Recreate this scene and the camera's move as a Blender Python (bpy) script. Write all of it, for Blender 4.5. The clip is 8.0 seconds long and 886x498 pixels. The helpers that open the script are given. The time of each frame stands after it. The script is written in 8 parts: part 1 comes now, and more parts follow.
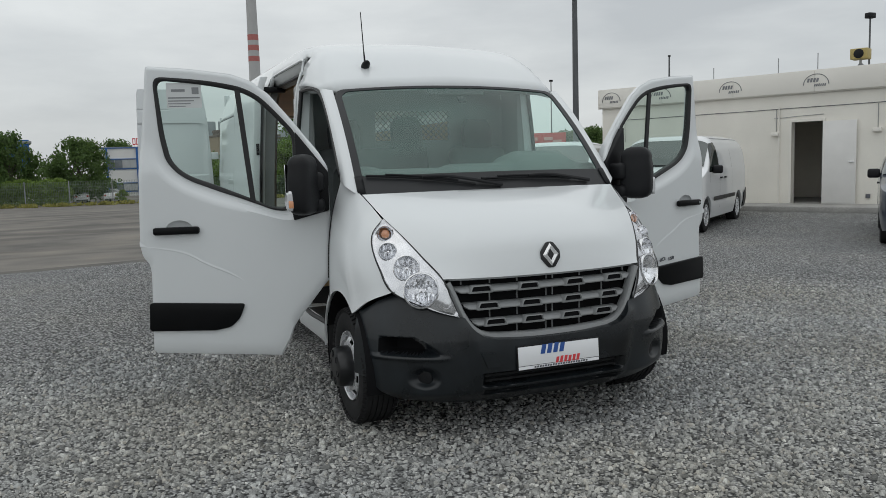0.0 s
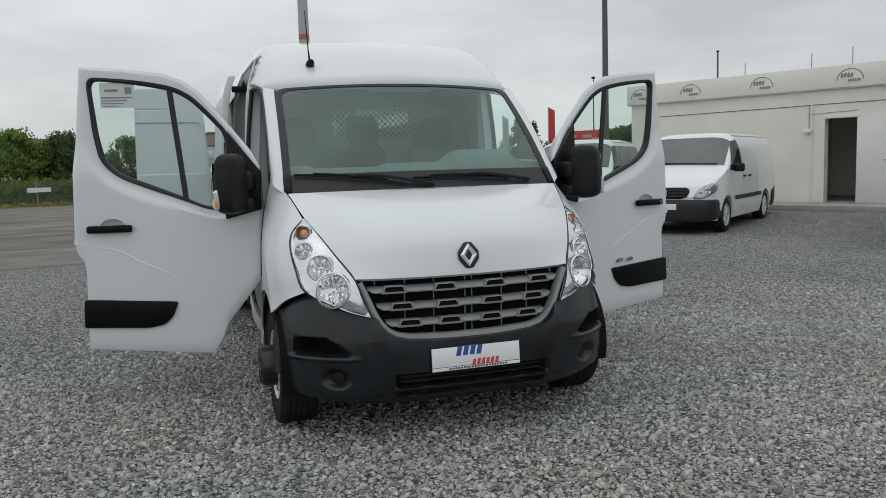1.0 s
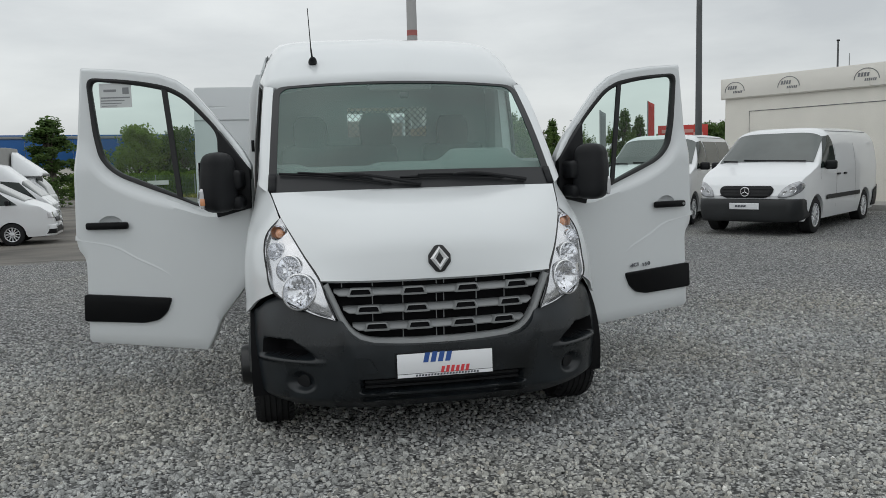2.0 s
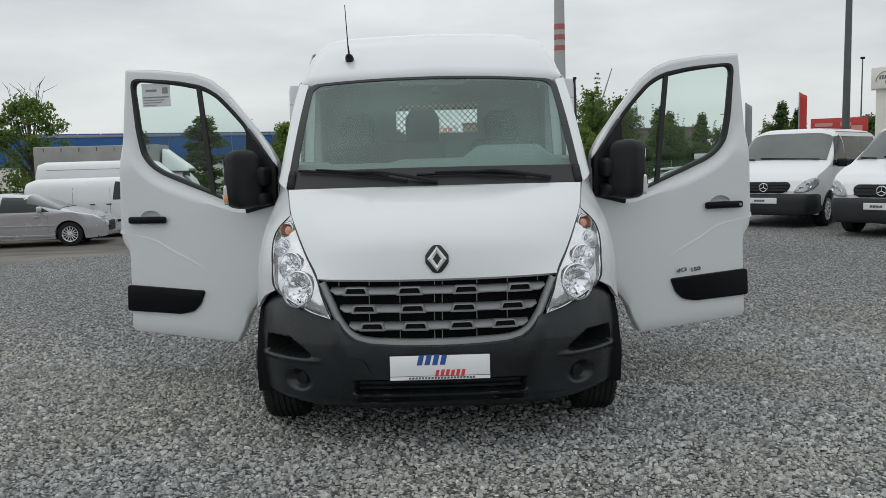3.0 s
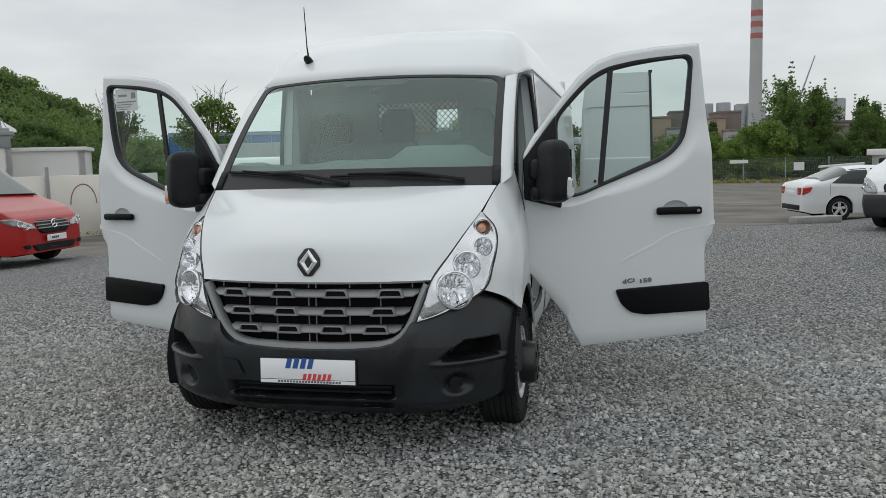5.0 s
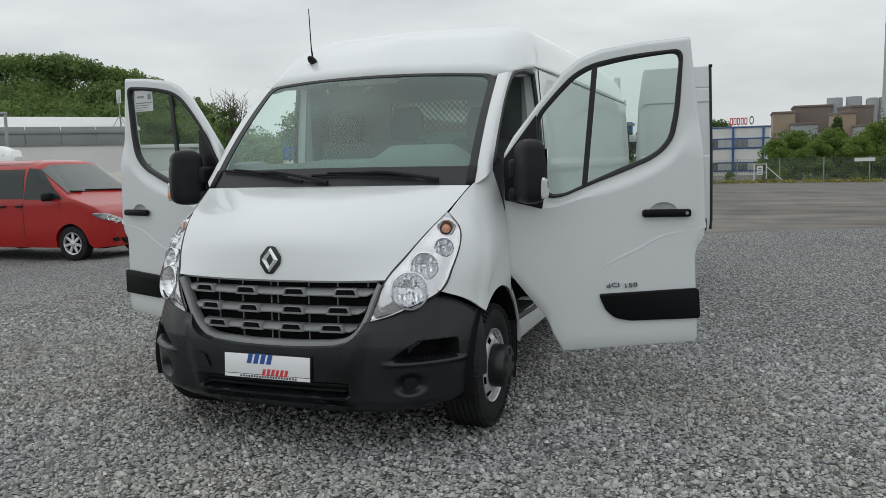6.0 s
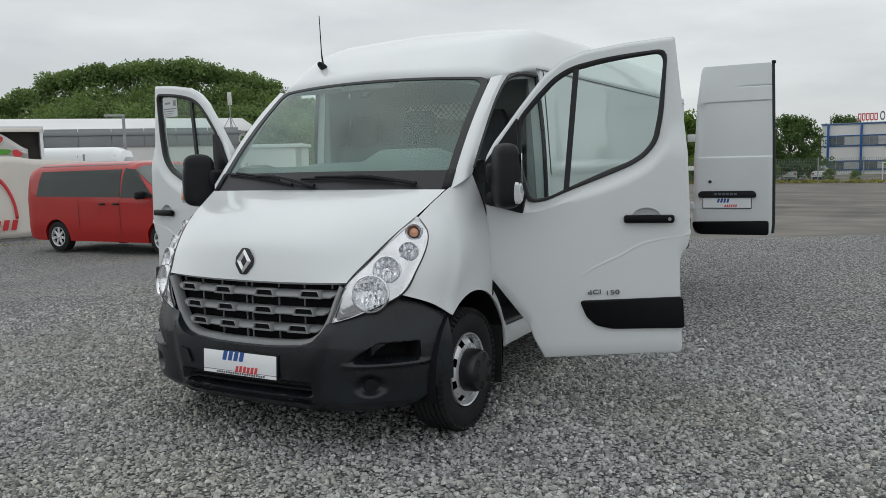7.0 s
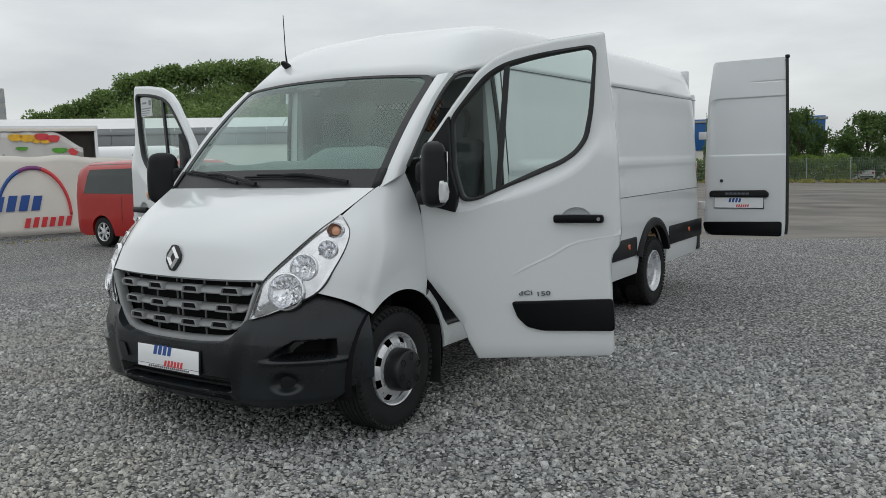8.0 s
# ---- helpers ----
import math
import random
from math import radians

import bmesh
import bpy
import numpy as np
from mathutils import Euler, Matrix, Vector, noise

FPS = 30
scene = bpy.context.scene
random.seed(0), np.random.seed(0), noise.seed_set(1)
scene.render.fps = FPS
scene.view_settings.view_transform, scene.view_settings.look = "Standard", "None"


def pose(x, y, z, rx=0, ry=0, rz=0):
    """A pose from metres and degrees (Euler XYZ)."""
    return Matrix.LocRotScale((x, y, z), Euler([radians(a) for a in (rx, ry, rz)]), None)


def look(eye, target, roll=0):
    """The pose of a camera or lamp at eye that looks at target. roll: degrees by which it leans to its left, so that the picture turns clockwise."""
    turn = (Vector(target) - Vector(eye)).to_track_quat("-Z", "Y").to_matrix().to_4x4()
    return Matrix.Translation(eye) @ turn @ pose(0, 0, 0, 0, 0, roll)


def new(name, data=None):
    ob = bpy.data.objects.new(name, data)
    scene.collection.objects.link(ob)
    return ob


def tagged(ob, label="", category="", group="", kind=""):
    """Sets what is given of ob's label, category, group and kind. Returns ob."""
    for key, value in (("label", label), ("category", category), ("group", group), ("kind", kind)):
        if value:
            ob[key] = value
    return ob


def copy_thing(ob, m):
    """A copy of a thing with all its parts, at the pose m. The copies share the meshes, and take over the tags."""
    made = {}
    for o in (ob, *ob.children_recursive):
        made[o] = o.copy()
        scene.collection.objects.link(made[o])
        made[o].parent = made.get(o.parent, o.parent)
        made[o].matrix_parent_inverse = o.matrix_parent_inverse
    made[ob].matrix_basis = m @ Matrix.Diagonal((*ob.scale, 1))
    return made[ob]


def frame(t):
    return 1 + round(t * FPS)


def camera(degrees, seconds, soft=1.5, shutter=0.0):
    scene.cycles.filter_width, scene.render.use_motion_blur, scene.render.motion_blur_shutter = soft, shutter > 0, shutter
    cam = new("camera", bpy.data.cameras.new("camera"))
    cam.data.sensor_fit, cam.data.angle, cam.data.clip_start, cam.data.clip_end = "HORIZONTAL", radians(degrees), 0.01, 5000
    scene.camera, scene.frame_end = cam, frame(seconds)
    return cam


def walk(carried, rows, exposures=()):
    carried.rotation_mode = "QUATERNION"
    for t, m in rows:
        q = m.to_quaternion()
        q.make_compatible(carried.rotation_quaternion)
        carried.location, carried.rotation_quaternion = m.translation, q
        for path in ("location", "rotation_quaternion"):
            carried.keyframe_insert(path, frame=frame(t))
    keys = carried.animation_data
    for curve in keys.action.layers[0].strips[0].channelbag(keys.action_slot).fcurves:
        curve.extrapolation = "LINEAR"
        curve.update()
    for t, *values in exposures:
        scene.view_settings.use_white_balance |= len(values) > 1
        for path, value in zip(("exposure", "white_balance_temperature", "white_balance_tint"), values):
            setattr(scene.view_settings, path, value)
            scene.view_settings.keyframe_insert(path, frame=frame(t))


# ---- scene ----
cam = camera(58.0, 8.0, soft=0.5)
METRES, EYE, TILT, LEAN, TURN = 6.148, 1.525, 0.0, 0.0, -22.1
ROWS = [
    (0.0, 0.0, 0.0, 0.0, -0.18, -6.05, 1.68),
    (0.5, 0.0621, 0.0009, -0.0004, 1.43, -6.02, 1.72),
    (1.0, 0.1191, 0.0119, -0.0026, 3.42, -6.09, 1.74),
    (1.5, 0.1714, 0.0278, 0.0, 6.02, -6.17, 1.61),
    (2.0, 0.233, 0.0499, -0.0013, 11.03, -6.25, 1.58),
    (2.2, 0.2571, 0.0603, -0.0019, 13.83, -6.25, 1.57),
    (3.3, 0.3782, 0.1232, -0.003, 22.95, -6.27, 1.53),
    (3.5, 0.4005, 0.1346, -0.003, 23.87, -6.27, 1.52),
    (4.0, 0.4583, 0.1643, -0.001, 28.05, -6.26, 1.53),
    (4.5, 0.5135, 0.203, -0.0026, 31.23, -6.28, 1.57),
    (4.7, 0.534, 0.2189, -0.0031, 32.37, -6.28, 1.55),
    (5.8, 0.6391, 0.3068, -0.0039, 41.1, -6.32, 1.4),
    (6.0, 0.6585, 0.3245, -0.004, 42.43, -6.32, 1.38),
    (6.5, 0.7067, 0.3698, -0.0043, 46.46, -6.29, 1.45),
    (7.0, 0.746, 0.4111, -0.0015, 50.37, -6.25, 1.45),
    (7.5, 0.7822, 0.4631, -0.0034, 53.35, -6.24, 1.44),
    (8.0, 0.8189, 0.5142, -0.0044, 55.24, -6.26, 1.43),
]
walk(cam, [(t, pose(-2.217, -3.767, EYE, TILT, LEAN, TURN) @ pose(METRES * x, METRES * y, METRES * z, 90 + pitch, roll, yaw)) for t, x, y, z, yaw, pitch, roll in ROWS], exposures=[(0.0, -0.1, 6400, 5.0), (1.0, -0.09, 6400, 5.0), (2.0, -0.05, 6400, 5.0), (3.5, 0.0, 6400, 5.0), (8.0, 0.02, 6400, 5.0)])


# ---- sky and light: high overcast, soft and nearly shadowless ----
SUN_AZ, SUN_EL = 283.0, 64.0
world = bpy.data.worlds.new("overcast_sky")
scene.world = world
world.use_nodes = True
wt = world.node_tree
wt.nodes.clear()
w_out = wt.nodes.new("ShaderNodeOutputWorld")
w_bg = wt.nodes.new("ShaderNodeBackground")
w_sky = wt.nodes.new("ShaderNodeTexSky")
w_sky.sky_type = "NISHITA"
w_sky.sun_disc = False
w_sky.sun_elevation, w_sky.sun_rotation = radians(SUN_EL), radians(SUN_AZ)
w_sky.air_density, w_sky.dust_density = 1.0, 2.0
w_dim = wt.nodes.new("ShaderNodeMixRGB")
w_dim.blend_type = "MULTIPLY"
w_dim.inputs[0].default_value = 1.0
w_dim.inputs[2].default_value = (0.1, 0.1, 0.1, 1)
w_co = wt.nodes.new("ShaderNodeTexCoord")
w_map = wt.nodes.new("ShaderNodeMapping")
w_map.inputs["Scale"].default_value = (1.0, 1.0, 3.6)
w_noise = wt.nodes.new("ShaderNodeTexNoise")
w_noise.inputs["Scale"].default_value = 2.3
w_noise.inputs["Detail"].default_value = 7.0
w_noise.inputs["Roughness"].default_value = 0.52
w_ramp = wt.nodes.new("ShaderNodeValToRGB")
w_ramp.color_ramp.elements[0].position, w_ramp.color_ramp.elements[0].color = 0.33, (0.60, 0.605, 0.63, 1)
w_ramp.color_ramp.elements[1].position, w_ramp.color_ramp.elements[1].color = 0.66, (0.885, 0.88, 0.89, 1)
w_mix = wt.nodes.new("ShaderNodeMixRGB")
w_mix.inputs[0].default_value = 0.9
for a, b in ((w_co.outputs["Generated"], w_map.inputs["Vector"]), (w_map.outputs[0], w_noise.inputs["Vector"]),
             (w_noise.outputs[0], w_ramp.inputs[0]), (w_sky.outputs[0], w_dim.inputs[1]), (w_dim.outputs[0], w_mix.inputs[1]),
             (w_ramp.outputs[0], w_mix.inputs[2]), (w_mix.outputs[0], w_bg.inputs[0]), (w_bg.outputs[0], w_out.inputs[0])):
    wt.links.new(a, b)
w_bg.inputs[1].default_value = 1.0
# an overcast sky is brightest overhead
w_sep, w_up, w_gain = wt.nodes.new("ShaderNodeSeparateXYZ"), wt.nodes.new("ShaderNodeMapRange"), wt.nodes.new("ShaderNodeVectorMath")
w_up.interpolation_type = "SMOOTHSTEP"
w_up.inputs["From Min"].default_value, w_up.inputs["From Max"].default_value = 0.2, 1.0
w_up.inputs["To Min"].default_value, w_up.inputs["To Max"].default_value = 1.0, 1.34
w_gain.operation = "SCALE"
for a, b in ((w_co.outputs["Generated"], w_sep.inputs[0]), (w_sep.outputs["Z"], w_up.inputs["Value"]), (w_up.outputs[0], w_gain.inputs["Scale"]),
             (w_mix.outputs[0], w_gain.inputs[0]), (w_gain.outputs[0], w_bg.inputs[0])):
    wt.links.new(a, b)
sun = new("sun", bpy.data.lights.new("sun", "SUN"))
sun.data.energy, sun.data.angle, sun.data.color = 0.4, radians(165), (1.0, 0.97, 0.93)
sun.matrix_world = look((0, 0, 30), Vector((0, 0, 30)) - Vector((math.sin(radians(SUN_AZ)) * math.cos(radians(SUN_EL)),
                        math.cos(radians(SUN_AZ)) * math.cos(radians(SUN_EL)), math.sin(radians(SUN_EL)))))


# ---- materials ----
def material(name, base, rough=0.5, metal=0.0, var=0.06, scale=3.0, bump=0.0, bscale=80.0, coat=0.0, fine=0.0, spec=0.5, pieces=0.0, island=0.0):
    """A painted, moulded or mineral surface: base colour with broad and fine variation, uneven gloss, fine relief."""
    m = bpy.data.materials.new(name)
    m.use_nodes = True
    m.diffuse_color = (*base, 1)
    t = m.node_tree
    b = t.nodes["Principled BSDF"]
    co = t.nodes.new("ShaderNodeTexCoord")
    n1 = t.nodes.new("ShaderNodeTexNoise")
    n1.inputs["Scale"].default_value, n1.inputs["Detail"].default_value = scale, 6.0
    n2 = t.nodes.new("ShaderNodeTexNoise")
    n2.inputs["Scale"].default_value, n2.inputs["Detail"].default_value = bscale, 4.0
    for n in (n1, n2):
        t.links.new(co.outputs["Object"], n.inputs["Vector"])
    span = t.nodes.new("ShaderNodeMapRange")
    span.inputs["From Min"].default_value, span.inputs["From Max"].default_value = 0.3, 0.7
    span.inputs["To Min"].default_value, span.inputs["To Max"].default_value = 1 - var, 1 + var
    t.links.new(n1.outputs[0], span.inputs["Value"])
    value = span.outputs[0]
    for amount, node, socket, source in ((fine, None, None, n2.outputs[0]), (pieces, "ShaderNodeObjectInfo", "Random", None), (island, "ShaderNodeNewGeometry", "Random Per Island", None)):
        if amount:
            if node:
                source = t.nodes.new(node).outputs[socket]
            r = t.nodes.new("ShaderNodeMapRange")
            r.inputs["From Min"].default_value, r.inputs["From Max"].default_value = (0.0, 1.0) if node else (0.3, 0.7)
            r.inputs["To Min"].default_value, r.inputs["To Max"].default_value = 1 - amount, 1 + amount
            t.links.new(source, r.inputs["Value"])
            mul = t.nodes.new("ShaderNodeMath")
            mul.operation = "MULTIPLY"
            t.links.new(value, mul.inputs[0])
            t.links.new(r.outputs[0], mul.inputs[1])
            value = mul.outputs[0]
    tint = t.nodes.new("ShaderNodeVectorMath")
    tint.operation = "SCALE"
    tint.inputs[0].default_value = base
    t.links.new(value, tint.inputs["Scale"])
    t.links.new(tint.outputs[0], b.inputs["Base Color"])
    rr = t.nodes.new("ShaderNodeMapRange")
    rr.inputs["To Min"].default_value, rr.inputs["To Max"].default_value = max(0.02, rough * 0.8), min(1, rough * 1.2)
    t.links.new(n1.outputs[0], rr.inputs["Value"])
    t.links.new(rr.outputs[0], b.inputs["Roughness"])
    b.inputs["Metallic"].default_value = metal
    b.inputs["Specular IOR Level"].default_value = spec
    if coat:
        b.inputs["Coat Weight"].default_value, b.inputs["Coat Roughness"].default_value = coat, 0.04
    if bump:
        bp = t.nodes.new("ShaderNodeBump")
        bp.inputs["Strength"].default_value, bp.inputs["Distance"].default_value = bump, 0.004
        t.links.new(n2.outputs[0], bp.inputs["Height"])
        t.links.new(bp.outputs[0], b.inputs["Normal"])
    return m


def pane_glass(name, tint, ior=1.5, rough=0.0, veil=0.0):
    """A thin pane: tinted see-through with a Fresnel mirror on it, and a painted haze."""
    m = bpy.data.materials.new(name)
    m.use_nodes = True
    m.diffuse_color = (*tint, 0.4)
    t = m.node_tree
    t.nodes.clear()
    out, mix = t.nodes.new("ShaderNodeOutputMaterial"), t.nodes.new("ShaderNodeMixShader")
    clear, gloss, fr = t.nodes.new("ShaderNodeBsdfTransparent"), t.nodes.new("ShaderNodeBsdfGlossy"), t.nodes.new("ShaderNodeLayerWeight")
    clear.inputs[0].default_value = (*tint, 1)
    gloss.inputs["Roughness"].default_value = rough
    fr.inputs["Blend"].default_value = 0.5
    power, span = t.nodes.new("ShaderNodeMath"), t.nodes.new("ShaderNodeMapRange")
    power.operation = "POWER"
    power.inputs[1].default_value = 5.0
    base = ((ior - 1) / (ior + 1)) ** 2
    span.inputs["To Min"].default_value, span.inputs["To Max"].default_value = 2 * base, 1.0
    t.links.new(fr.outputs["Facing"], power.inputs[0])
    t.links.new(power.outputs[0], span.inputs["Value"])
    # uneven diffuse green haze, standing in for sky reflected in the pane
    film, haze, veil_noise = t.nodes.new("ShaderNodeMixShader"), t.nodes.new("ShaderNodeBsdfDiffuse"), t.nodes.new("ShaderNodeTexNoise")
    haze.inputs[0].default_value = (0.26, 0.5, 0.43, 1)
    veil_noise.inputs["Scale"].default_value, veil_noise.inputs["Detail"].default_value = 2.2, 5.0
    much = t.nodes.new("ShaderNodeMapRange")
    much.inputs["From Min"].default_value, much.inputs["From Max"].default_value = 0.3, 0.7
    much.inputs["To Min"].default_value, much.inputs["To Max"].default_value = veil * 0.6, veil * 1.4
    for a, b in ((span.outputs[0], mix.inputs[0]), (clear.outputs[0], film.inputs[1]), (haze.outputs[0], film.inputs[2]), (veil_noise.outputs[0], much.inputs["Value"]),
                 (much.outputs[0], film.inputs[0]), (film.outputs[0], mix.inputs[1]), (gloss.outputs[0], mix.inputs[2]), (mix.outputs[0], out.inputs[0])):
        t.links.new(a, b)
    return m


def leaf_material(name, base, scale=0.35):
    """Leaves: matt above, letting light through, each a little different."""
    m = material(name, base, 0.6, var=0.25, scale=scale, island=0.45, spec=0.2)
    t = m.node_tree
    out, b = t.nodes["Material Output"], t.nodes["Principled BSDF"]
    mix, thin = t.nodes.new("ShaderNodeMixShader"), t.nodes.new("ShaderNodeBsdfTranslucent")
    mix.inputs[0].default_value = 0.4
    thin.inputs[0].default_value = (base[0] * 1.5, base[1] * 1.5, base[2] * 1.1, 1)
    for a, c in ((b.outputs[0], mix.inputs[1]), (thin.outputs[0], mix.inputs[2]), (mix.outputs[0], out.inputs[0])):
        t.links.new(a, c)
    return m


WHITE = material("white_van_paint", (0.682, 0.706, 0.717), 0.3, var=0.02, scale=1.2, coat=0.6, bscale=300, bump=0.02)
WHITE2 = material("white_car_paint", (0.74, 0.755, 0.77), 0.3, var=0.03, scale=1.0, coat=0.6)
BLACK = material("black_plastic", (0.011, 0.0115, 0.013), 0.42, var=0.22, scale=5, bump=0.12, bscale=500, spec=0.2)
BUMPER = material("weathered_black_bumper", (0.0105, 0.0132, 0.0158), 0.28, var=0.7, scale=3.4, bump=0.1, bscale=420, fine=0.2, spec=0.42)
RUBBER = material("tyre_rubber", (0.02, 0.02, 0.021), 0.8, var=0.25, scale=9, bump=0.3, bscale=160, spec=0.2)
STRIP = material("smooth_black_strip", (0.0045, 0.0048, 0.0055), 0.4, var=0.2, scale=6, bump=0.05, bscale=400, spec=0.14)
SEAM = material("shut_line_shade", (0.2, 0.205, 0.21), 0.8, var=0.05, spec=0.2)
SEAL = material("black_rubber_seal", (0.012, 0.012, 0.013), 0.5, var=0.1)
DARK = material("dark_interior", (0.008, 0.008, 0.009), 0.85, var=0.2, spec=0.12)
GRILLE = material("grey_grille_plastic", (0.25, 0.258, 0.262), 0.36, var=0.1, scale=6, bump=0.05, bscale=300)
CHROME = material("chrome", (0.82, 0.82, 0.83), 0.12, 1.0, var=0.03)
BOWL = material("lamp_bowl_mirror", (0.9, 0.91, 0.93), 0.2, 1.0, var=0.12, scale=25)
REFLECTOR = material("lamp_reflector", (0.9, 0.9, 0.92), 0.1, 1.0, var=0.03)
LAMPSILVER = material("lamp_housing_silver", (0.74, 0.745, 0.755), 0.14, 0.85, var=0.08, scale=12)
STEEL = material("silver_wheel_steel", (0.7, 0.71, 0.73), 0.28, 0.55, var=0.1, scale=14)
AMBER = material("amber_lens", (0.7, 0.31, 0.15), 0.12, var=0.06, coat=1.0)
ORANGE = material("orange_lens", (0.78, 0.13, 0.03), 0.15, var=0.06, coat=1.0)
REDLENS = material("red_lens", (0.45, 0.015, 0.015), 0.12, var=0.06, coat=1.0)
CLEARLENS = material("clear_lens_plastic", (0.7, 0.7, 0.72), 0.1, 0.3, var=0.05, coat=1.0)
PLATE = material("white_plate", (0.8, 0.81, 0.83), 0.3, var=0.03)
BLUE_INK = material("blue_print", (0.03, 0.09, 0.32), 0.35, var=0.04)
RED_INK = material("red_print", (0.62, 0.05, 0.06), 0.35, var=0.04)
GREY_INK = material("dark_grey_print", (0.1, 0.105, 0.12), 0.5, var=0.05)
DASH = material("grey_dashboard_plastic", (0.15, 0.165, 0.162), 0.6, var=0.08, bump=0.1, bscale=300)
FABRIC = material("dark_grey_seat_cloth", (0.06, 0.063, 0.065), 0.9, var=0.2, scale=20, bump=0.1, bscale=260)
TRIM = material("light_grey_trim", (0.31, 0.32, 0.32), 0.65, var=0.06)
PLY = material("plywood_lining", (0.46, 0.31, 0.17), 0.6, var=0.15, scale=2.5, bump=0.08, bscale=60)
GLASS = pane_glass("green_tinted_glass", (0.77, 0.93, 0.88), 1.5, 0.0, 0.13)
EMBLEM = material("satin_chrome_emblem", (0.86, 0.865, 0.87), 0.25, 0.35, var=0.03)
SIDEGLASS = pane_glass("green_side_glass", (0.75, 0.86, 0.82), 1.28)
LAMPGLASS = pane_glass("clear_lamp_cover", (0.97, 0.97, 0.98), 1.25)
MIRROR = material("mirror_glass", (0.85, 0.86, 0.87), 0.02, 1.0, var=0.0)


# ---- shape tools ----
def V(*a):
    return Vector(a)


def mesh(name, bm, mat, smooth=40.0):
    me = bpy.data.meshes.new(name)
    bm.normal_update()
    bm.to_mesh(me)
    bm.free()
    for m in mat if isinstance(mat, (list, tuple)) else [mat]:
        me.materials.append(m)
    if smooth:
        for p in me.polygons:
            p.use_smooth = True
        me.set_sharp_from_angle(angle=radians(smooth))
    return me


def part(name, bm, mat, parent=None, label="", at=None, smooth=40.0, thick=0.0, bevel=0.0, shift=0.0):
    """One mesh object under a thing or a part; at: its pose in its parent's frame."""
    ob = new(name, mesh(name, bm, mat, smooth) if isinstance(bm, bmesh.types.BMesh) else bm)
    ob.parent = parent
    if at is not None:
        ob.matrix_basis = at
    if label:
        tagged(ob, label)
    if thick:
        s = ob.modifiers.new("thickness", "SOLIDIFY")
        s.thickness, s.offset = thick, shift
    if bevel:
        b = ob.modifiers.new("edges", "BEVEL")
        b.width, b.segments, b.limit_method = bevel, 2, "ANGLE"
    return ob


def thing(name, label, category, at=None, group=""):
    ob = new(name)
    ob.empty_display_size = 0.2
    if at is not None:
        ob.matrix_basis = at
    return tagged(ob, label, category, group)


def spline(points, n):
    """n points evenly along a smooth curve through the given ones."""
    p = [Vector(q) for q in points]
    if len(p) == 2:
        return [p[0].lerp(p[1], i / (n - 1)) for i in range(n)]
    ext = [2 * p[0] - p[1], *p, 2 * p[-1] - p[-2]]
    fine = []
    for i in range(len(p) - 1):
        a, b, c, d = ext[i:i + 4]
        for k in range(24):
            t = k / 24
            fine.append(0.5 * (2 * b + (c - a) * t + (2 * a - 5 * b + 4 * c - d) * t * t + (3 * b - a - 3 * c + d) * t ** 3))
    fine.append(p[-1])
    run = [0.0]
    for a, b in zip(fine, fine[1:]):
        run.append(run[-1] + (b - a).length)
    out, j = [], 0
    for i in range(n):
        s = run[-1] * i / (n - 1)
        while j < len(run) - 2 and run[j + 1] < s:
            j += 1
        f = 0 if run[j + 1] == run[j] else (s - run[j]) / (run[j + 1] - run[j])
        out.append(fine[j].lerp(fine[j + 1], min(1, max(0, f))))
    return out


def grid(rows, bm=None, flip=False, closed=False, mat=0):
    """A sheet of quads through rows of points."""
    bm = bm or bmesh.new()
    vs = [[bm.verts.new(q) for q in r] for r in rows]
    for a, b in zip(vs, vs[1:]):
        n = len(a)
        for i in range(n if closed else n - 1):
            f = [a[i], a[(i + 1) % n], b[(i + 1) % n], b[i]]
            if len({v.co.to_tuple(6) for v in f}) < 3:
                continue
            face = bm.faces.new(f[::-1] if flip else f)
            face.material_index = mat
    return bm


def coons(c0, c1, d0, d1):
    """The smooth sheet between four edge curves: c0, c1 along u, d0, d1 along v."""
    nu, nv = len(c0), len(d0)
    rows = []
    for j in range(nv):
        v = j / (nv - 1)
        row = []
        for i in range(nu):
            u = i / (nu - 1)
            row.append((1 - v) * c0[i] + v * c1[i] + (1 - u) * d0[j] + u * d1[j]
                       - ((1 - u) * (1 - v) * c0[0] + u * (1 - v) * c0[-1] + (1 - u) * v * c1[0] + u * v * c1[-1]))
        rows.append(row)
    return rows


def mx(points, s):
    """Points mirrored to the side s."""
    return [V(p[0] * s, p[1], p[2]) for p in points]


def block(size, at=(0, 0, 0), bevel=0.0, bm=None, m=None, seg=2, mat=0):
    """A box with its middle at a place, its edges rounded."""
    tmp = bmesh.new()
    bmesh.ops.create_cube(tmp, size=1)
    for v in tmp.verts:
        v.co = V(v.co.x * size[0], v.co.y * size[1], v.co.z * size[2])
    if bevel:
        bmesh.ops.bevel(tmp, geom=tmp.edges[:], offset=bevel, segments=seg, profile=0.5, affect="EDGES")
    mm = (m or Matrix()) if m is not None else Matrix.Translation(at)
    for v in tmp.verts:
        v.co = mm @ v.co
    return join(tmp, bm, mat)


def join(tmp, bm, mat=0):
    if bm is None:
        for f in tmp.faces:
            f.material_index = mat
        return tmp
    new_v = {v: bm.verts.new(v.co) for v in tmp.verts}
    for f in tmp.faces:
        g = bm.faces.new([new_v[v] for v in f.verts])
        g.material_index = mat
    tmp.free()
    return bm


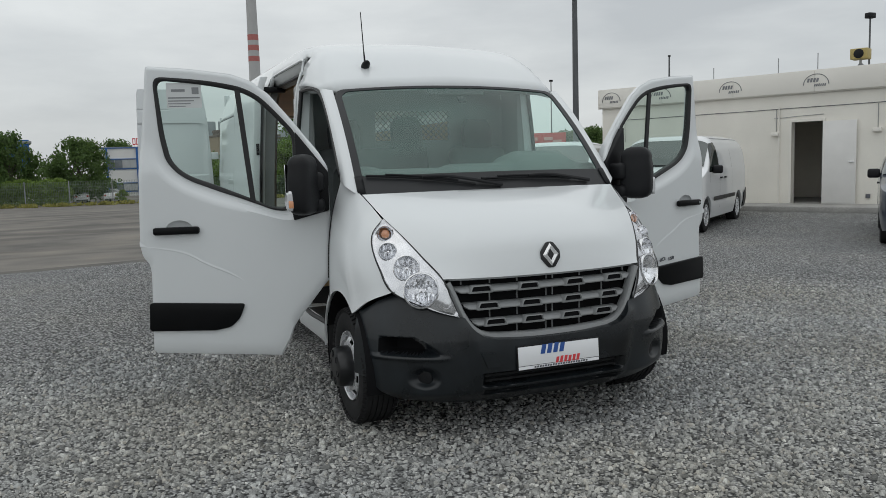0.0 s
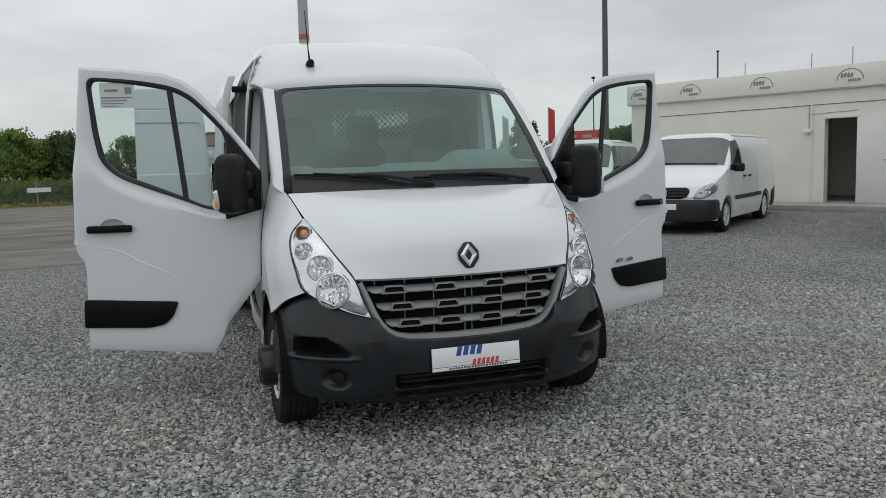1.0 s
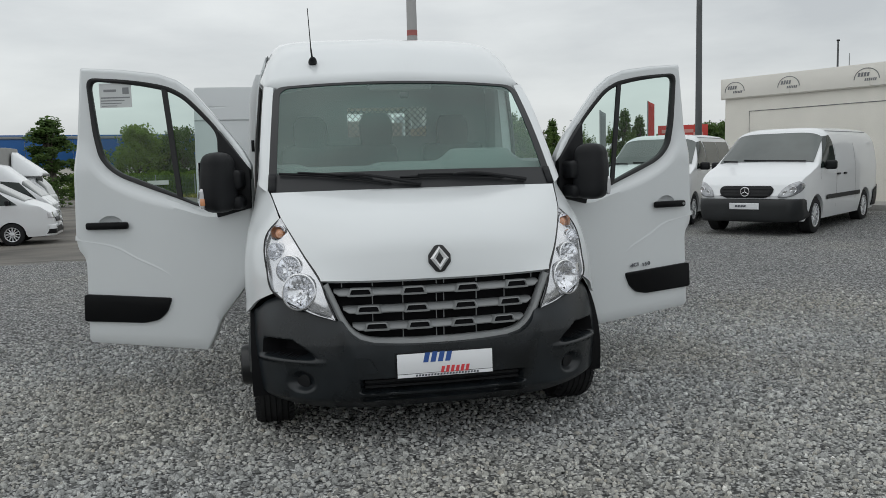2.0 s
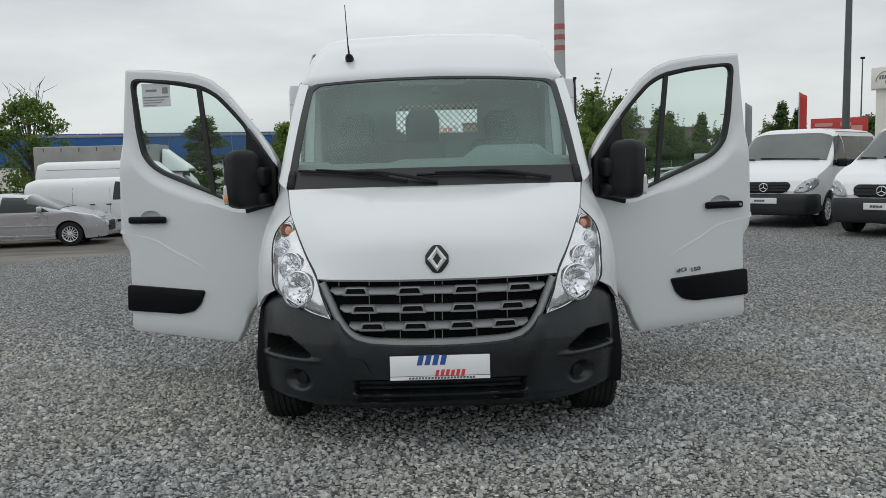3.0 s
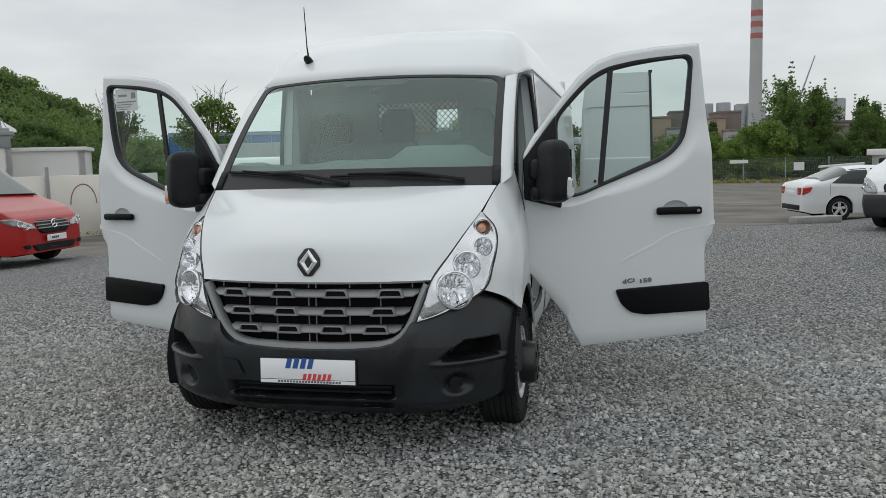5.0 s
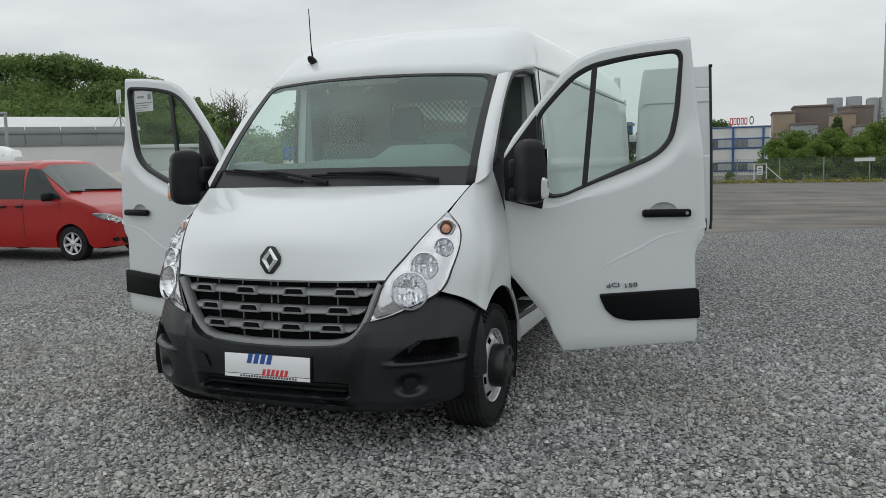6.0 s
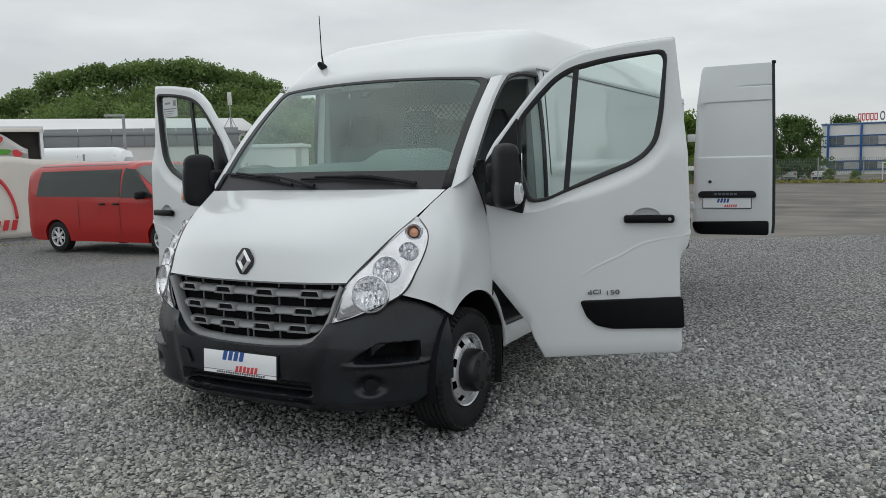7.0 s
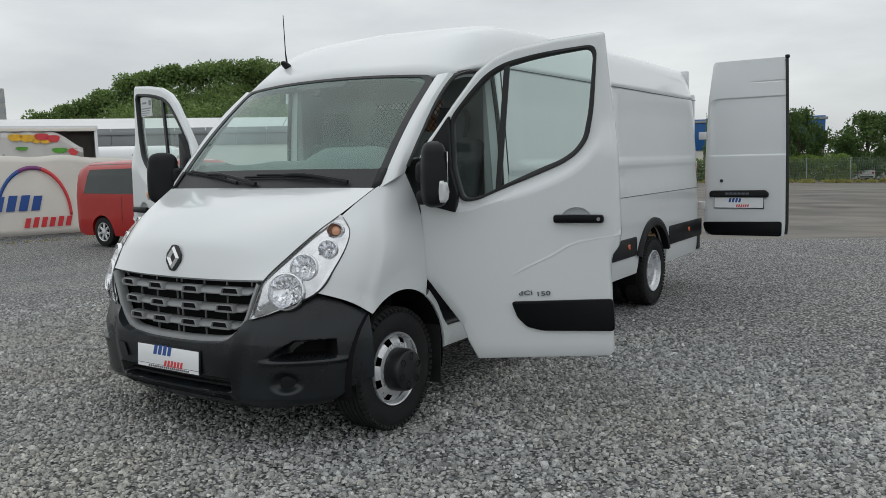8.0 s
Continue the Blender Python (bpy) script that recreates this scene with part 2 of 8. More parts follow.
def lathe(profile, n=32, axis="X", bm=None, mat=0, m=None):
    """A turned shape: profile of (along, radius) about an axis."""
    tmp = bmesh.new()
    rows = []
    for a, r in profile:
        ring = []
        for k in range(n):
            c, s = math.cos(2 * math.pi * k / n) * r, math.sin(2 * math.pi * k / n) * r
            q = V(a, c, s) if axis == "X" else V(c, a, s) if axis == "Y" else V(c, s, a)
            ring.append(m @ q if m is not None else q)
        rows.append(ring)
    grid(rows, tmp, closed=True)
    return join(tmp, bm, mat)


def tube(points, r, n=8, bm=None, r1=None, mat=0):
    """A round bar along a line of points."""
    tmp = bmesh.new()
    p = [Vector(q) for q in points]
    rows = []
    for i, q in enumerate(p):
        d = (p[min(i + 1, len(p) - 1)] - p[max(i - 1, 0)]).normalized()
        side = d.cross(V(0, 0, 1) if abs(d.z) < 0.9 else V(1, 0, 0)).normalized()
        up = side.cross(d)
        rad = r if r1 is None else r + (r1 - r) * i / max(1, len(p) - 1)
        rows.append([q + side * math.cos(2 * math.pi * k / n) * rad + up * math.sin(2 * math.pi * k / n) * rad for k in range(n)])
    grid(rows, tmp, closed=True)
    for ring, q in ((rows[0], p[0]), (rows[-1], p[-1])):
        tmp.faces.new([tmp.verts.new(v) for v in ring])
    return join(tmp, bm, mat)


def slab(outline, depth, bm=None, m=None, mat=0, bevel=0.0):
    """A plate: an outline in x, z, given depth along y."""
    tmp = bmesh.new()
    a = [tmp.verts.new(V(x, 0, z)) for x, z in outline]
    b = [tmp.verts.new(V(x, depth, z)) for x, z in outline]
    tmp.faces.new(a)
    tmp.faces.new(b[::-1])
    n = len(a)
    for i in range(n):
        tmp.faces.new([a[i], b[i], b[(i + 1) % n], a[(i + 1) % n]])
    bmesh.ops.recalc_face_normals(tmp, faces=tmp.faces[:])
    if bevel:
        bmesh.ops.bevel(tmp, geom=tmp.edges[:], offset=bevel, segments=2, profile=0.5, affect="EDGES")
    if m is not None:
        for v in tmp.verts:
            v.co = m @ v.co
    return join(tmp, bm, mat)


def smooth01(t):
    t = min(1.0, max(0.0, t))
    return t * t * (3 - 2 * t)


def lerp_table(t, keys):
    """Smooth value from a short table of (position, value)."""
    if t <= keys[0][0]:
        return keys[0][1]
    for (a, x), (b, y) in zip(keys, keys[1:]):
        if t <= b:
            return x + (y - x) * (t - a) / (b - a)
    return keys[-1][1]


def bars(m, mats, depth=0.004, scale=1.0):
    """The dealer's mark drawn as plain slanted bars: a row of four over a row of six, a mesh for each."""
    out = []
    for k, (x0, z0, w, h, n, gap) in enumerate(((-0.44, 0.02, 0.1, 0.2, 4, 0.045), (-0.1, -0.2, 0.062, 0.13, 6, 0.036))):
        for i in range(n):
            bm = bmesh.new()
            x = x0 + i * (w + gap)
            tall = h * (1.0 if i % 3 else 0.94)
            s = 0.25 * tall
            slab([(x * scale, z0 * scale), ((x + w) * scale, z0 * scale), ((x + w + s) * scale, (z0 + tall) * scale), ((x + s) * scale, (z0 + tall) * scale)], -depth, bm, m)
            out.append((bm, mats[k]))
    return out


# ---- the white panel van: nose towards -y, its middle plane on x = 0 ----
van = thing("panel_van", "white long high-roof panel van with all doors open, on grey gravel", "van")

HOOD_EDGE = [(0.628, 0.165, 0.912), (0.70, 0.285, 1.03), (0.762, 0.415, 1.135), (0.815, 0.56, 1.226), (0.868, 0.80, 1.36)]
LAMP_OUT = [(0.556, 0.112, 0.706), (0.70, 0.165, 0.752), (0.871, 0.294, 0.844), (0.905, 0.40, 0.96), (0.915, 0.49, 1.07), (0.893, 0.545, 1.15), (0.825, 0.568, 1.222)]
ARCH_Y, ARCH_Z, ARCH_R = 0.808, 0.368, 0.427
REAR_Y = 5.12


def side_x(z):
    """Half the body's width at a height."""
    return lerp_table(z, ((0.3, 0.985), (0.45, 1.01), (0.75, 1.02), (1.1, 1.012), (1.45, 0.995), (1.8, 0.97), (2.12, 0.945), (2.25, 0.91), (2.36, 0.866)))


def hood_point(s, v, edge, mid):
    e, c = edge[v], mid[v]
    a = abs(s)
    return V(e.x * s, c.y + (e.y - c.y) * a ** 2.3, c.z + (e.z - c.z) * a ** 2.6)


def make_hood():
    n = 25
    edge = spline(HOOD_EDGE, n)
    mid = spline([(0, 0.09, 0.908), (0, 0.112, 1.0), (0, 0.17, 1.12), (0, 0.365, 1.25), (0, 0.72, 1.365)], n)
    rows = [[hood_point(k / 20 - 1, v, edge, mid) for k in range(41)] for v in range(n)]
    # the front lip folds in over the grille, the rear edge under the wiper panel
    lip = [p + V(0, 0.025, -0.014) for p in rows[0]]
    back = [p + V(0, 0.05, -0.02) for p in rows[-1]]
    return grid([lip, *rows, back])


part("hood", make_hood(), WHITE, van)


# windscreen: a curved sheet from the hood's rear edge to the roof, addressed by s across and v up
def screen(s, v, out=0.0):
    a = abs(s)
    b = V(0.885 * s, 0.725 + 0.105 * a ** 2.4, 1.362 - 0.004 * a ** 2)
    t = V(0.832 * s, 1.40 + 0.12 * a ** 2.4, 2.062 - 0.026 * a ** 2)
    p = b.lerp(t, v)
    bulge = 0.03 * math.sin(math.pi * v)
    return p + V(0, -0.75, 0.66) * (bulge + out)


def rounded(s0, s1, v0, v1, rs, rv, n=10, low=0.25):
    """A rounded rectangle in s, v, anticlockwise from the lower right; low: how round the lower corners are."""
    pts = []
    for cs, cv, a0, f in ((s1, v0, -90, low), (s1, v1, 0, 1), (s0, v1, 90, 1), (s0, v0, 180, low)):
        for k in range(n + 1):
            a = radians(a0 + 90 * k / n)
            pts.append((cs + (math.cos(a) - (1 if cs > 0 else -1)) * rs * f, cv + (math.sin(a) - (1 if cv > 0.5 else -1)) * rv * f))
    dense = []
    for (a, b), (c, d) in zip(pts, pts[1:] + pts[:1]):
        k = max(1, int(abs(c - a) / 0.08), int(abs(d - b) / 0.08))
        dense += [(a + (c - a) * i / k, b + (d - b) * i / k) for i in range(k)]
    return dense


def scaled(outline, cs, cv, f):
    return [(cs + (s - cs) * f, cv + (v - cv) * f) for s, v in outline]


def fit_outline(outline, s0, s1, v0, v1, t0, t1, w0, w1):
    return [(t0 + (s - s0) / (s1 - s0) * (t1 - t0), w0 + (v - v0) / (v1 - v0) * (w1 - w0)) for s, v in outline]


OUTER = rounded(-1, 1, 0.0, 1.0, 0.085, 0.1, low=0.2)
INNER = fit_outline(OUTER, -1, 1, 0, 1, -0.948, 0.948, 0.145, 0.978)
bm = grid([[screen(s, v, -0.004) for s, v in scaled(INNER, 0, 0.55, f)] for f in (1.03, 0.85, 0.65, 0.45, 0.25, 0.1, 0.001)], closed=True)
windscreen = part("windscreen", bm, GLASS, van, "green-tinted windscreen reflecting a grey sky")
windscreen.visible_shadow = False
bm = grid([[screen(s, v, -0.012) for s, v in OUTER], [screen(s, v, 0.003) for s, v in OUTER], [screen(s, v, 0.003) for s, v in scaled(OUTER, 0, 0.5, 0.985)],
           [screen(s, v, 0.0) for s, v in INNER], [screen(s, v, -0.01) for s, v in INNER]], closed=True)
part("windscreen_surround", bm, material("black_screen_border", (0.017, 0.018, 0.02), 0.45, var=0.15, bump=0.08, spec=0.4), van, "matt black border and wiper panel")


# roof: stations from the windscreen's top edge to the tail, six rails from the middle to the gutter
def make_roof():
    n = 44
    rails = [
        [(0, 1.40, 2.062), (0, 1.60, 2.225), (0, 1.87, 2.37), (0, 2.22, 2.46), (0, 2.75, 2.50), (0, 4.8, 2.525), (0, 6.86, 2.525)],
        [(0.50, 1.437, 2.052), (0.53, 1.645, 2.212), (0.55, 1.91, 2.352), (0.56, 2.25, 2.445), (0.56, 2.75, 2.488), (0.56, 4.8, 2.51), (0.56, 6.86, 2.51)],
        [(0.74, 1.49, 2.042), (0.745, 1.69, 2.198), (0.75, 1.94, 2.334), (0.755, 2.25, 2.422), (0.765, 2.75, 2.462), (0.77, 4.8, 2.485), (0.77, 6.86, 2.48)],
        [(0.795, 1.51, 2.038), (0.798, 1.70, 2.181), (0.803, 1.93, 2.308), (0.81, 2.25, 2.392), (0.818, 2.75, 2.43), (0.82, 4.8, 2.448), (0.82, 6.86, 2.44)],
        [(0.84, 1.53, 2.037), (0.862, 1.71, 2.14), (0.87, 1.92, 2.235), (0.868, 2.25, 2.31), (0.868, 2.75, 2.34), (0.866, 4.8, 2.36), (0.866, 6.86, 2.35)],
        [(0.895, 1.62, 2.05), (0.918, 1.78, 2.09), (0.936, 2.0, 2.115), (0.945, 2.3, 2.12), (0.945, 2.75, 2.12), (0.945, 4.8, 2.125), (0.945, 6.86, 2.125)],
    ]
    lines = [spline(r, n) for r in rails]
    rows = []
    for k in range(n):
        half = spline([line[k] for line in lines], 21)
        row = [V(-p.x, p.y, p.z) for p in half[::-1]] + half[1:]
        # shallow lengthwise ribs on the cargo roof
        depth = smooth01((half[0].y - 2.6) / 0.5)
        tail = 1 - 0.053 * smooth01((half[0].y - 6.6) / 0.27) ** 2
        row = [V(p.x * tail, p.y, p.z) for p in row]
        rows.append([p + V(0, 0, 0.008 * depth * (math.cos(p.x * 21) if abs(p.x) < 0.7 else 0)) for p in row])
    bm = grid(rows)
    # the sliding door's opening reaches up into the roof's flank
    gone = [f for f in bm.faces if f.calc_center_median().x < 0 and 2.08 < f.calc_center_median().y < 3.42 and f.calc_center_median().z < 2.32]
    bmesh.ops.delete(bm, geom=gone, context="FACES")
    return bm


part("roof", make_roof(), WHITE, van, thick=0.03, shift=-1)


def make_pillar(s):
    """The windscreen pillar: from the glass edge round to the door opening."""
    inner = [screen(1.0, v, 0.002) for v in [i / 14 for i in range(15)]]
    outer = spline([(0.945, 0.99, 1.44), (0.925, 1.18, 1.66), (0.91, 1.40, 1.89), (0.897, 1.62, 2.05)], 15)
    rows = []
    for a, b in zip(inner, outer):
        m = a.lerp(b, 0.5) + V(0.025, -0.02, 0.006)
        rows.append([a + V(-0.01, 0.03, -0.012), a, *spline([a, m, b], 6)[1:], b + V(-0.035, 0.03, 0)])
    return grid([mx(r, s) for r in rows], flip=s < 0)


def make_fender(s):
    """The front wing between headlamp, pillar, door and wheel arch."""
    n = 22
    a0 = math.acos((ARCH_Y - 0.545) / ARCH_R)
    front = spline(LAMP_OUT[2:], n)[::-1]
    top = spline([(0.825, 0.568, 1.222), (0.849, 0.68, 1.292), (0.876, 0.80, 1.358), (0.905, 0.90, 1.405), (0.945, 0.99, 1.44)], n)
    rear = spline([(0.945, 0.99, 1.44), (0.985, 1.055, 1.25), (1.008, 1.085, 1.05), (1.018, 1.09, 0.83)], n)
    bottom = spline([(0.871, 0.294, 0.844), (0.965, 0.43, 0.785), (1.02, 0.545, 0.712)], 8)[:-1] + \
        [V(1.032, ARCH_Y - ARCH_R * math.cos(a), ARCH_Z + ARCH_R * math.sin(a)) for a in [a0 + (2.16 - a0) * i / 14 for i in range(15)]]
    bottom = spline(bottom, n)
    bottom[-1] = V(1.03, ARCH_Y + ARCH_R * math.cos(math.pi - 2.16), ARCH_Z + ARCH_R * math.sin(2.16))
    rear[-1] = bottom[-1].copy()
    rows = coons(top, bottom, front, rear)
    for j, r in enumerate(rows):
        for i, p in enumerate(r):
            w = math.sin(math.pi * j / (n - 1)) * math.sin(math.pi * i / (n - 1))
            p.x += 0.03 * w
            p.y -= 0.02 * w
    # the edges turn in: along the arch, and along the hood gap at the top
    inner = [p + V(-0.02, 0.0, 0.006) for p in rows[-1]]
    rows = [*rows, inner]
    return grid([mx(r, s) for r in rows], flip=s > 0)


def make_strip_behind_arch(s):
    """The narrow painted post between the front arch and the door opening, running down into the sill."""
    outer = [V(1.03, ARCH_Y - ARCH_R * math.cos(a), ARCH_Z + ARCH_R * math.sin(a)) for a in [2.16 + (3.1 - 2.16) * i / 12 for i in range(13)]]
    inner = spline([outer[0] + V(-0.012, 0.05, 0.03), (1.01, 1.195, 0.655), (1.006, 1.268, 0.54), (1.0, 1.36, 0.455)], 13)
    rows = [[a + V(-0.012, 0.0, 0), a, a.lerp(b, 0.5) + V(0.006, 0, 0), b, b + V(-0.05, 0.0, 0)] for a, b in zip(outer, inner)]
    return grid([mx(r, s) for r in rows], flip=s < 0)


def make_lamp(s, parent):
    """A tall drop-shaped headlamp: silver housing with sunk bowls under a clear cover."""
    nu, nv = 30, 12
    inside = spline([(0.556, 0.112, 0.706), (0.60, 0.128, 0.82), *HOOD_EDGE[:4]], nu)
    outside = spline(LAMP_OUT, nu)
    bulge = 0.035

    def lamp_point(u, v, deep=0.0):
        i = min(nu - 2, int(u * (nu - 1)))
        f = u * (nu - 1) - i
        a, b = inside[i].lerp(inside[i + 1], f), outside[i].lerp(outside[i + 1], f)
        p = a.lerp(b, v)
        nrm = V(0.62, -0.72, 0.32)
        p += nrm * bulge * math.sin(math.pi * v) * math.sin(math.pi * min(1, u * 1.05)) ** 0.6
        p -= nrm * deep
        return V(p.x * s, p.y, p.z)

    rows = [[lamp_point(i / 29, j / (nv - 1), 0.002) for j in range(nv)] for i in range(30)]
    cover = part("headlamp", grid(rows), LAMPGLASS, parent, "clear drop-shaped headlamp with round bowls and amber indicator")
    cover.visible_shadow = False
    axis = V(0.42 * s, -0.88, 0.2).normalized()
    turn = axis.to_track_quat("X", "Z").to_matrix().to_4x4()
    bowls = (("main_bowl", 0.325, 0.58, 0.09, BOWL), ("dipped_bowl", 0.515, 0.42, 0.068, BOWL), ("side_bowl", 0.7, 0.6, 0.048, BOWL), ("indicator", 0.85, 0.45, 0.043, REFLECTOR))
    # the housing: a tray behind the cover with an upturned rim, open where the bowls sit
    mu, mv = 110, 44
    tray = grid([[lamp_point(i / (mu - 1), -0.015 + 1.03 * j / (mv - 1), 0.001 if j in (0, mv - 1) else 0.03 * math.sin(math.pi * j / (mv - 1)) ** 0.3 * min(1, (mu - 1 - i) / 9, (i + 1) / 7)) for j in range(mv)] for i in range(mu)])
    gone = []
    for f in tray.faces:
        for _, u, v, r, _m in bowls:
            q = f.calc_center_median() - lamp_point(u, v, 0.024)
            if (q - axis * q.dot(axis)).length < r * 1.0:
                gone.append(f)
                break
    bmesh.ops.delete(tray, geom=gone, context="FACES")
    part("lamp_housing", tray, LAMPSILVER, cover, "bright silver lamp housing")
    edge = bmesh.new()
    for line in (0.0, 1.0):
        grid([[lamp_point(i / 29, line + d, o) for i in range(30)] for d, o in ((-0.024, 0.004), (-0.014, -0.003), (0.012, -0.003), (0.02, 0.004))], edge)
    part("lamp_seal", edge, SEAL, cover)
    for name, u, v, r, mat in bowls:
        m = Matrix.Translation(lamp_point(u, v, 0.024)) @ turn
        b = lathe([(0.0, r * 1.03), (0.003, r * 1.01), (0.002, r), (-0.012, r * 0.97), (-0.026, r * 0.9), (-0.038, r * 0.8), (-0.048, r * 0.68), (-0.056, r * 0.54), (-0.062, r * 0.4), (-0.066, r * 0.25), (-0.068, 0.002)], 48, "X")
        for w in b.verts:
            if w.co.x < 0.0 and name != "indicator":
                # upright flutes pressed into the mirror, and a step across its middle
                w.co.x += 0.005 * math.sin(w.co.y * 260) + (0.012 if w.co.z > r * 0.28 else 0.0)
            w.co = m @ w.co
        part(name, b, mat, cover, "fluted mirror bowl" if mat is BOWL else "")
        part("bowl_rim", lathe([(-0.014, r * 1.12), (0.006, r * 1.08), (0.009, r * 1.01), (0.0, r * 0.97)], 40, "X", m=m), LAMPSILVER, cover)
        if name == "indicator":
            part("amber_bulb", lathe([(-0.05, 0.02), (-0.024, 0.024), (-0.012, 0.024), (-0.004, 0.017), (-0.001, 0.001)], 24, "X", m=m), AMBER, cover, "amber indicator bulb")
        else:
            part("bulb", lathe([(-0.066, 0.2 * r), (-0.03, 0.2 * r), (-0.02, 0.15 * r), (-0.018, 0.001)], 16, "X", m=m), CHROME, cover)
    for u, v in ((0.14, 0.4), (0.45, 0.9)):
        part("small_reflector", lathe([(0.0, 0.022), (-0.012, 0.017), (-0.018, 0.001)], 18, "X", m=Matrix.Translation(lamp_point(u, v, 0.03)) @ turn), CHROME, cover)
    return cover


for s in (-1, 1):
    part("windscreen_pillar", make_pillar(s), WHITE, van)
    part("front_wing", make_fender(s), WHITE, van)
    part("door_post", make_strip_behind_arch(s), WHITE, van)
    part("wing_gap", tube(spline([(0.944 * s, 0.996, 1.435), (0.985 * s, 1.061, 1.25), (1.009 * s, 1.091, 1.05), (1.019 * s, 1.096, 0.84)], 16), 0.005, 6), SEAL, van)
    make_lamp(s, van)


# ---- grille ----
def rounded_poly(pts, r, n=5):
    """An outline with its corners rounded."""
    out = []
    m = len(pts)
    for i in range(m):
        a, b, c = Vector(pts[i - 1]), Vector(pts[i]), Vector(pts[(i + 1) % m])
        k = min(r, (a - b).length * 0.45, (c - b).length * 0.45)
        p, q = b + (a - b).normalized() * k, b + (c - b).normalized() * k
        for j in range(n + 1):
            t = j / n
            w = (1 - t) ** 2 * p + 2 * t * (1 - t) * b + t * t * q
            out.append((w.x, w.y))
    return out


def grille_half(z):
    """Half width of the grille opening at a height."""
    return lerp_table(z, ((0.572, 0.05), (0.574, 0.30), (0.585, 0.385), (0.61, 0.44), (0.66, 0.49), (0.75, 0.535), (0.905, 0.612), (0.95, 0.63)))


def grille_y(x):
    return 0.092 + 0.068 * (abs(x) / 0.61) ** 2.2


def make_grille_frame():
    line = spline([(-0.611, 0, 0.892), (-0.575, 0, 0.81), (-0.528, 0, 0.70), (-0.47, 0, 0.622), (-0.38, 0, 0.582), (-0.2, 0, 0.57), (0, 0, 0.567),
                   (0.2, 0, 0.57), (0.38, 0, 0.582), (0.47, 0, 0.622), (0.528, 0, 0.70), (0.575, 0, 0.81), (0.611, 0, 0.892)], 70)
    rows = []
    for i, p in enumerate(line):
        d = (line[min(i + 1, 69)] - line[max(i - 1, 0)]).normalized()
        nrm = V(-d.z, 0, d.x)
        y = grille_y(p.x) - 0.012
        rows.append([V(p.x, y, p.z) + nrm * a + V(0, b, 0) for a, b in ((0.024, 0.05), (0.024, 0.006), (0.018, -0.004), (0.0, -0.008), (-0.012, 0.004), (-0.012, 0.05))])
    return grid(rows)


grille = part("grille", make_grille_frame(), GRILLE, van, "satin grey grille frame round three broad bars")
bm = grid([[V(x * grille_half(z) * 1.02, grille_y(x * grille_half(z)) + 0.075, z) for x in [k / 12 - 1 for k in range(25)]] for z in (0.57, 0.6, 0.65, 0.75, 0.85, 0.93)])
part("grille_backing", bm, DARK, grille)


def make_bar(zc):
    """One broad grey bar with a hollow upper slope."""
    half = grille_half(zc) - 0.022
    n = 96
    prof = ((0.018, 0.055), (0.016, 0.03), (0.01, 0.012), (0.0, 0.0), (-0.011, -0.006), (-0.017, -0.003), (-0.019, 0.05))
    rows = []
    for k in range(n + 1):
        x = -half + 2 * half * k / n
        end = smooth01((half - abs(x)) / 0.03)
        y = grille_y(x) + 0.006 + 0.012 * (1 - end)
        rows.append([V(x, y + dy, zc + dz * (0.45 + 0.55 * end) + 0.008 * (1 - end)) for i, (dz, dy) in enumerate(prof)])
    return grid(rows)


for zc, slots in ((0.845, (-0.425, -0.145, 0.145, 0.425)), (0.752, (-0.385, -0.132, 0.132, 0.385)), (0.660, (-0.345, -0.12, 0.12, 0.345))):
    bar = part("grille_bar", make_bar(zc), GRILLE, grille)
    for c in slots:
        m = Matrix.Translation((c, grille_y(c) - 0.0135, zc - 0.001)) @ pose(0, 0, 0, 0, 0, math.degrees(math.atan(0.31 * c * abs(c / 0.61) ** 0.2)))
        lip = [[m @ V(x, y, z) for x, z in rounded_poly([(-w1, z0), (w1, z0), (w0, z1), (-w0, z1)], 0.006, 2)] for y, w0, w1, z0, z1 in (
            (0.045, 0.053, 0.074, -0.018, 0.025), (0.012, 0.053, 0.072, -0.018, 0.025), (0.0, 0.051, 0.066, -0.017, 0.0245), (-0.002, 0.047, 0.058, -0.0085, 0.0205), (0.004, 0.045, 0.055, -0.0075, 0.0185), (0.03, 0.044, 0.054, -0.007, 0.018))]
        part("slot_frame", grid(lip, closed=True), GRILLE, bar)
        # a black plate stands in for the shade inside the slot
        part("bar_slot", slab([(-0.055, -0.0085), (0.055, -0.0085), (0.045, 0.0185), (-0.045, 0.0185)], 0.004, None, m @ Matrix.Translation((0, 0.0095, 0))), DARK, bar)
for x in (-0.52, -0.36, -0.2, -0.02, 0.02, 0.2, 0.36, 0.52):
    for z0, z1 in ((0.585, 0.635), (0.685, 0.728), (0.778, 0.82), (0.872, 0.905)):
        if abs(x) < grille_half(z0) - 0.03:
            part("grille_fin", block((0.004, 0.01, z1 - z0), (x + 0.02 * (z0 - 0.7), grille_y(x) + 0.04, (z0 + z1) / 2), 0), GRILLE, grille)

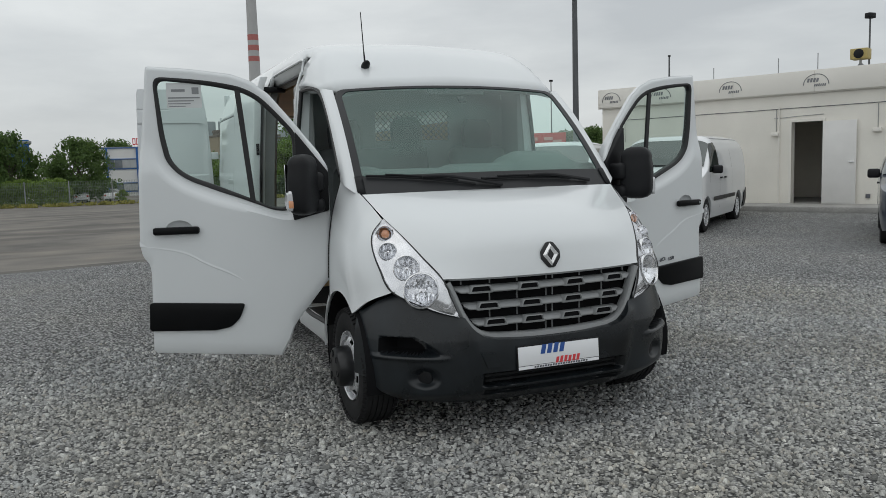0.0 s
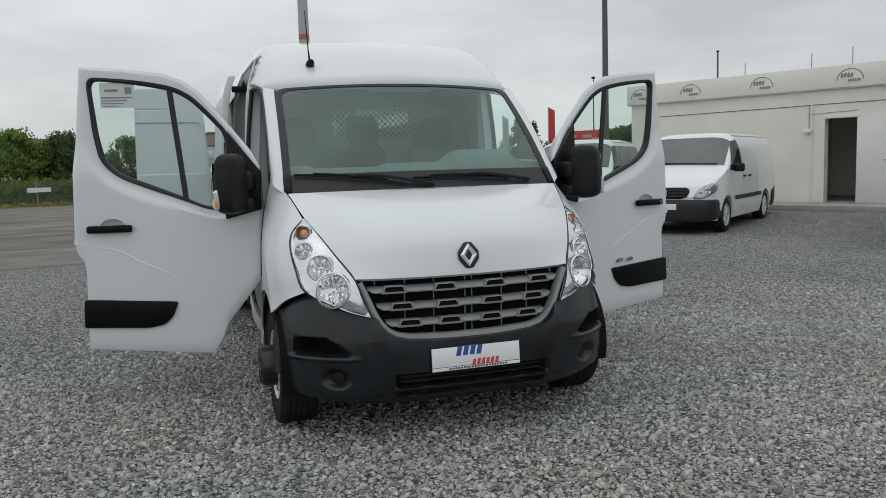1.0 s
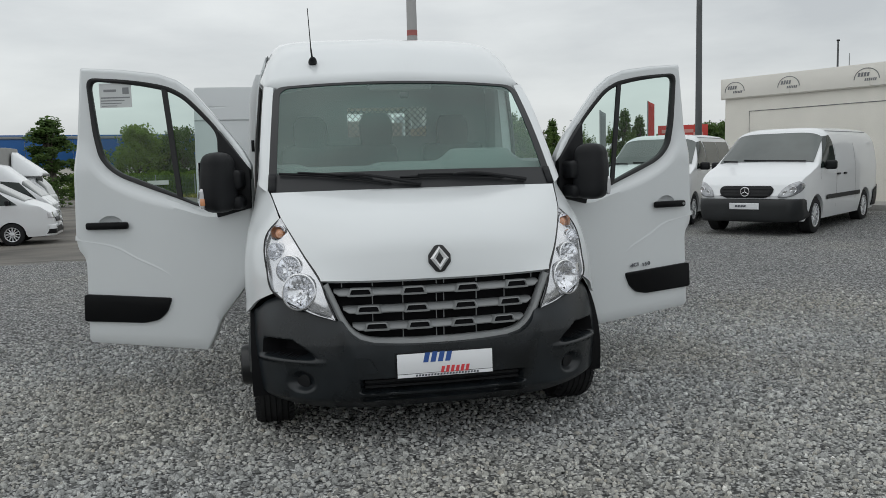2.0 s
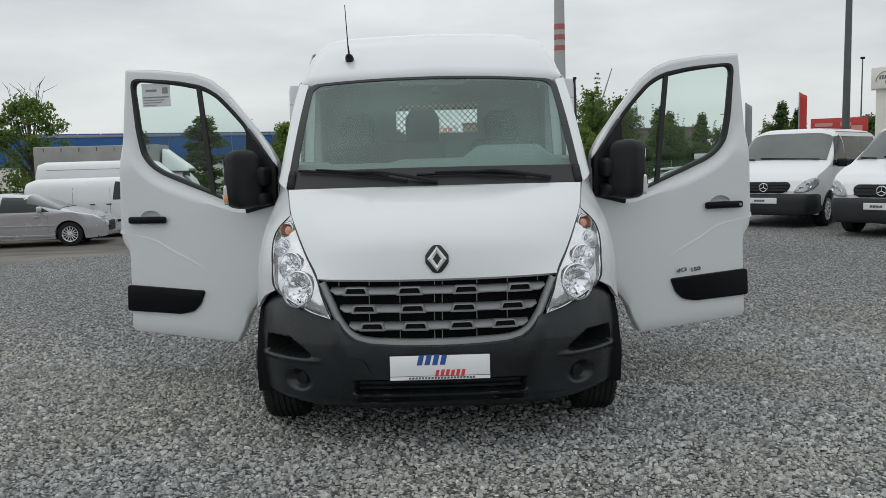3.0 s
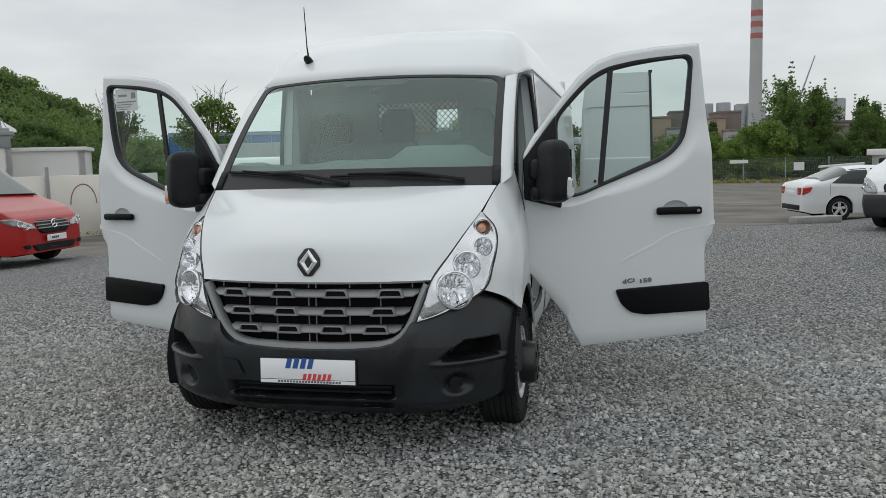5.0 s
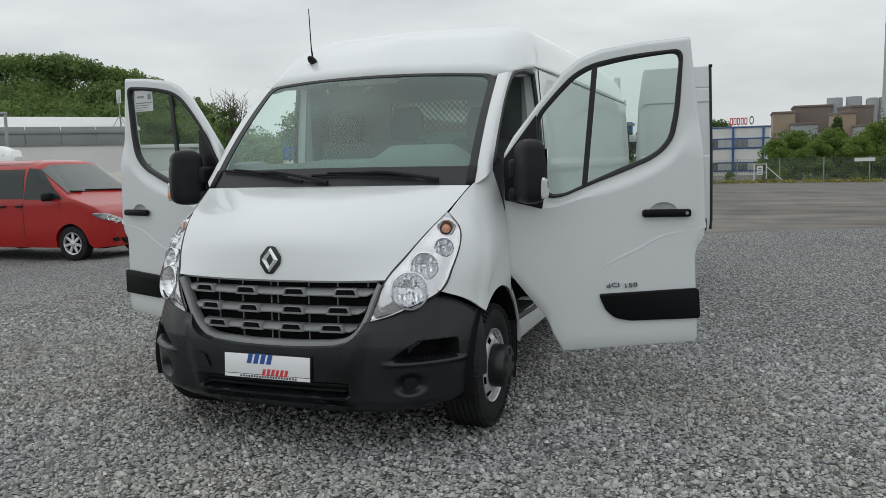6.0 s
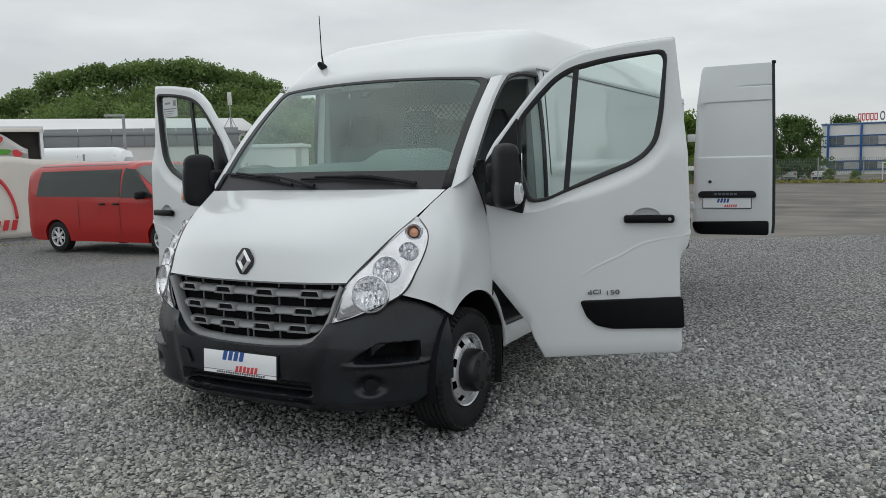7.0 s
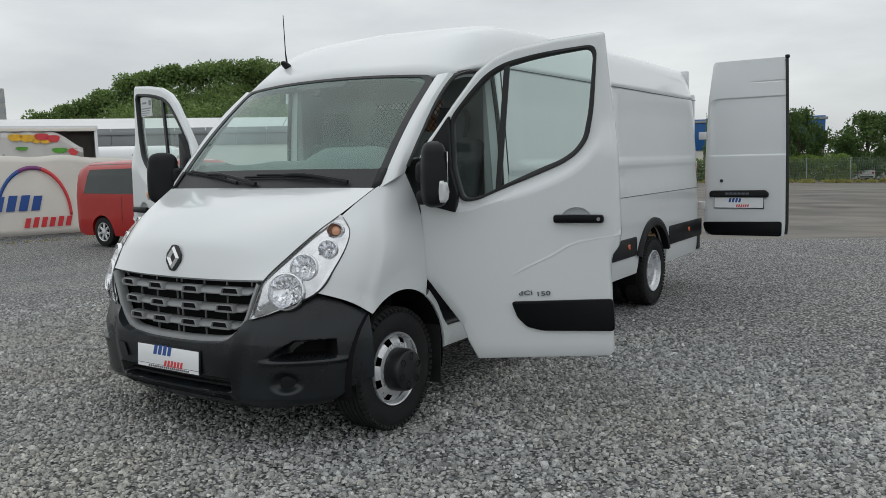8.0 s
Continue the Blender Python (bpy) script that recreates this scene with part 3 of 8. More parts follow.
# emblem: a plain bright lozenge on a black six-sided plate
em = Matrix.Translation((0.0, 0.113, 1.007)) @ pose(0, 0, 0, -11, 0, 0) @ Matrix.Diagonal((0.78, 1, 0.77, 1))
part("emblem_plate", slab([(0.012, 0.094), (0.03, 0.088), (0.074, 0.03), (0.077, 0.02), (0.077, -0.02), (0.074, -0.03), (0.03, -0.088), (0.012, -0.094), (-0.012, -0.094), (-0.03, -0.088), (-0.074, -0.03), (-0.077, -0.02), (-0.077, 0.02), (-0.074, 0.03), (-0.03, 0.088), (-0.012, 0.094)], -0.012, None, em, bevel=0.003), SEAL, van, "black six-sided emblem plate")
bm = bmesh.new()
outer_l = [V(0, -0.0125, 0.084), V(0.064, -0.0125, 0), V(0, -0.0125, -0.084), V(-0.064, -0.0125, 0)]
mid_l = [V(0, -0.026, 0.064), V(0.047, -0.026, 0), V(0, -0.026, -0.064), V(-0.047, -0.026, 0)]
in_l = [V(0, -0.0125, 0.042), V(0.027, -0.0125, 0), V(0, -0.0125, -0.042), V(-0.027, -0.0125, 0)]
grid([[em @ p for p in r] for r in (outer_l, mid_l, in_l)], bm, closed=True)
part("emblem", bm, EMBLEM, van, "chrome lozenge emblem", smooth=0)


# ---- front bumper: one black moulding wrapped round the nose, with sunk intakes and lamp pockets ----
BUMP = spline([(0, 0.066, 0), (0.3, 0.07, 0), (0.52, 0.088, 0), (0.70, 0.14, 0), (0.855, 0.252, 0), (0.965, 0.40, 0), (1.022, 0.545, 0)], 121)


def bumper_top(x):
    if x < 0.50:
        return grille_bottom(x)
    return lerp_table(x, ((0.50, 0.652), (0.53, 0.702), (0.556, 0.702), (0.70, 0.746), (0.80, 0.80), (0.871, 0.842), (0.965, 0.783), (1.03, 0.70)))


def grille_bottom(x):
    return lerp_table(x, ((0, 0.563), (0.2, 0.566), (0.36, 0.576), (0.43, 0.594), (0.47, 0.62), (0.50, 0.652)))


def pocket(x, z):
    """How deep the bumper's skin is sunk at a place on one side."""
    d = 0.0
    # long wedge-shaped pocket under the headlamp, opening from a point and deepening outwards
    f = (x - 0.645) / 0.285
    if -0.1 < f < 1.1:
        top, low = 0.506 + 0.098 * min(1.0, max(0.0, f) / 0.5) ** 0.8, 0.502
        inside = smooth01((top - z) / 0.026) * smooth01((z - low) / 0.014) * smooth01(f / 0.45) * smooth01((1.03 - f) / 0.06)
        d = max(d, 0.13 * inside)
    # shallow round scoop of the blanked fog lamp
    r = math.hypot((x - 0.745) * 0.9, (z - 0.378) * (1.0 if z > 0.378 else 1.25))
    d = max(d, 0.042 * smooth01((0.075 - r) / 0.05))
    # wide low intake in the middle
    if x < 0.47:
        end = smooth01((0.455 - x) / 0.045)
        d = max(d, 0.07 * end * min(smooth01((z - 0.318) / 0.012), smooth01((0.398 - z) / 0.012)))
        d = max(d, 0.03 * end * min(smooth01((z - 0.268) / 0.012), smooth01((0.306 - z) / 0.012)))
    # the middle of the moulding stands forward of its corners
    d -= 0.02 * smooth01((0.60 - 0.10 * (0.7 - z) / 0.4 - x) / 0.10) * smooth01((0.70 - z) / 0.06)
    # ridges under and beside the wedge
    d -= 0.013 * smooth01(1 - abs(z - 0.49) / 0.02) * smooth01((x - 0.60) / 0.09) * smooth01((0.985 - x) / 0.05)
    return d


def make_bumper():
    nz = 110
    rows = []
    for k in range(-120, 121):
        p = BUMP[abs(k)]
        a, b = BUMP[max(0, abs(k) - 1)], BUMP[min(120, abs(k) + 1)]
        d = (b - a).normalized()
        nrm = V(d.y, -d.x, 0)
        x = p.x
        zt, zb = bumper_top(x), 0.215 + 0.12 * smooth01((x - 0.88) / 0.14) + 0.03 * smooth01((x - 0.5) / 0.4)
        row = []
        for j in range(nz):
            z = zb + (zt - zb) * j / (nz - 1)
            bow = 0.03 * (1 - ((z - 0.45) / 0.25) ** 2) - 0.02
            lean = -0.10 * max(0.0, (z - 0.58)) * smooth01((x - 0.3) / 0.3) * (1 - 0.4 * smooth01((x - 0.8) / 0.2))
            under = -0.09 * smooth01((0.30 - z) / 0.10)
            q = p + nrm * (bow + lean + under - pocket(x, z))
            row.append(V(q.x * (1 if k >= 0 else -1), q.y, z))
        n0 = V(nrm.x * (1 if k >= 0 else -1), nrm.y, 0)
        rows.append([row[0] - n0 * 0.15 + V(0, 0.05, -0.01), *row, row[-1] - n0 * 0.045 + V(0, 0, 0.004)])
    bm = grid(rows, flip=True)
    # the floors of the deep pockets are coloured black for the shade inside them
    for f in bm.faces:
        c = f.calc_center_median()
        f.material_index = int(pocket(abs(c.x), c.z) > 0.05)
    return bm


bumper = part("front_bumper", make_bumper(), [BUMPER, DARK], van, "weathered black plastic front bumper with fog lamp pockets", smooth=50)
for s in (-1, 1):
    m = Matrix.Translation((0.742 * s, 0.19, 0.375)) @ pose(0, 0, 0, 0, 0, 36 * s)
    part("fog_lamp_blank", lathe([(0.02, 0.045), (0.008, 0.042), (0.006, 0.036), (0.008, 0.001)], 24, "Y", m=m), [BLACK], bumper)
part("towing_cover", slab([(-0.47, 0.515), (-0.395, 0.505), (-0.36, 0.44), (-0.37, 0.432), (-0.435, 0.432), (-0.44, 0.445)], 0.004, None, Matrix.Translation((0, -0.022, 0)) @ pose(0, 0, 0, 0, 0, -8)), BUMPER, bumper)
bm = bmesh.new()
for z in (0.345, 0.372):
    grid([[V(x, 0.082 + 0.1 * x * x + dy, z + dz) for x in [k / 12 * 0.42 - 0.42 for k in range(25)]] for dz, dy in ((0.008, 0.04), (0.006, 0), (-0.006, 0), (-0.008, 0.04))], bm)
part("intake_bar", bm, BLACK, bumper)

# plate on the bumper
pm = Matrix.Translation((0, 0.038, 0.462)) @ pose(0, 0, 0, -4, 0, 0)
front_plate = part("number_plate", slab([(-0.262, -0.066), (0.262, -0.066), (0.262, 0.066), (-0.262, 0.066)], -0.012, None, pm, bevel=0.003), BLACK, van, "white dealer plate in a black holder with blue and red bars")
part("plate_face", slab([(-0.255, -0.044), (0.255, -0.044), (0.255, 0.06), (-0.255, 0.06)], -0.004, None, pm @ Matrix.Translation((0, -0.0122, 0)), bevel=0.001), PLATE, front_plate)
part("plate_strip", slab([(-0.255, -0.064), (0.255, -0.064), (0.255, -0.047), (-0.255, -0.047)], -0.003, None, pm @ Matrix.Translation((0, -0.0122, 0))), PLATE, front_plate)
for bm, mat in bars(pm @ Matrix.Translation((0.0, -0.0164, 0.006)), (BLUE_INK, RED_INK), 0.0015, 0.27):
    part("plate_bar", bm, mat, front_plate)
bm = bmesh.new()
for k in range(21):
    slab([(-0.16 + 0.0163 * k, -0.0605), (-0.149 + 0.0163 * k, -0.0605), (-0.147 + 0.0163 * k, -0.0505), (-0.158 + 0.0163 * k, -0.0505)], -0.0012, bm, pm @ Matrix.Translation((0, -0.0154, 0)))
part("plate_bar", bm, GREY_INK, front_plate)


# ---- wipers and aerial ----
def make_wiper(s0, v0, s1, v1, arm):
    bm = bmesh.new()
    a = [screen(s0 + (s1 - s0) * k / 12, v0 + (v1 - v0) * k / 12 + 0.012 * math.sin(math.pi * k / 12), 0.016) for k in range(13)]
    tube(a, 0.009, 6, bm)
    tube([p + V(0, -0.006, 0.012) for p in a[2:11]], 0.006, 6, bm)
    b = [screen(arm[0], arm[1], 0.02), screen((arm[0] + s0 + s1) / 3, (arm[1] + v0 + v1) / 3 + 0.02, 0.04), screen((s0 + s1) / 2, (v0 + v1) / 2 + 0.012, 0.03)]
    tube(spline(b, 9), 0.013, 6, bm, 0.008)
    return bm


part("wiper", make_wiper(-0.93, 0.135, -0.18, 0.035, (0.02, 0.02)), BLACK, van)
part("wiper", make_wiper(-0.12, 0.075, 0.62, 0.055, (0.78, 0.03)), BLACK, van)
bm = bmesh.new()
base = V(-0.56, 1.645, 2.212)
tmp = bmesh.new()
bmesh.ops.create_uvsphere(tmp, u_segments=16, v_segments=10, radius=1)
for v in tmp.verts:
    v.co = base + V(v.co.x * 0.03, v.co.y * 0.055 - 0.005, v.co.z * 0.026 + 0.006 - 0.4 * v.co.y * 0.055)
join(tmp, bm)
tube([base + V(0, 0.0, 0.01), base + V(-0.008, -0.005, 0.10)], 0.008, 8, bm, 0.005)
tube([base + V(-0.008, -0.005, 0.10), base + V(-0.020, 0.0, 0.37)], 0.0042, 6, bm, 0.003)
part("aerial", bm, BLACK, van, "black stub aerial with thin whip")
for s in (-1, 1):
    rows = [[screen(0.95 * s, v, 0.008), screen(0.99 * s, v, 0.012), screen(1.0 * s, v, 0.008), screen(1.0 * s, v, -0.004)] for v in (0.0, 0.05, 0.10, 0.14)]
    part("hood_corner_cap", grid(rows, flip=s < 0), BLACK, van, thick=0.004)


# ---- doors of the cab ----
def polar(poly, c, angle):
    """Where a ray from c leaves a closed outline."""
    dx, dy = math.cos(angle), math.sin(angle)
    best = None
    for (ax, ay), (bx, by) in zip(poly, poly[1:] + poly[:1]):
        ex, ey = bx - ax, by - ay
        den = dx * ey - dy * ex
        if abs(den) < 1e-9:
            continue
        t = ((ax - c[0]) * ey - (ay - c[1]) * ex) / den
        k = ((ax - c[0]) * dy - (ay - c[1]) * dx) / den
        if t > 0 and -1e-6 <= k <= 1 + 1e-6 and (best is None or t > best):
            best = t
    return best


DOOR = rounded_poly([(1.052, 2.158), (0.80, 2.14), (0.56, 2.107), (0.44, 2.062), (0.34, 1.985), (0.197, 1.812), (0.05, 1.62), (0.0, 1.53), (-0.005, 1.23), (0.005, 0.84), (0.045, 0.80),
                     (0.124, 0.70), (0.234, 0.565), (0.272, 0.48), (0.293, 0.366), (0.32, 0.362), (1.102, 0.426), (1.085, 0.92), (1.092, 0.972), (1.128, 1.02), (1.142, 1.09), (1.123, 1.536)], 0.018, 4)
WINDOW = rounded_poly([(0.245, 1.268), (0.19, 1.45), (0.185, 1.735), (0.30, 1.868), (0.40, 1.968), (0.50, 2.022), (0.66, 2.056), (0.80, 2.074), (1.012, 2.092), (0.99, 1.75), (0.962, 1.60), (0.905, 1.525), (0.83, 1.475), (0.67, 1.41), (0.484, 1.338), (0.34, 1.276)], 0.06, 6)
WC = (0.62, 1.66)
ANGLES = sorted({round(2 * math.pi * k / 220, 4) for k in range(220)} | {round(math.atan2(z - WC[1], x - WC[0]) % (2 * math.pi), 4) for x, z in DOOR})
ANGLES = [a for a, b in zip(ANGLES, ANGLES[1:] + [9.0]) if b - a > 0.006]


def make_door_shell(side):
    s = 1
    rings = []
    win = [polar(WINDOW, WC, a) for a in ANGLES]
    out = [polar(DOOR, WC, a) for a in ANGLES]

    def ring(f, depth):
        row = []
        for a, w, o in zip(ANGLES, win, out):
            r = f(w, o)
            x, z = WC[0] + math.cos(a) * r, WC[1] + math.sin(a) * r
            row.append(V(x * s, depth(a, r - w, o - r), z))
        return row

    def skin(a, d, e):
        low = smooth01((-math.sin(a) + 0.15) / 0.5)
        return -0.034 * low * smooth01((d - 0.03) / 0.05) - 0.004 + 0.012 * smooth01((0.02 - e) / 0.02)

    rings.append(ring(lambda w, o: w, lambda a, d, e: 0.05))
    rings.append(ring(lambda w, o: w, lambda a, d, e: 0.012))
    for x in (0.004, 0.02, 0.04, 0.06, 0.08, 0.1, 0.12):
        rings.append(ring(lambda w, o, x=x: w + min(x, (o - w) * x / 0.14), skin))
    for x in [0.04 + 0.033 * k for k in range(28)]:
        rings.append(ring(lambda w, o, x=x: (w + min(0.12, (o - w) * 0.86)) + (o - min(0.02, (o - w) * 0.07) - (w + min(0.12, (o - w) * 0.86))) * x, skin))
    rings.append(ring(lambda w, o: o - min(0.012, (o - w) * 0.04), skin))
    rings.append(ring(lambda w, o: o, skin))
    rings.append(ring(lambda w, o: o, lambda a, d, e: 0.03))
    rings.append(ring(lambda w, o: o - 0.01, lambda a, d, e: 0.05))
    rings.append(ring(lambda w, o: w, lambda a, d, e: 0.05))
    bm = grid(rings, closed=True, flip=s > 0)
    bmesh.ops.remove_doubles(bm, verts=bm.verts[:], dist=0.0003)
    bmesh.ops.recalc_face_normals(bm, faces=bm.faces[:])
    # the finger hollow behind the handle is cut out of the skin
    ball = bmesh.new()
    bmesh.ops.create_uvsphere(ball, u_segments=40, v_segments=24, radius=1.0)
    for v in ball.verts:
        v.co = V((0.906 + 0.082 * v.co.x) * s, -0.0385 + 0.036 * v.co.y, 1.172 + v.co.z * (0.062 if v.co.z > 0 else 0.03))
    bmesh.ops.recalc_face_normals(ball, faces=ball.faces[:])
    a, b = new("shell", mesh("shell", bm, WHITE)), new("ball", mesh("ball", ball, WHITE))
    cut = a.modifiers.new("cut", "BOOLEAN")
    cut.object, cut.operation, cut.solver = b, "DIFFERENCE", "EXACT"
    bpy.context.view_layer.update()
    me = bpy.data.meshes.new_from_object(a.evaluated_get(bpy.context.evaluated_depsgraph_get()))
    bpy.data.objects.remove(a)
    bpy.data.objects.remove(b)
    if side < 0:
        me.transform(Matrix.Diagonal((-1, 1, 1, 1)))
        me.flip_normals()
    me.set_sharp_from_angle(angle=radians(35))
    return me


def in_door(pts, s):
    return [(x * s, z) for x, z in pts]


def text_mesh(words, size, depth):
    cu = bpy.data.curves.new("words", "FONT")
    cu.body, cu.size, cu.extrude, cu.align_x = words, size, depth, "CENTER"
    cu.space_character, cu.offset = 1.1, size * 0.02
    ob = bpy.data.objects.new("words", cu)
    scene.collection.objects.link(ob)
    bpy.context.view_layer.update()
    me = bpy.data.meshes.new_from_object(ob.evaluated_get(bpy.context.evaluated_depsgraph_get()))
    bpy.data.objects.remove(ob)
    return me


def make_cab_door(s, hinge_y):
    door = part("front_door", make_door_shell(s), WHITE, van, "white front door standing wide open", pose(0.985 * s, hinge_y, 0, 0, 0, 13.6 * s))
    win = [polar(WINDOW, WC, a) for a in ANGLES]

    def loop(off, y):
        return [V((WC[0] + math.cos(a) * (w + off)) * s, y, WC[1] + math.sin(a) * (w + off)) for a, w in zip(ANGLES, win)]

    part("window_seal", grid([loop(0.008, 0.0), loop(0.004, -0.012), loop(-0.01, -0.013), loop(-0.021, -0.006), loop(-0.024, 0.006), loop(-0.021, 0.03)], closed=True), SEAL, door)
    g = part("window_glass", grid([loop(-0.016, 0.006), *[[V(WC[0] * s, 0.006, WC[1]).lerp(p, f) for p in loop(-0.016, 0.006)] for f in (0.6, 0.25, 0.002)]], closed=True), SIDEGLASS, door, "clear green-tinted side window")
    g.visible_shadow = False
    part("window_divider", slab(in_door([(0.509, 2.025), (0.541, 2.032), (0.478, 1.337), (0.446, 1.324)], s), -0.016, None, Matrix.Translation((0, 0.006, 0))), SEAL, door)
    part("mirror_base", slab(in_door([(0.0, 1.262), (-0.002, 1.50), (0.19, 1.752), (0.198, 1.45), (0.235, 1.31), (0.218, 1.206)], s), -0.05, None, Matrix.Translation((0, -0.004, 0)), bevel=0.008), BLACK, door)
    # mirror housing: a tall rounded shell, flatter on its back, on two short arms
    turned_m = Matrix.Translation((0.15 * s, -0.20, 0)) @ pose(0, 0, 0, 0, 0, 24 * s)
    rows = []
    for k in range(19):
        t = 0.5 - 0.5 * math.cos(math.pi * k / 18)
        z = 1.245 + 0.365 * t
        f = (1 - abs(2 * t - 1) ** 6) ** 0.42 * 0.9 + 0.1 * (1 - abs(2 * t - 1) ** 30)
        f = f * (1.0 - 0.10 * (t > 0.5) * (t - 0.5) * 2)
        ring = []
        for j in range(28):
            a = 2 * math.pi * j / 28
            ca, sa = math.cos(a), math.sin(a)
            e = (abs(ca) ** 4 + abs(sa) ** 4) ** (-1 / 4)
            step = 0.955 if 0.68 < t < 0.76 else 1.0
            ring.append(turned_m @ V(0.074 * ca * e * f * step * s, 0.112 * sa * e * f * step, z))
        rows.append(ring)
    part("mirror_housing", grid(rows, closed=True), BLACK, door, "large black door mirror housing")
    for z, tall in ((1.30, 0.085), (1.44, 0.12)):
        part("mirror_arm", block((0.12, 0.15, tall), (0.085 * s, -0.105, z), 0.03, seg=3), BLACK, door)
    rows = [[V((0.225 + 0.028 * c * w) * s, -0.245 - 0.045 * w2, 1.278 + 0.115 * t) for c, w2 in ((-1, 0.6), (-0.4, 1.02), (0.4, 0.95), (1.1, 0.35))] for t, w in ((0, 0.35), (0.15, 0.8), (0.5, 1.05), (0.85, 0.75), (1, 0.3))]
    lens = part("mirror_indicator", grid(rows), CLEARLENS, door, "clear indicator lens on the mirror", thick=0.01)
    if s < 0:
        part("indicator_bulb", block((0.03, 0.012, 0.045), (0.222 * s, -0.292, 1.315), 0.006), AMBER, door, "amber bulb showing through the mirror lens")
    part("mirror_glass", slab([(-0.085, 1.30), (0.085, 1.30), (0.085, 1.55), (-0.085, 1.55)], 0.004, None, turned_m @ Matrix.Translation((0.072 * s, 0, 0)) @ pose(0, 0, 0, 0, 0, 90)), MIRROR, door)
    # handle with its cup
    part("door_handle", block((0.272, 0.035, 0.046), (0.92 * s, -0.06, 1.172), 0.014), STRIP, door, "black pull handle")
    if s > 0:
        part("lock", lathe([(-0.082, 0.001), (-0.082, 0.009), (-0.07, 0.011)], 14, "Y", m=Matrix.Translation((1.03 * s, 0, 1.172))), GRILLE, door)
    band = rounded_poly([(0.538, 0.705), (1.104, 0.74), (1.114, 0.565), (0.72, 0.548), (0.63, 0.565), (0.575, 0.615)], 0.02, 3)
    part("rubbing_strip", slab(in_door(band, s), -0.028, None, Matrix.Translation((0, -0.03, 0)), bevel=0.006), STRIP, door, "wide black rubbing strip")
    bm = bmesh.new()
    line = spline([V(0.535 * s, -0.036, 0.842), V(0.62 * s, -0.0385, 0.893), V(0.76 * s, -0.0385, 0.96), V(0.90 * s, -0.0385, 1.035), V(1.142 * s, -0.036, 1.085)], 28)
    grid([[p + V(0, 0.006, -0.005) for p in line], [p + V(0, -0.0022, 0.0) for p in line], [p + V(0, -0.0022, 0.002) for p in line], [p + V(0, 0.004, 0.03) for p in line]], bm)
    part("press_line", bm, WHITE, door)
    bm = bmesh.new()
    for k in range(7):
        x = 0.045 + k * 0.014
        slab(in_door([(x, 1.205 - 0.0012 * k), (x + 0.01, 1.205 - 0.0012 * k), (x + 0.012, 1.222 - 0.0012 * k), (x + 0.002, 1.222 - 0.0012 * k)], s), -0.002, bm, Matrix.Translation((0, -0.032, 0)))
    part("sticker_bar", bm, GREY_INK, door)
    for z in (0.86, 1.18):
        part("hinge", block((0.05, 0.06, 0.07), (-0.015 * s, 0.03, z), 0.008), WHITE, door)
    part("door_trim", slab(in_door(rounded_poly([(0.12, 1.2), (0.14, 0.8), (0.38, 0.48), (1.04, 0.5), (1.05, 1.0), (1.08, 1.3), (0.8, 1.33), (0.45, 1.22)], 0.05), s), 0.05, None, Matrix.Translation((0, 0.05, 0)), bevel=0.012), DASH, door, "grey moulded inner door trim")
    return door


door_l = make_cab_door(1, 1.097)
door_r = make_cab_door(-1, 1.14)
for words, x in (("dCi", 0.622), ("150", 0.722)):
    badge = part("engine_badge", text_mesh(words, 0.035, 0.002), GREY_INK, door_l, "dark engine badge lettering", pose(x, -0.0465, 0.745, 90, 0, 0) @ Matrix.Diagonal((1.45, 1, 1, 1)) @ Matrix.Shear("XY", 4, (0.15, 0)))
    badge.data.materials.append(GREY_INK)
sheet = part("price_sheet", slab([(-0.938, 1.908), (-0.735, 1.908), (-0.735, 2.058), (-0.938, 2.058)], -0.002, None, Matrix.Translation((0, 0.004, 0))), material("thin_white_paper", (0.62, 0.64, 0.64), 0.6, var=0.03), door_r, "white paper price sheet stuck on the glass")
bm = bmesh.new()
for x0, x1, z0, z1 in ((-0.91, -0.83, 2.005, 2.02), (-0.93, -0.745, 1.965, 1.973), (-0.93, -0.78, 1.948, 1.954), (-0.93, -0.80, 1.932, 1.937), (-0.925, -0.83, 1.917, 1.921), (-0.79, -0.75, 1.99, 2.03)):
    slab([(x0, z0), (x1, z0), (x1, z1), (x0, z1)], -0.001, bm, Matrix.Translation((0, 0.0015, 0)))
part("sheet_bar", bm, material("pale_grey_print", (0.24, 0.25, 0.26), 0.6, var=0.05), door_r)


# ---- cargo body ----
def arch_cut(y):
    d = (y - REAR_Y) / 0.445
    return 0.37 + 0.445 * math.sqrt(max(0, 1 - d * d)) if abs(d) < 1 else 0.0


def body_columns(y0, y1):
    ys = [y0 + (y1 - y0) * k / 60 for k in range(61)]
    ys += [REAR_Y + 0.445 * math.cos(math.pi * k / 18) for k in range(19)] + [REAR_Y - 0.4451, REAR_Y + 0.4451]
    return sorted(y for y in ys if y0 <= y <= y1)


def pressing(y, z):
    """Swaged panels and crease lines of the cargo side."""
    d = 0.0
    for a, b in ((2.32, 6.62),):
        m = min(y - a, b - y, z - 1.46, (2.12 - z) * 0.12)
        d = max(d, 0.012 * smooth01(m / 0.03))
    d += 0.008 * smooth01((1.41 - z) / 0.02) * smooth01((z - 1.13) / 0.22)
    return d


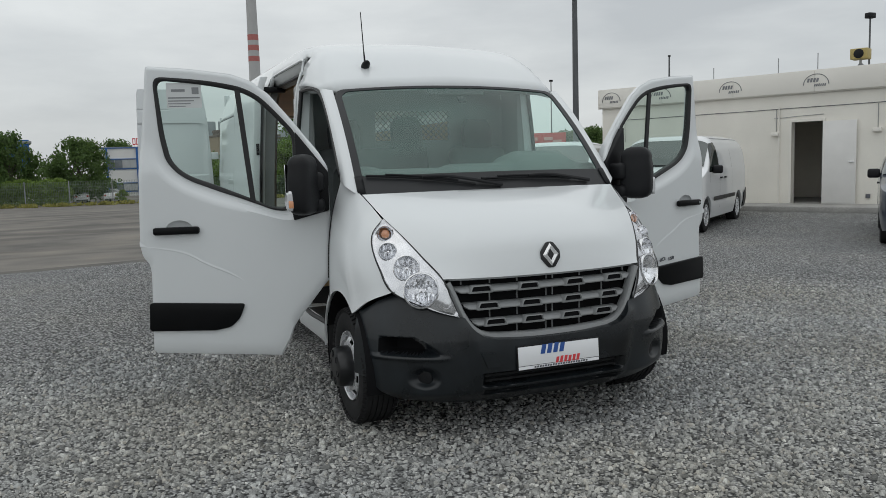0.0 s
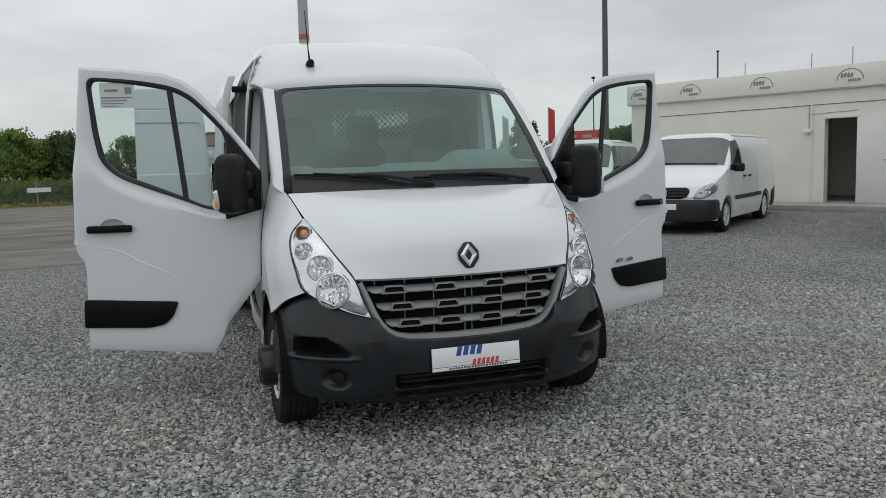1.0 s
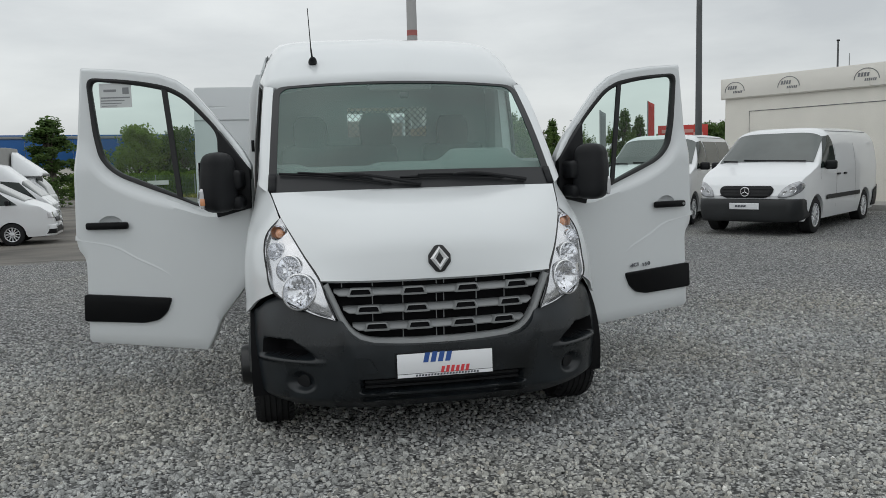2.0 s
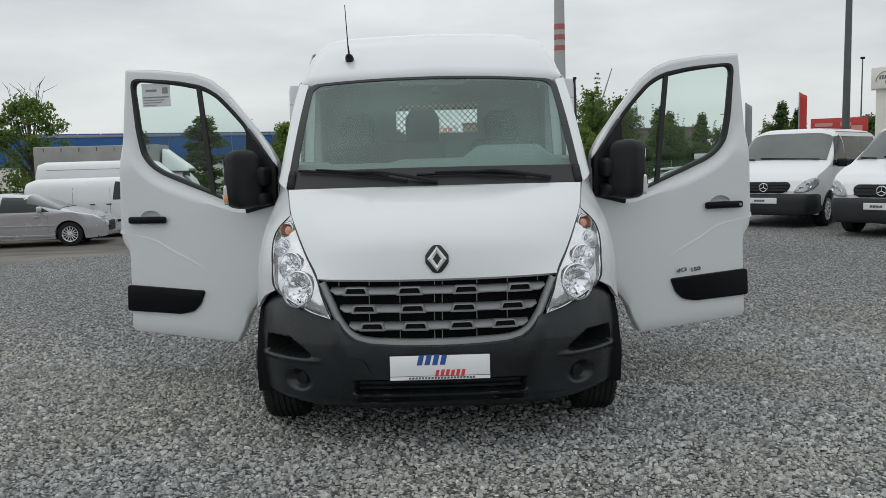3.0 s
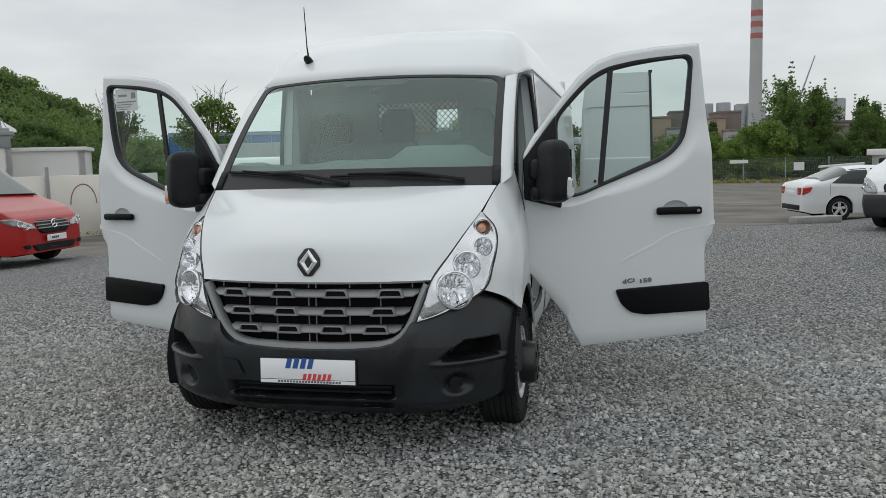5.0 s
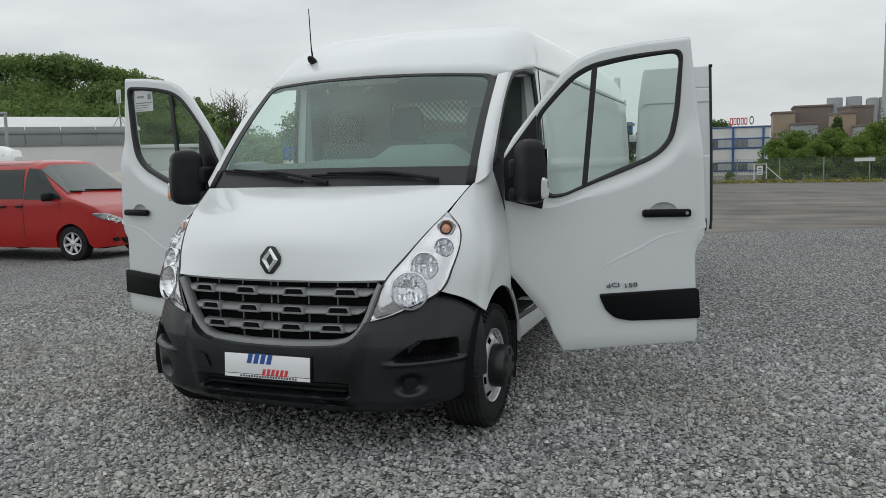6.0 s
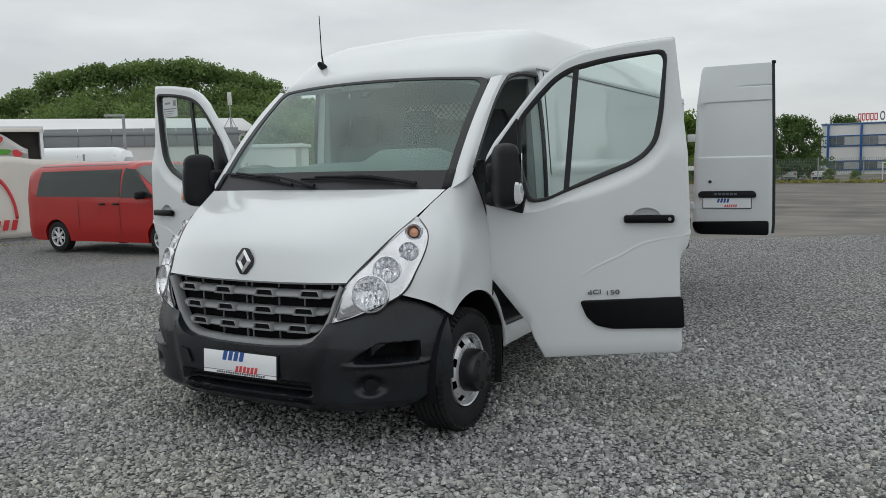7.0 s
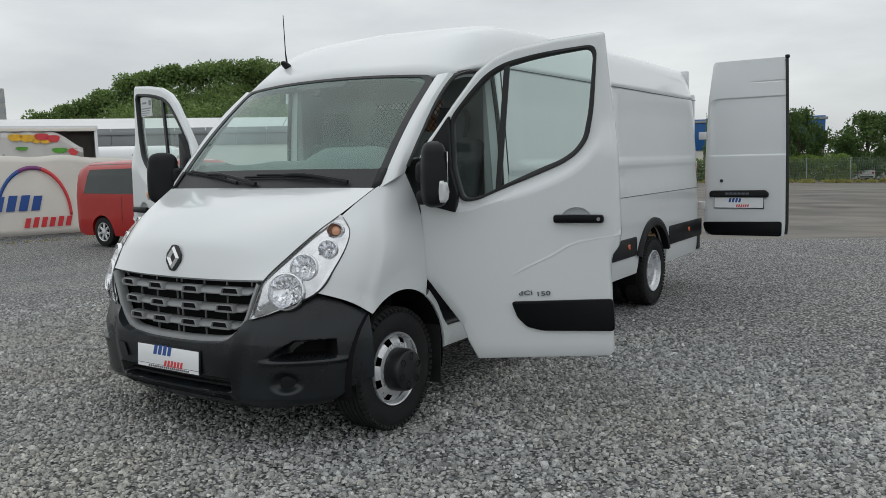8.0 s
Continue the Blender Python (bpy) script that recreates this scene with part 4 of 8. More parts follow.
def make_side(s, y0, y1, z0=0.38, z1=2.125):
    rows = []
    zs = [z1 - (z1 - 1.0) * k / 60 for k in range(61)]
    for y in body_columns(y0, y1):
        low = max(z0, arch_cut(y))
        col = [z for z in zs if z > 1.0] + [1.0 + (low - 1.0) * k / 10 for k in range(11)]
        tail = 0.05 * smooth01((y - 6.6) / 0.27) ** 2
        r = [V((side_x(z) - pressing(y, z) - tail) * s, y, z) for z in col]
        r.append(r[-1] + V(-0.06 * s, 0, 0.0))
        rows.append(r)
    return grid(rows, flip=s < 0)


part("cargo_side", make_side(1, 2.14, 6.86), WHITE, van)
part("cargo_side", make_side(-1, 3.46, 6.86), WHITE, van)
for s in (-1, 1):
    # door frames, sills, posts and gutters
    bm = bmesh.new()
    rows = [[V((side_x(z) - d) * s, y, z) for y, d in ((2.06, 0.09), (2.06, 0.02), (2.075, 0.004), (2.13, 0.004), (2.145, 0.02), (2.145, 0.1))] for z in [0.40 + 1.72 * k / 16 for k in range(17)]]
    part("centre_post", grid(rows, bm), WHITE, van)
    bm = grid([[V((1.0 - d) * s, y, z) for z, d in ((0.50, 0.2), (0.505, 0.03), (0.49, 0.006), (0.43, 0.0), (0.37, 0.012), (0.345, 0.08))] for y in (1.22, 1.5, 1.9, 2.16)])
    part("door_sill", bm, WHITE, van)
    part("gutter", tube(([(0.948 * s, 2.0, 2.122), (0.952 * s, 2.4, 2.124)] if s > 0 else [(0.95 * s, 3.5, 2.126)]) + [(0.952 * s, 4.8, 2.128), (0.94 * s, 6.84, 2.128)], 0.0035, 6), GREY_INK, van)
    bm = bmesh.new()
    tube(spline([(0.935 * s, 1.02, 1.47), (0.915 * s, 1.20, 1.665), (0.90 * s, 1.42, 1.89), (0.893 * s, 1.62, 2.03), (0.91 * s, 1.80, 2.075), (0.925 * s, 2.05, 2.08)], 24), 0.016, 8, bm)
    tube(spline([(0.925 * s, 2.05, 2.08), (0.975 * s, 2.055, 1.6), (0.995 * s, 2.055, 0.8), (0.985 * s, 2.0, 0.52), (0.985 * s, 1.3, 0.51)], 24), 0.016, 8, bm)
    part("door_seal", bm, SEAL, van)
    part("upper_frame", grid([[V(0.915 * s, 1.60, 2.04), V(0.925 * s, 1.78, 2.085), V(0.94 * s, 2.0, 2.11), V(0.945 * s, 2.16, 2.12)],
                              [V(0.86 * s, 1.60, 2.0), V(0.87 * s, 1.78, 2.04), V(0.88 * s, 2.0, 2.06), V(0.88 * s, 2.16, 2.06)]]), WHITE, van)
    part("cab_step", block((0.25, 0.78, 0.03), (0.84 * s, 1.62, 0.49), 0.008), BLACK, van, "black ribbed entry step")
    part("step_riser", block((0.03, 0.95, 0.27), (0.70 * s, 1.6, 0.62), 0.006), DARK, van)
    # black side strips and arch lips
    bm = bmesh.new()
    rows = []
    for k in range(25):
        a = 0.36 + (math.pi - 0.72) * k / 24
        rows.append([V((side_x(0.7) + o) * s, REAR_Y - r * math.cos(a), 0.37 + r * math.sin(a)) for r, o in ((0.44, -0.04), (0.44, 0.028), (0.475, 0.034), (0.515, 0.02), (0.52, -0.01))])
    part("wheel_arch_trim", grid(rows, bm), BLACK, van, "black plastic wheel arch trim")
    for y0, y1, z0, z1 in ((3.98 if s > 0 else 3.5, REAR_Y - 0.49, 0.56, 0.74), (REAR_Y + 0.49, 6.84, 0.56, 0.76)):
        strip = part("side_strip", slab(rounded_poly([(y0, z0), (y1, z0), (y1, z1), (y0, z1)], 0.03, 3), 0.03, None, Matrix.Translation((0.995 * s if s > 0 else -0.995, 0, 0)) @ pose(0, 0, 0, 0, 0, 90) @ Matrix.Diagonal((1, -s, 1, 1)), bevel=0.005), BLACK, van, "black plastic side strip")
        part("side_marker", lathe([(0.0, 0.027), (0.008, 0.025), (0.012, 0.001)], 16, "X", m=Matrix.Translation((1.024 * s, (y0 + y1) / 2 + 0.1, (z0 + z1) / 2 + 0.01)) @ Matrix.Diagonal((s, 1, 1, 1))), ORANGE, strip, "orange side marker lamp")
    part("panel_seam", tube([((side_x(1.125) + 0.0005) * s, y, 1.125) for y in ((2.2, 4.5, 6.75) if s > 0 else (4.65, 5.7, 6.75))], 0.0042, 6), GREY_INK, van)
    part("rear_corner", block((0.12, 0.22, 0.34), (0.94 * s, 6.78, 0.55), 0.03), BLACK, van, "black rear bumper corner")
    part("tail_lamp", block((0.05, 0.09, 0.55), (0.93 * s, 6.84, 1.15), 0.015), REDLENS, van, "tall red tail lamp")
    # wheel wells
    for cy, cz, r, xi in ((ARCH_Y, ARCH_Z, ARCH_R, 0.62), (REAR_Y, 0.37, 0.445, 0.5)):
        rows = [[V(x * s, cy - (r + 0.004) * math.cos(a), cz + (r + 0.004) * math.sin(a)) for x in (1.01 if cy < 2 else 0.99, 0.8, xi)] for a in [math.pi * (k / 20) * 1.16 - 0.25 for k in range(21)]]
        bm = grid(rows)
        for q in (rows,):
            rim = [r_[-1] for r_ in q]
            f = bm.faces.new([bm.verts.new(p) for p in rim])
        part("wheel_well", bm, DARK, van)
    part("mud_flap", slab([(-0.11, 0.16), (0.11, 0.16), (0.115, 0.55), (-0.11, 0.6)], 0.012, None, Matrix.Translation((0.895 * s, 1.21, 0)), bevel=0.003), RUBBER, van, "black rubber mud flap")

part("underbody", block((1.25, 6.3, 0.24), (0, 3.55, 0.42), 0.02), DARK, van)
part("load_floor", block((1.86, 4.75, 0.06), (0, 4.48, 0.665), 0.004), PLY, van)
part("cab_floor", block((1.46, 1.5, 0.05), (0, 1.55, 0.72), 0.004), DARK, van)
part("firewall", block((1.7, 0.06, 0.85), (0, 0.92, 0.92), 0.01), DARK, van)
for s in (-1, 1):
    part("nose_filler", block((0.25, 0.5, 0.4), (0.42 * s, 0.45, 0.62), 0.02), DARK, van)
    part("wall_lining", slab([(2.4 if s > 0 else 3.5, 0.70), (6.7, 0.70), (6.7, 1.95), (2.4 if s > 0 else 3.5, 1.95)], 0.012, None, Matrix.Translation((0.90 * s, 0, 0)) @ pose(0, 0, 0, 0, 0, 90)), PLY, van)
part("ceiling_lining", block((1.5, 4.4, 0.02), (0, 4.55, 2.222), 0.0), PLY, van, "brown plywood ceiling of the load bay")
for y in (3.0, 3.7, 4.4, 5.1, 5.8, 6.5):
    part("roof_bow", block((1.6, 0.06, 0.03), (0, y, 2.25), 0.01), WHITE, van)
part("rear_header", block((1.72, 0.06, 0.3), (0, 6.83, 2.33), 0.02), WHITE, van)
for s in (-1, 1):
    part("rear_post", block((0.1, 0.06, 1.7), (0.88 * s, 6.83, 1.35), 0.02), WHITE, van)


# bulkhead with a meshed opening
def make_bulkhead():
    bm = bmesh.new()
    x0, x1, z0, z1 = -0.285, 0.345, 1.725, 1.955
    for a, b, c, d in ((-0.92, x0, 0.72, 2.05), (x1, 0.92, 0.72, 2.05), (x0, x1, 0.72, z0), (x0, x1, z1, 2.05), (-0.82, 0.82, 2.05, 2.27)):
        block((b - a, 0.03, d - c), ((a + b) / 2, 2.35, (c + d) / 2), 0, bm)
    return bm


bulkhead = part("bulkhead", make_bulkhead(), TRIM, van, "grey bulkhead with a meshed opening")
bm = bmesh.new()
for k in range(-6, 15):
    for sl in (1, -1):
        a, b = [], []
        x = -0.285 + 0.045 * k
        p, q = V(x, 2.33, 1.725), V(x + 0.23 * 0.95, 2.33, 1.955)
        if sl < 0:
            p, q = V(x, 2.333, 1.955), V(x + 0.23 * 0.95, 2.333, 1.725)
        t0 = max(0, (-0.285 - p.x) / (q.x - p.x))
        t1 = min(1, (0.345 - p.x) / (q.x - p.x))
        if t1 > t0:
            tube([p.lerp(q, t0), p.lerp(q, t1)], 0.0032, 4, bm)
part("wire_mesh", bm, SEAL, bulkhead, "diamond wire mesh")


# ---- cab furniture ----
def make_dash():
    prof = [(1.03, 0.80), (1.02, 1.20), (1.03, 1.45), (1.08, 1.505), (1.22, 1.525), (1.33, 1.49), (1.39, 1.38), (1.36, 1.15), (1.30, 1.0), (1.26, 0.80)]
    rows = []
    for k in range(41):
        x = -0.90 + 1.8 * k / 40
        hump = 0.075 * smooth01((0.30 - abs(x - 0.47)) / 0.12)
        shelf = -0.03 * smooth01((0.25 - abs(x + 0.45)) / 0.08)
        rows.append([V(x, y - 0.16 * (1 - (abs(x) / 0.9) ** 2.2) * (1 if i < 5 else 0.2), z + (hump if i in (4, 5) else hump * 0.5 if i in (3, 6) else 0) + (shelf if i in (4, 5) else 0)) for i, (y, z) in enumerate(prof)])
    return grid(rows)


part("dashboard", make_dash(), DASH, van, "grey-green plastic dashboard with instrument hood")
wheel_m = Matrix.Translation((0.47, 1.53, 1.37)) @ pose(0, 0, 0, -62, 0, 0)
bm = bmesh.new()
tmp = bmesh.new()
ring = []
for k in range(32):
    a = 2 * math.pi * k / 32
    ring.append([wheel_m @ V(math.cos(a) * (0.2 + 0.017 * math.cos(b)), math.sin(a) * (0.2 + 0.017 * math.cos(b)), 0.017 * math.sin(b)) for b in [2 * math.pi * j / 10 for j in range(10)]])
grid(ring + [ring[0]], bm, closed=True)
block((0.2, 0.1, 0.05), m=wheel_m, bevel=0.02, bm=bm)
for a in (0, math.pi, -math.pi / 2):
    tube([wheel_m @ V(0, 0, 0), wheel_m @ V(math.cos(a) * 0.2, math.sin(a) * 0.2, 0)], 0.016, 8, bm)
part("steering_wheel", bm, BLACK, van)


def make_seat(x, w):
    seat = part("seat_cushion", block((w, 0.5, 0.16), (x, 1.78, 1.0), 0.05, seg=3), FABRIC, van, "dark grey cloth seat")
    m = Matrix.Translation((x, 2.12, 1.36)) @ pose(0, 0, 0, -14, 0, 0)
    part("backrest", block((w * 0.96, 0.14, 0.62), m=m, bevel=0.055, seg=3), FABRIC, seat)
    part("seat_base", block((w * 0.8, 0.4, 0.2), (x, 1.8, 0.83), 0.01), DARK, seat)
    return seat


def make_headrest(x, z, parent):
    rows = []
    for k in range(9):
        t = k / 8
        w = 0.118 + 0.012 * math.sin(math.pi * t) - 0.03 * smooth01((t - 0.75) / 0.25)
        rows.append([V(x + w * c, 2.17 + 0.045 * d + 0.03 * t, z + 0.24 * t) for c, d in ((-1, 0.2), (-0.92, -0.8), (-0.6, -1), (0.6, -1), (0.92, -0.8), (1, 0.2), (0.9, 0.9), (-0.9, 0.9))])
    bm = grid(rows, closed=True)
    bm.faces.new([v for v in list(bm.verts)[-8:]])
    part("headrest", bm, FABRIC, parent)


drv = make_seat(0.52, 0.5)
make_headrest(0.52, 1.64, drv)
bench = make_seat(-0.36, 0.92)
make_headrest(-0.08, 1.66, bench)
make_headrest(-0.58, 1.64, bench)
for s in (-1, 1):
    part("post_trim", block((0.09, 0.3, 1.5), (0.875 * s, 2.215, 1.4), 0.03), TRIM, van, "grey moulded door post trim")
part("sensor_patch", grid([[screen(a, v, -0.009) for a in [-0.27 + 0.54 * k / 16 - 0.05 * (0.98 - v) * (k - 8) for k in range(17)]] for v in (0.985, 0.95, 0.915)]), SEAL, van, "dark printed patch at the windscreen's top")
part("mirror_stub", block((0.055, 0.02, 0.05), m=Matrix.Translation(screen(0.02, 0.865, -0.02)) @ pose(0, 0, 0, -46, 0, 0), bevel=0.006), BLACK, van)
part("headliner", grid([[V(x, y, z - 0.06 * (abs(x) / 0.8) ** 3) for x in [k / 6 * 0.82 - 0.82 for k in range(13)]] for y, z in ((1.46, 2.045), (1.8, 2.12), (2.34, 2.15))]), TRIM, van)


# ---- sliding side door, slid back along the flank, and the two rear doors swung round ----
rows = []
for k in range(33):
    z = 0.46 + 1.86 * k / 32
    x = side_x(z) + 0.115
    rows.append([V(-(x - 0.065), 3.34, z), V(-(x - 0.06), 3.30, z), V(-(x - 0.012), 3.30, z), V(-(x - 0.002), 3.307, z), V(-x, 3.33, z)] + [V(-(x - pressing(3.58 + (y - 3.33) * 0.93, z)), y, z) for y in [3.36 + 1.2 * j / 24 for j in range(25)]] + [V(-(x - 0.012), 4.60, z), V(-(x - 0.065), 4.60, z)])
slider = part("sliding_door", grid(rows, flip=True), WHITE, van, "white sliding side door slid fully back")
part("door_lining", grid([[r[0], r[-1]] for r in rows]), TRIM, slider)
part("roller_arm", block((0.19, 0.07, 0.05), (-0.87, 3.37, 2.215), 0.01), BLACK, slider, "black roller arm")
part("roller_arm", block((0.12, 0.12, 0.06), (-0.98, 3.4, 0.6), 0.01), BLACK, slider)
part("edge_latch", block((0.026, 0.014, 0.1), (-1.052, 3.297, 1.70), 0.004), BLACK, slider)
# the opening's rear jamb and the header over it
part("opening_jamb", grid([[V(-side_x(z), 3.462, z), V(-side_x(z) + 0.012, 3.45, z), V(-side_x(z) + 0.10, 3.44, z), V(-side_x(z) + 0.13, 3.50, z)] for z in [0.5 + 1.82 * k / 20 for k in range(21)]]), TRIM, van, "grey jamb of the side opening")
part("opening_header", grid([[V(-0.868, y, 2.325), V(-0.85, y, 2.25), V(-0.79, y, 2.22), V(-0.74, y, 2.235)] for y in (2.12, 2.6, 3.0, 3.46)]), TRIM, van, thick=0.006)
part("door_rail", block((0.03, 1.3, 0.02), (-0.84, 2.8, 2.235), 0.006), BLACK, van)
part("mid_rail", block((0.02, 1.9, 0.05), (-1.0, 4.75, 1.40), 0.006), WHITE, van)
part("opening_edge", tube(spline([(-0.99, 3.45, 0.5), (-1.0, 3.45, 1.2), (-0.94, 3.45, 2.1), (-0.875, 3.43, 2.31), (-0.868, 3.3, 2.33), (-0.872, 2.3, 2.325), (-0.876, 2.13, 2.31), (-0.90, 2.10, 2.24), (-0.955, 2.12, 2.0), (-1.0, 2.15, 1.2), (-1.0, 2.15, 0.5)], 50), 0.011, 6), WHITE, van)



def back_door_depth(x, z):
    # a sunk panel with rounded corners
    a, b = x - 0.12, 2.14 - z
    edge = min(a, b) if a > 0.09 or b > 0.09 else 0.09 - math.hypot(0.09 - min(a, 0.09), 0.09 - min(b, 0.09))
    d = 0.018 * smooth01(min(edge, 0.93 - x, z - 1.475) / 0.016)
    d += 0.008 * smooth01(1 - abs(z - 2.30) / 0.012) * smooth01((x - 0.5) / 0.2)
    return d


def make_back_door(s):
    """A rear door folded right round, so that its outside faces forward; x runs away from its hinge."""
    rows = []
    for z in sorted({round(0.555 + 2.0 * k / 60, 4) for k in range(61)} | {round(c + 0.004 * j, 4) for c in (1.473, 2.122, 2.288) for j in range(7)}):
        a = lerp_table(z, ((0.555, 0.09), (0.59, 0.055), (0.7, 0.045), (1.47, 0.055), (2.12, 0.085), (2.52, 0.135), (2.56, 0.16)))
        b = lerp_table(z, ((0.555, 0.93), (0.6, 0.955), (1.6, 0.945), (2.5, 0.92), (2.56, 0.90)))
        z2 = z + 0.0
        line = [V(a * s, 0.05, z2), V(a * s, 0.012, z2)] + [V((a + (b - a) * j / 30) * s, back_door_depth(a + (b - a) * j / 30, z) + 0.012 * (j in (0, 30)), z2) for j in range(31)] + [V(b * s, 0.012, z2), V(b * s, 0.05, z2), V(a * s, 0.05, z2)]
        rows.append(line)
    bm = grid(rows, flip=s < 0)
    for r in (rows[0], rows[-1]):
        bm.faces.new([bm.verts.new(p) for p in r[:-1]])
    door = part("rear_door", bm, WHITE, van, "white rear door swung right round, black strip along its foot", pose(0.985 * s, 6.905, 0))
    part("foot_strip", slab(in_door(rounded_poly([(0.14, 0.553), (0.18, 0.553), (0.915, 0.556), (0.915, 0.725), (0.042, 0.708), (0.045, 0.645), (0.08, 0.59)], 0.03, 3), s), -0.02, None, Matrix.Translation((0, 0.004, 0)), bevel=0.004), STRIP, door)
    if s > 0:
        part("edge_cap", block((0.045, 0.05, 0.035), (0.935 * s, 0.02, 2.56), 0.008), BLACK, door)
        part("edge_seal", tube([(0.955 * s, 0.02, 0.58), (0.965 * s, 0.02, 0.7), (0.955 * s, 0.02, 1.6), (0.93 * s, 0.02, 2.55)], 0.018, 8), SEAL, door, "black rubber edge seal")
    for z in (0.9, 1.72):
        part("hinge", block((0.09, 0.05, 0.09), (0.02 * s, 0.02, z), 0.01), WHITE, door)
    return door


rear_l = make_back_door(1)
make_back_door(-1)
part("lid_handle", slab(rounded_poly([(0.118, 1.0), (0.77, 1.0), (0.775, 1.05), (0.74, 1.082), (0.14, 1.078), (0.11, 1.05)], 0.02, 4), -0.034, bevel=0.01), BLACK, rear_l, "black plastic handle strip over the plate")
part("number_plate", slab([(0.163, 0.868), (0.722, 0.868), (0.722, 1.0), (0.163, 1.0)], -0.012, None, None, bevel=0.003), BLACK, rear_l, "white dealer plate with blue and red bars")
part("plate_face", slab([(0.17, 0.878), (0.715, 0.878), (0.715, 0.996), (0.17, 0.996)], -0.003, None, Matrix.Translation((0, -0.0122, 0))), PLATE, rear_l)
for bm, mat in bars(Matrix.Translation((0.44, -0.0154, 0.935)), (BLUE_INK, RED_INK), 0.0015, 0.25):
    part("plate_bar", bm, mat, rear_l)
bm = bmesh.new()
for k in range(6):
    slab([(0.30 + 0.045 * k, 1.03), (0.335 + 0.045 * k, 1.03), (0.335 + 0.045 * k, 1.055), (0.30 + 0.045 * k, 1.055)], -0.002, bm, Matrix.Translation((0, -0.034, 0)))
part("name_bar", bm, GREY_INK, rear_l)
part("lock", lathe([(-0.012, 0.001), (-0.012, 0.018), (0.004, 0.02)], 16, "Y", m=Matrix.Translation((0.245, 0, 1.19))), SEAL, rear_l)


# ---- wheels ----
def tyre(w, r, rim, s):
    """A road tyre: treaded crown, shoulders, swollen sidewalls; its outer face towards s."""
    h = w / 2
    prof = [(-h * 0.8, rim), (-h * 0.98, rim + 0.02), (-h * 1.04, rim + (r - rim) * 0.5), (-h * 0.98, r - 0.035), (-h * 0.86, r - 0.012)]
    for k in range(5):
        a = -h * 0.8 + k * h * 0.32
        prof += [(a, r - 0.001), (a + h * 0.24, r - 0.001), (a + h * 0.25, r - 0.009), (a + h * 0.315, r - 0.009)]
    prof += [(h * 0.8, r - 0.003), (h * 0.86, r - 0.012), (h * 0.98, r - 0.035), (h * 1.04, rim + (r - rim) * 0.5), (h * 0.98, rim + 0.02), (h * 0.8, rim)]
    bm = lathe(prof, 72, "X")
    # shoulder lugs
    for k in range(60):
        a = 2 * math.pi * k / 60
        for e in (-1, 1):
            m = Matrix.Rotation(a, 4, "X") @ Matrix.Translation((e * h * 0.9, 0, r - 0.016)) @ Matrix.Rotation(radians(25 * e), 4, "Y")
            block((0.03, 0.022, 0.02), m=m, bm=bm)
    return bm


def make_wheel(s, x, y, front, name="wheel"):
    """s: which way the outer face looks."""
    r = 0.348
    ty = part(name, tyre(0.2, r, 0.205, s), RUBBER, van, "black tyre on a silver steel rim", Matrix.Translation((x, y, r)))
    ang = 64
    if front:
        bm = lathe([(0.02 * s, 0.203), (0.085 * s, 0.207), (0.097 * s, 0.205), (0.092 * s, 0.197), (0.07 * s, 0.192), (0.052 * s, 0.188)], 56, "X")
        # pierced face: eight rounded windows near the rim
        radii, offs = (0.19, 0.18, 0.15, 0.142, 0.11), (0.052, 0.072, 0.092, 0.094, 0.094)
        vs = [[bm.verts.new(V(o * s, q * math.cos(2 * math.pi * k / ang), q * math.sin(2 * math.pi * k / ang))) for k in range(ang)] for q, o in zip(radii, offs)]
        for i in range(len(radii) - 1):
            for k in range(ang):
                if i == 1 and k % 8 in (2, 3, 4):
                    continue
                bm.faces.new([vs[i][k], vs[i][(k + 1) % ang], vs[i + 1][(k + 1) % ang], vs[i + 1][k]])
        part("rim", bm, STEEL, ty, "silver pierced steel rim")
        part("drum", lathe([(0.0, 0.19), (0.03 * s, 0.185), (0.032 * s, 0.001)], 32, "X"), DARK, ty)
        hub = part("hub_cover", lathe([(0.09 * s, 0.122), (0.15 * s, 0.12), (0.178 * s, 0.113), (0.184 * s, 0.104), (0.186 * s, 0.05), (0.186 * s, 0.001)], 40, "X"), material("satin_black_hub", (0.012, 0.0125, 0.014), 0.3, var=0.2, scale=8) if "satin_black_hub" not in bpy.data.materials else bpy.data.materials["satin_black_hub"], ty, "black protruding hub cover with six holes")
        for k in range(6):
            a = 2 * math.pi * k / 6 + 0.3
            m = Matrix.Translation((0.1845 * s, 0.08 * math.cos(a), 0.08 * math.sin(a))) @ Matrix.Rotation(a, 4, "X")
            part("bolt_hole", lathe([(0.0025 * s, 0.0175), (0.003 * s, 0.0155), (-0.001 * s, 0.014), (-0.001 * s, 0.001)], 14, "X", m=m @ Matrix.Diagonal((1, 1.35, 1, 1))), DARK, ty)
    else:
        bm = lathe([(0.06 * s, 0.206), (0.1 * s, 0.209), (0.103 * s, 0.203), (0.098 * s, 0.196), (0.07 * s, 0.190), (0.066 * s, 0.178), (0.05 * s, 0.172), (0.045 * s, 0.165), (0.0, 0.160), (-0.07 * s, 0.154), (-0.085 * s, 0.14), (-0.09 * s, 0.10), (-0.07 * s, 0.09), (-0.02 * s, 0.085), (-0.01 * s, 0.07), (-0.01 * s, 0.001)], 48, "X")
        part("rim", bm, STEEL, ty, "deep dished silver rim")
    return ty


for s in (-1, 1):
    make_wheel(s, 0.902 * s, 0.785, True)
    make_wheel(s, 0.925 * s, REAR_Y, False)
    make_wheel(-s, 0.665 * s, REAR_Y, False)


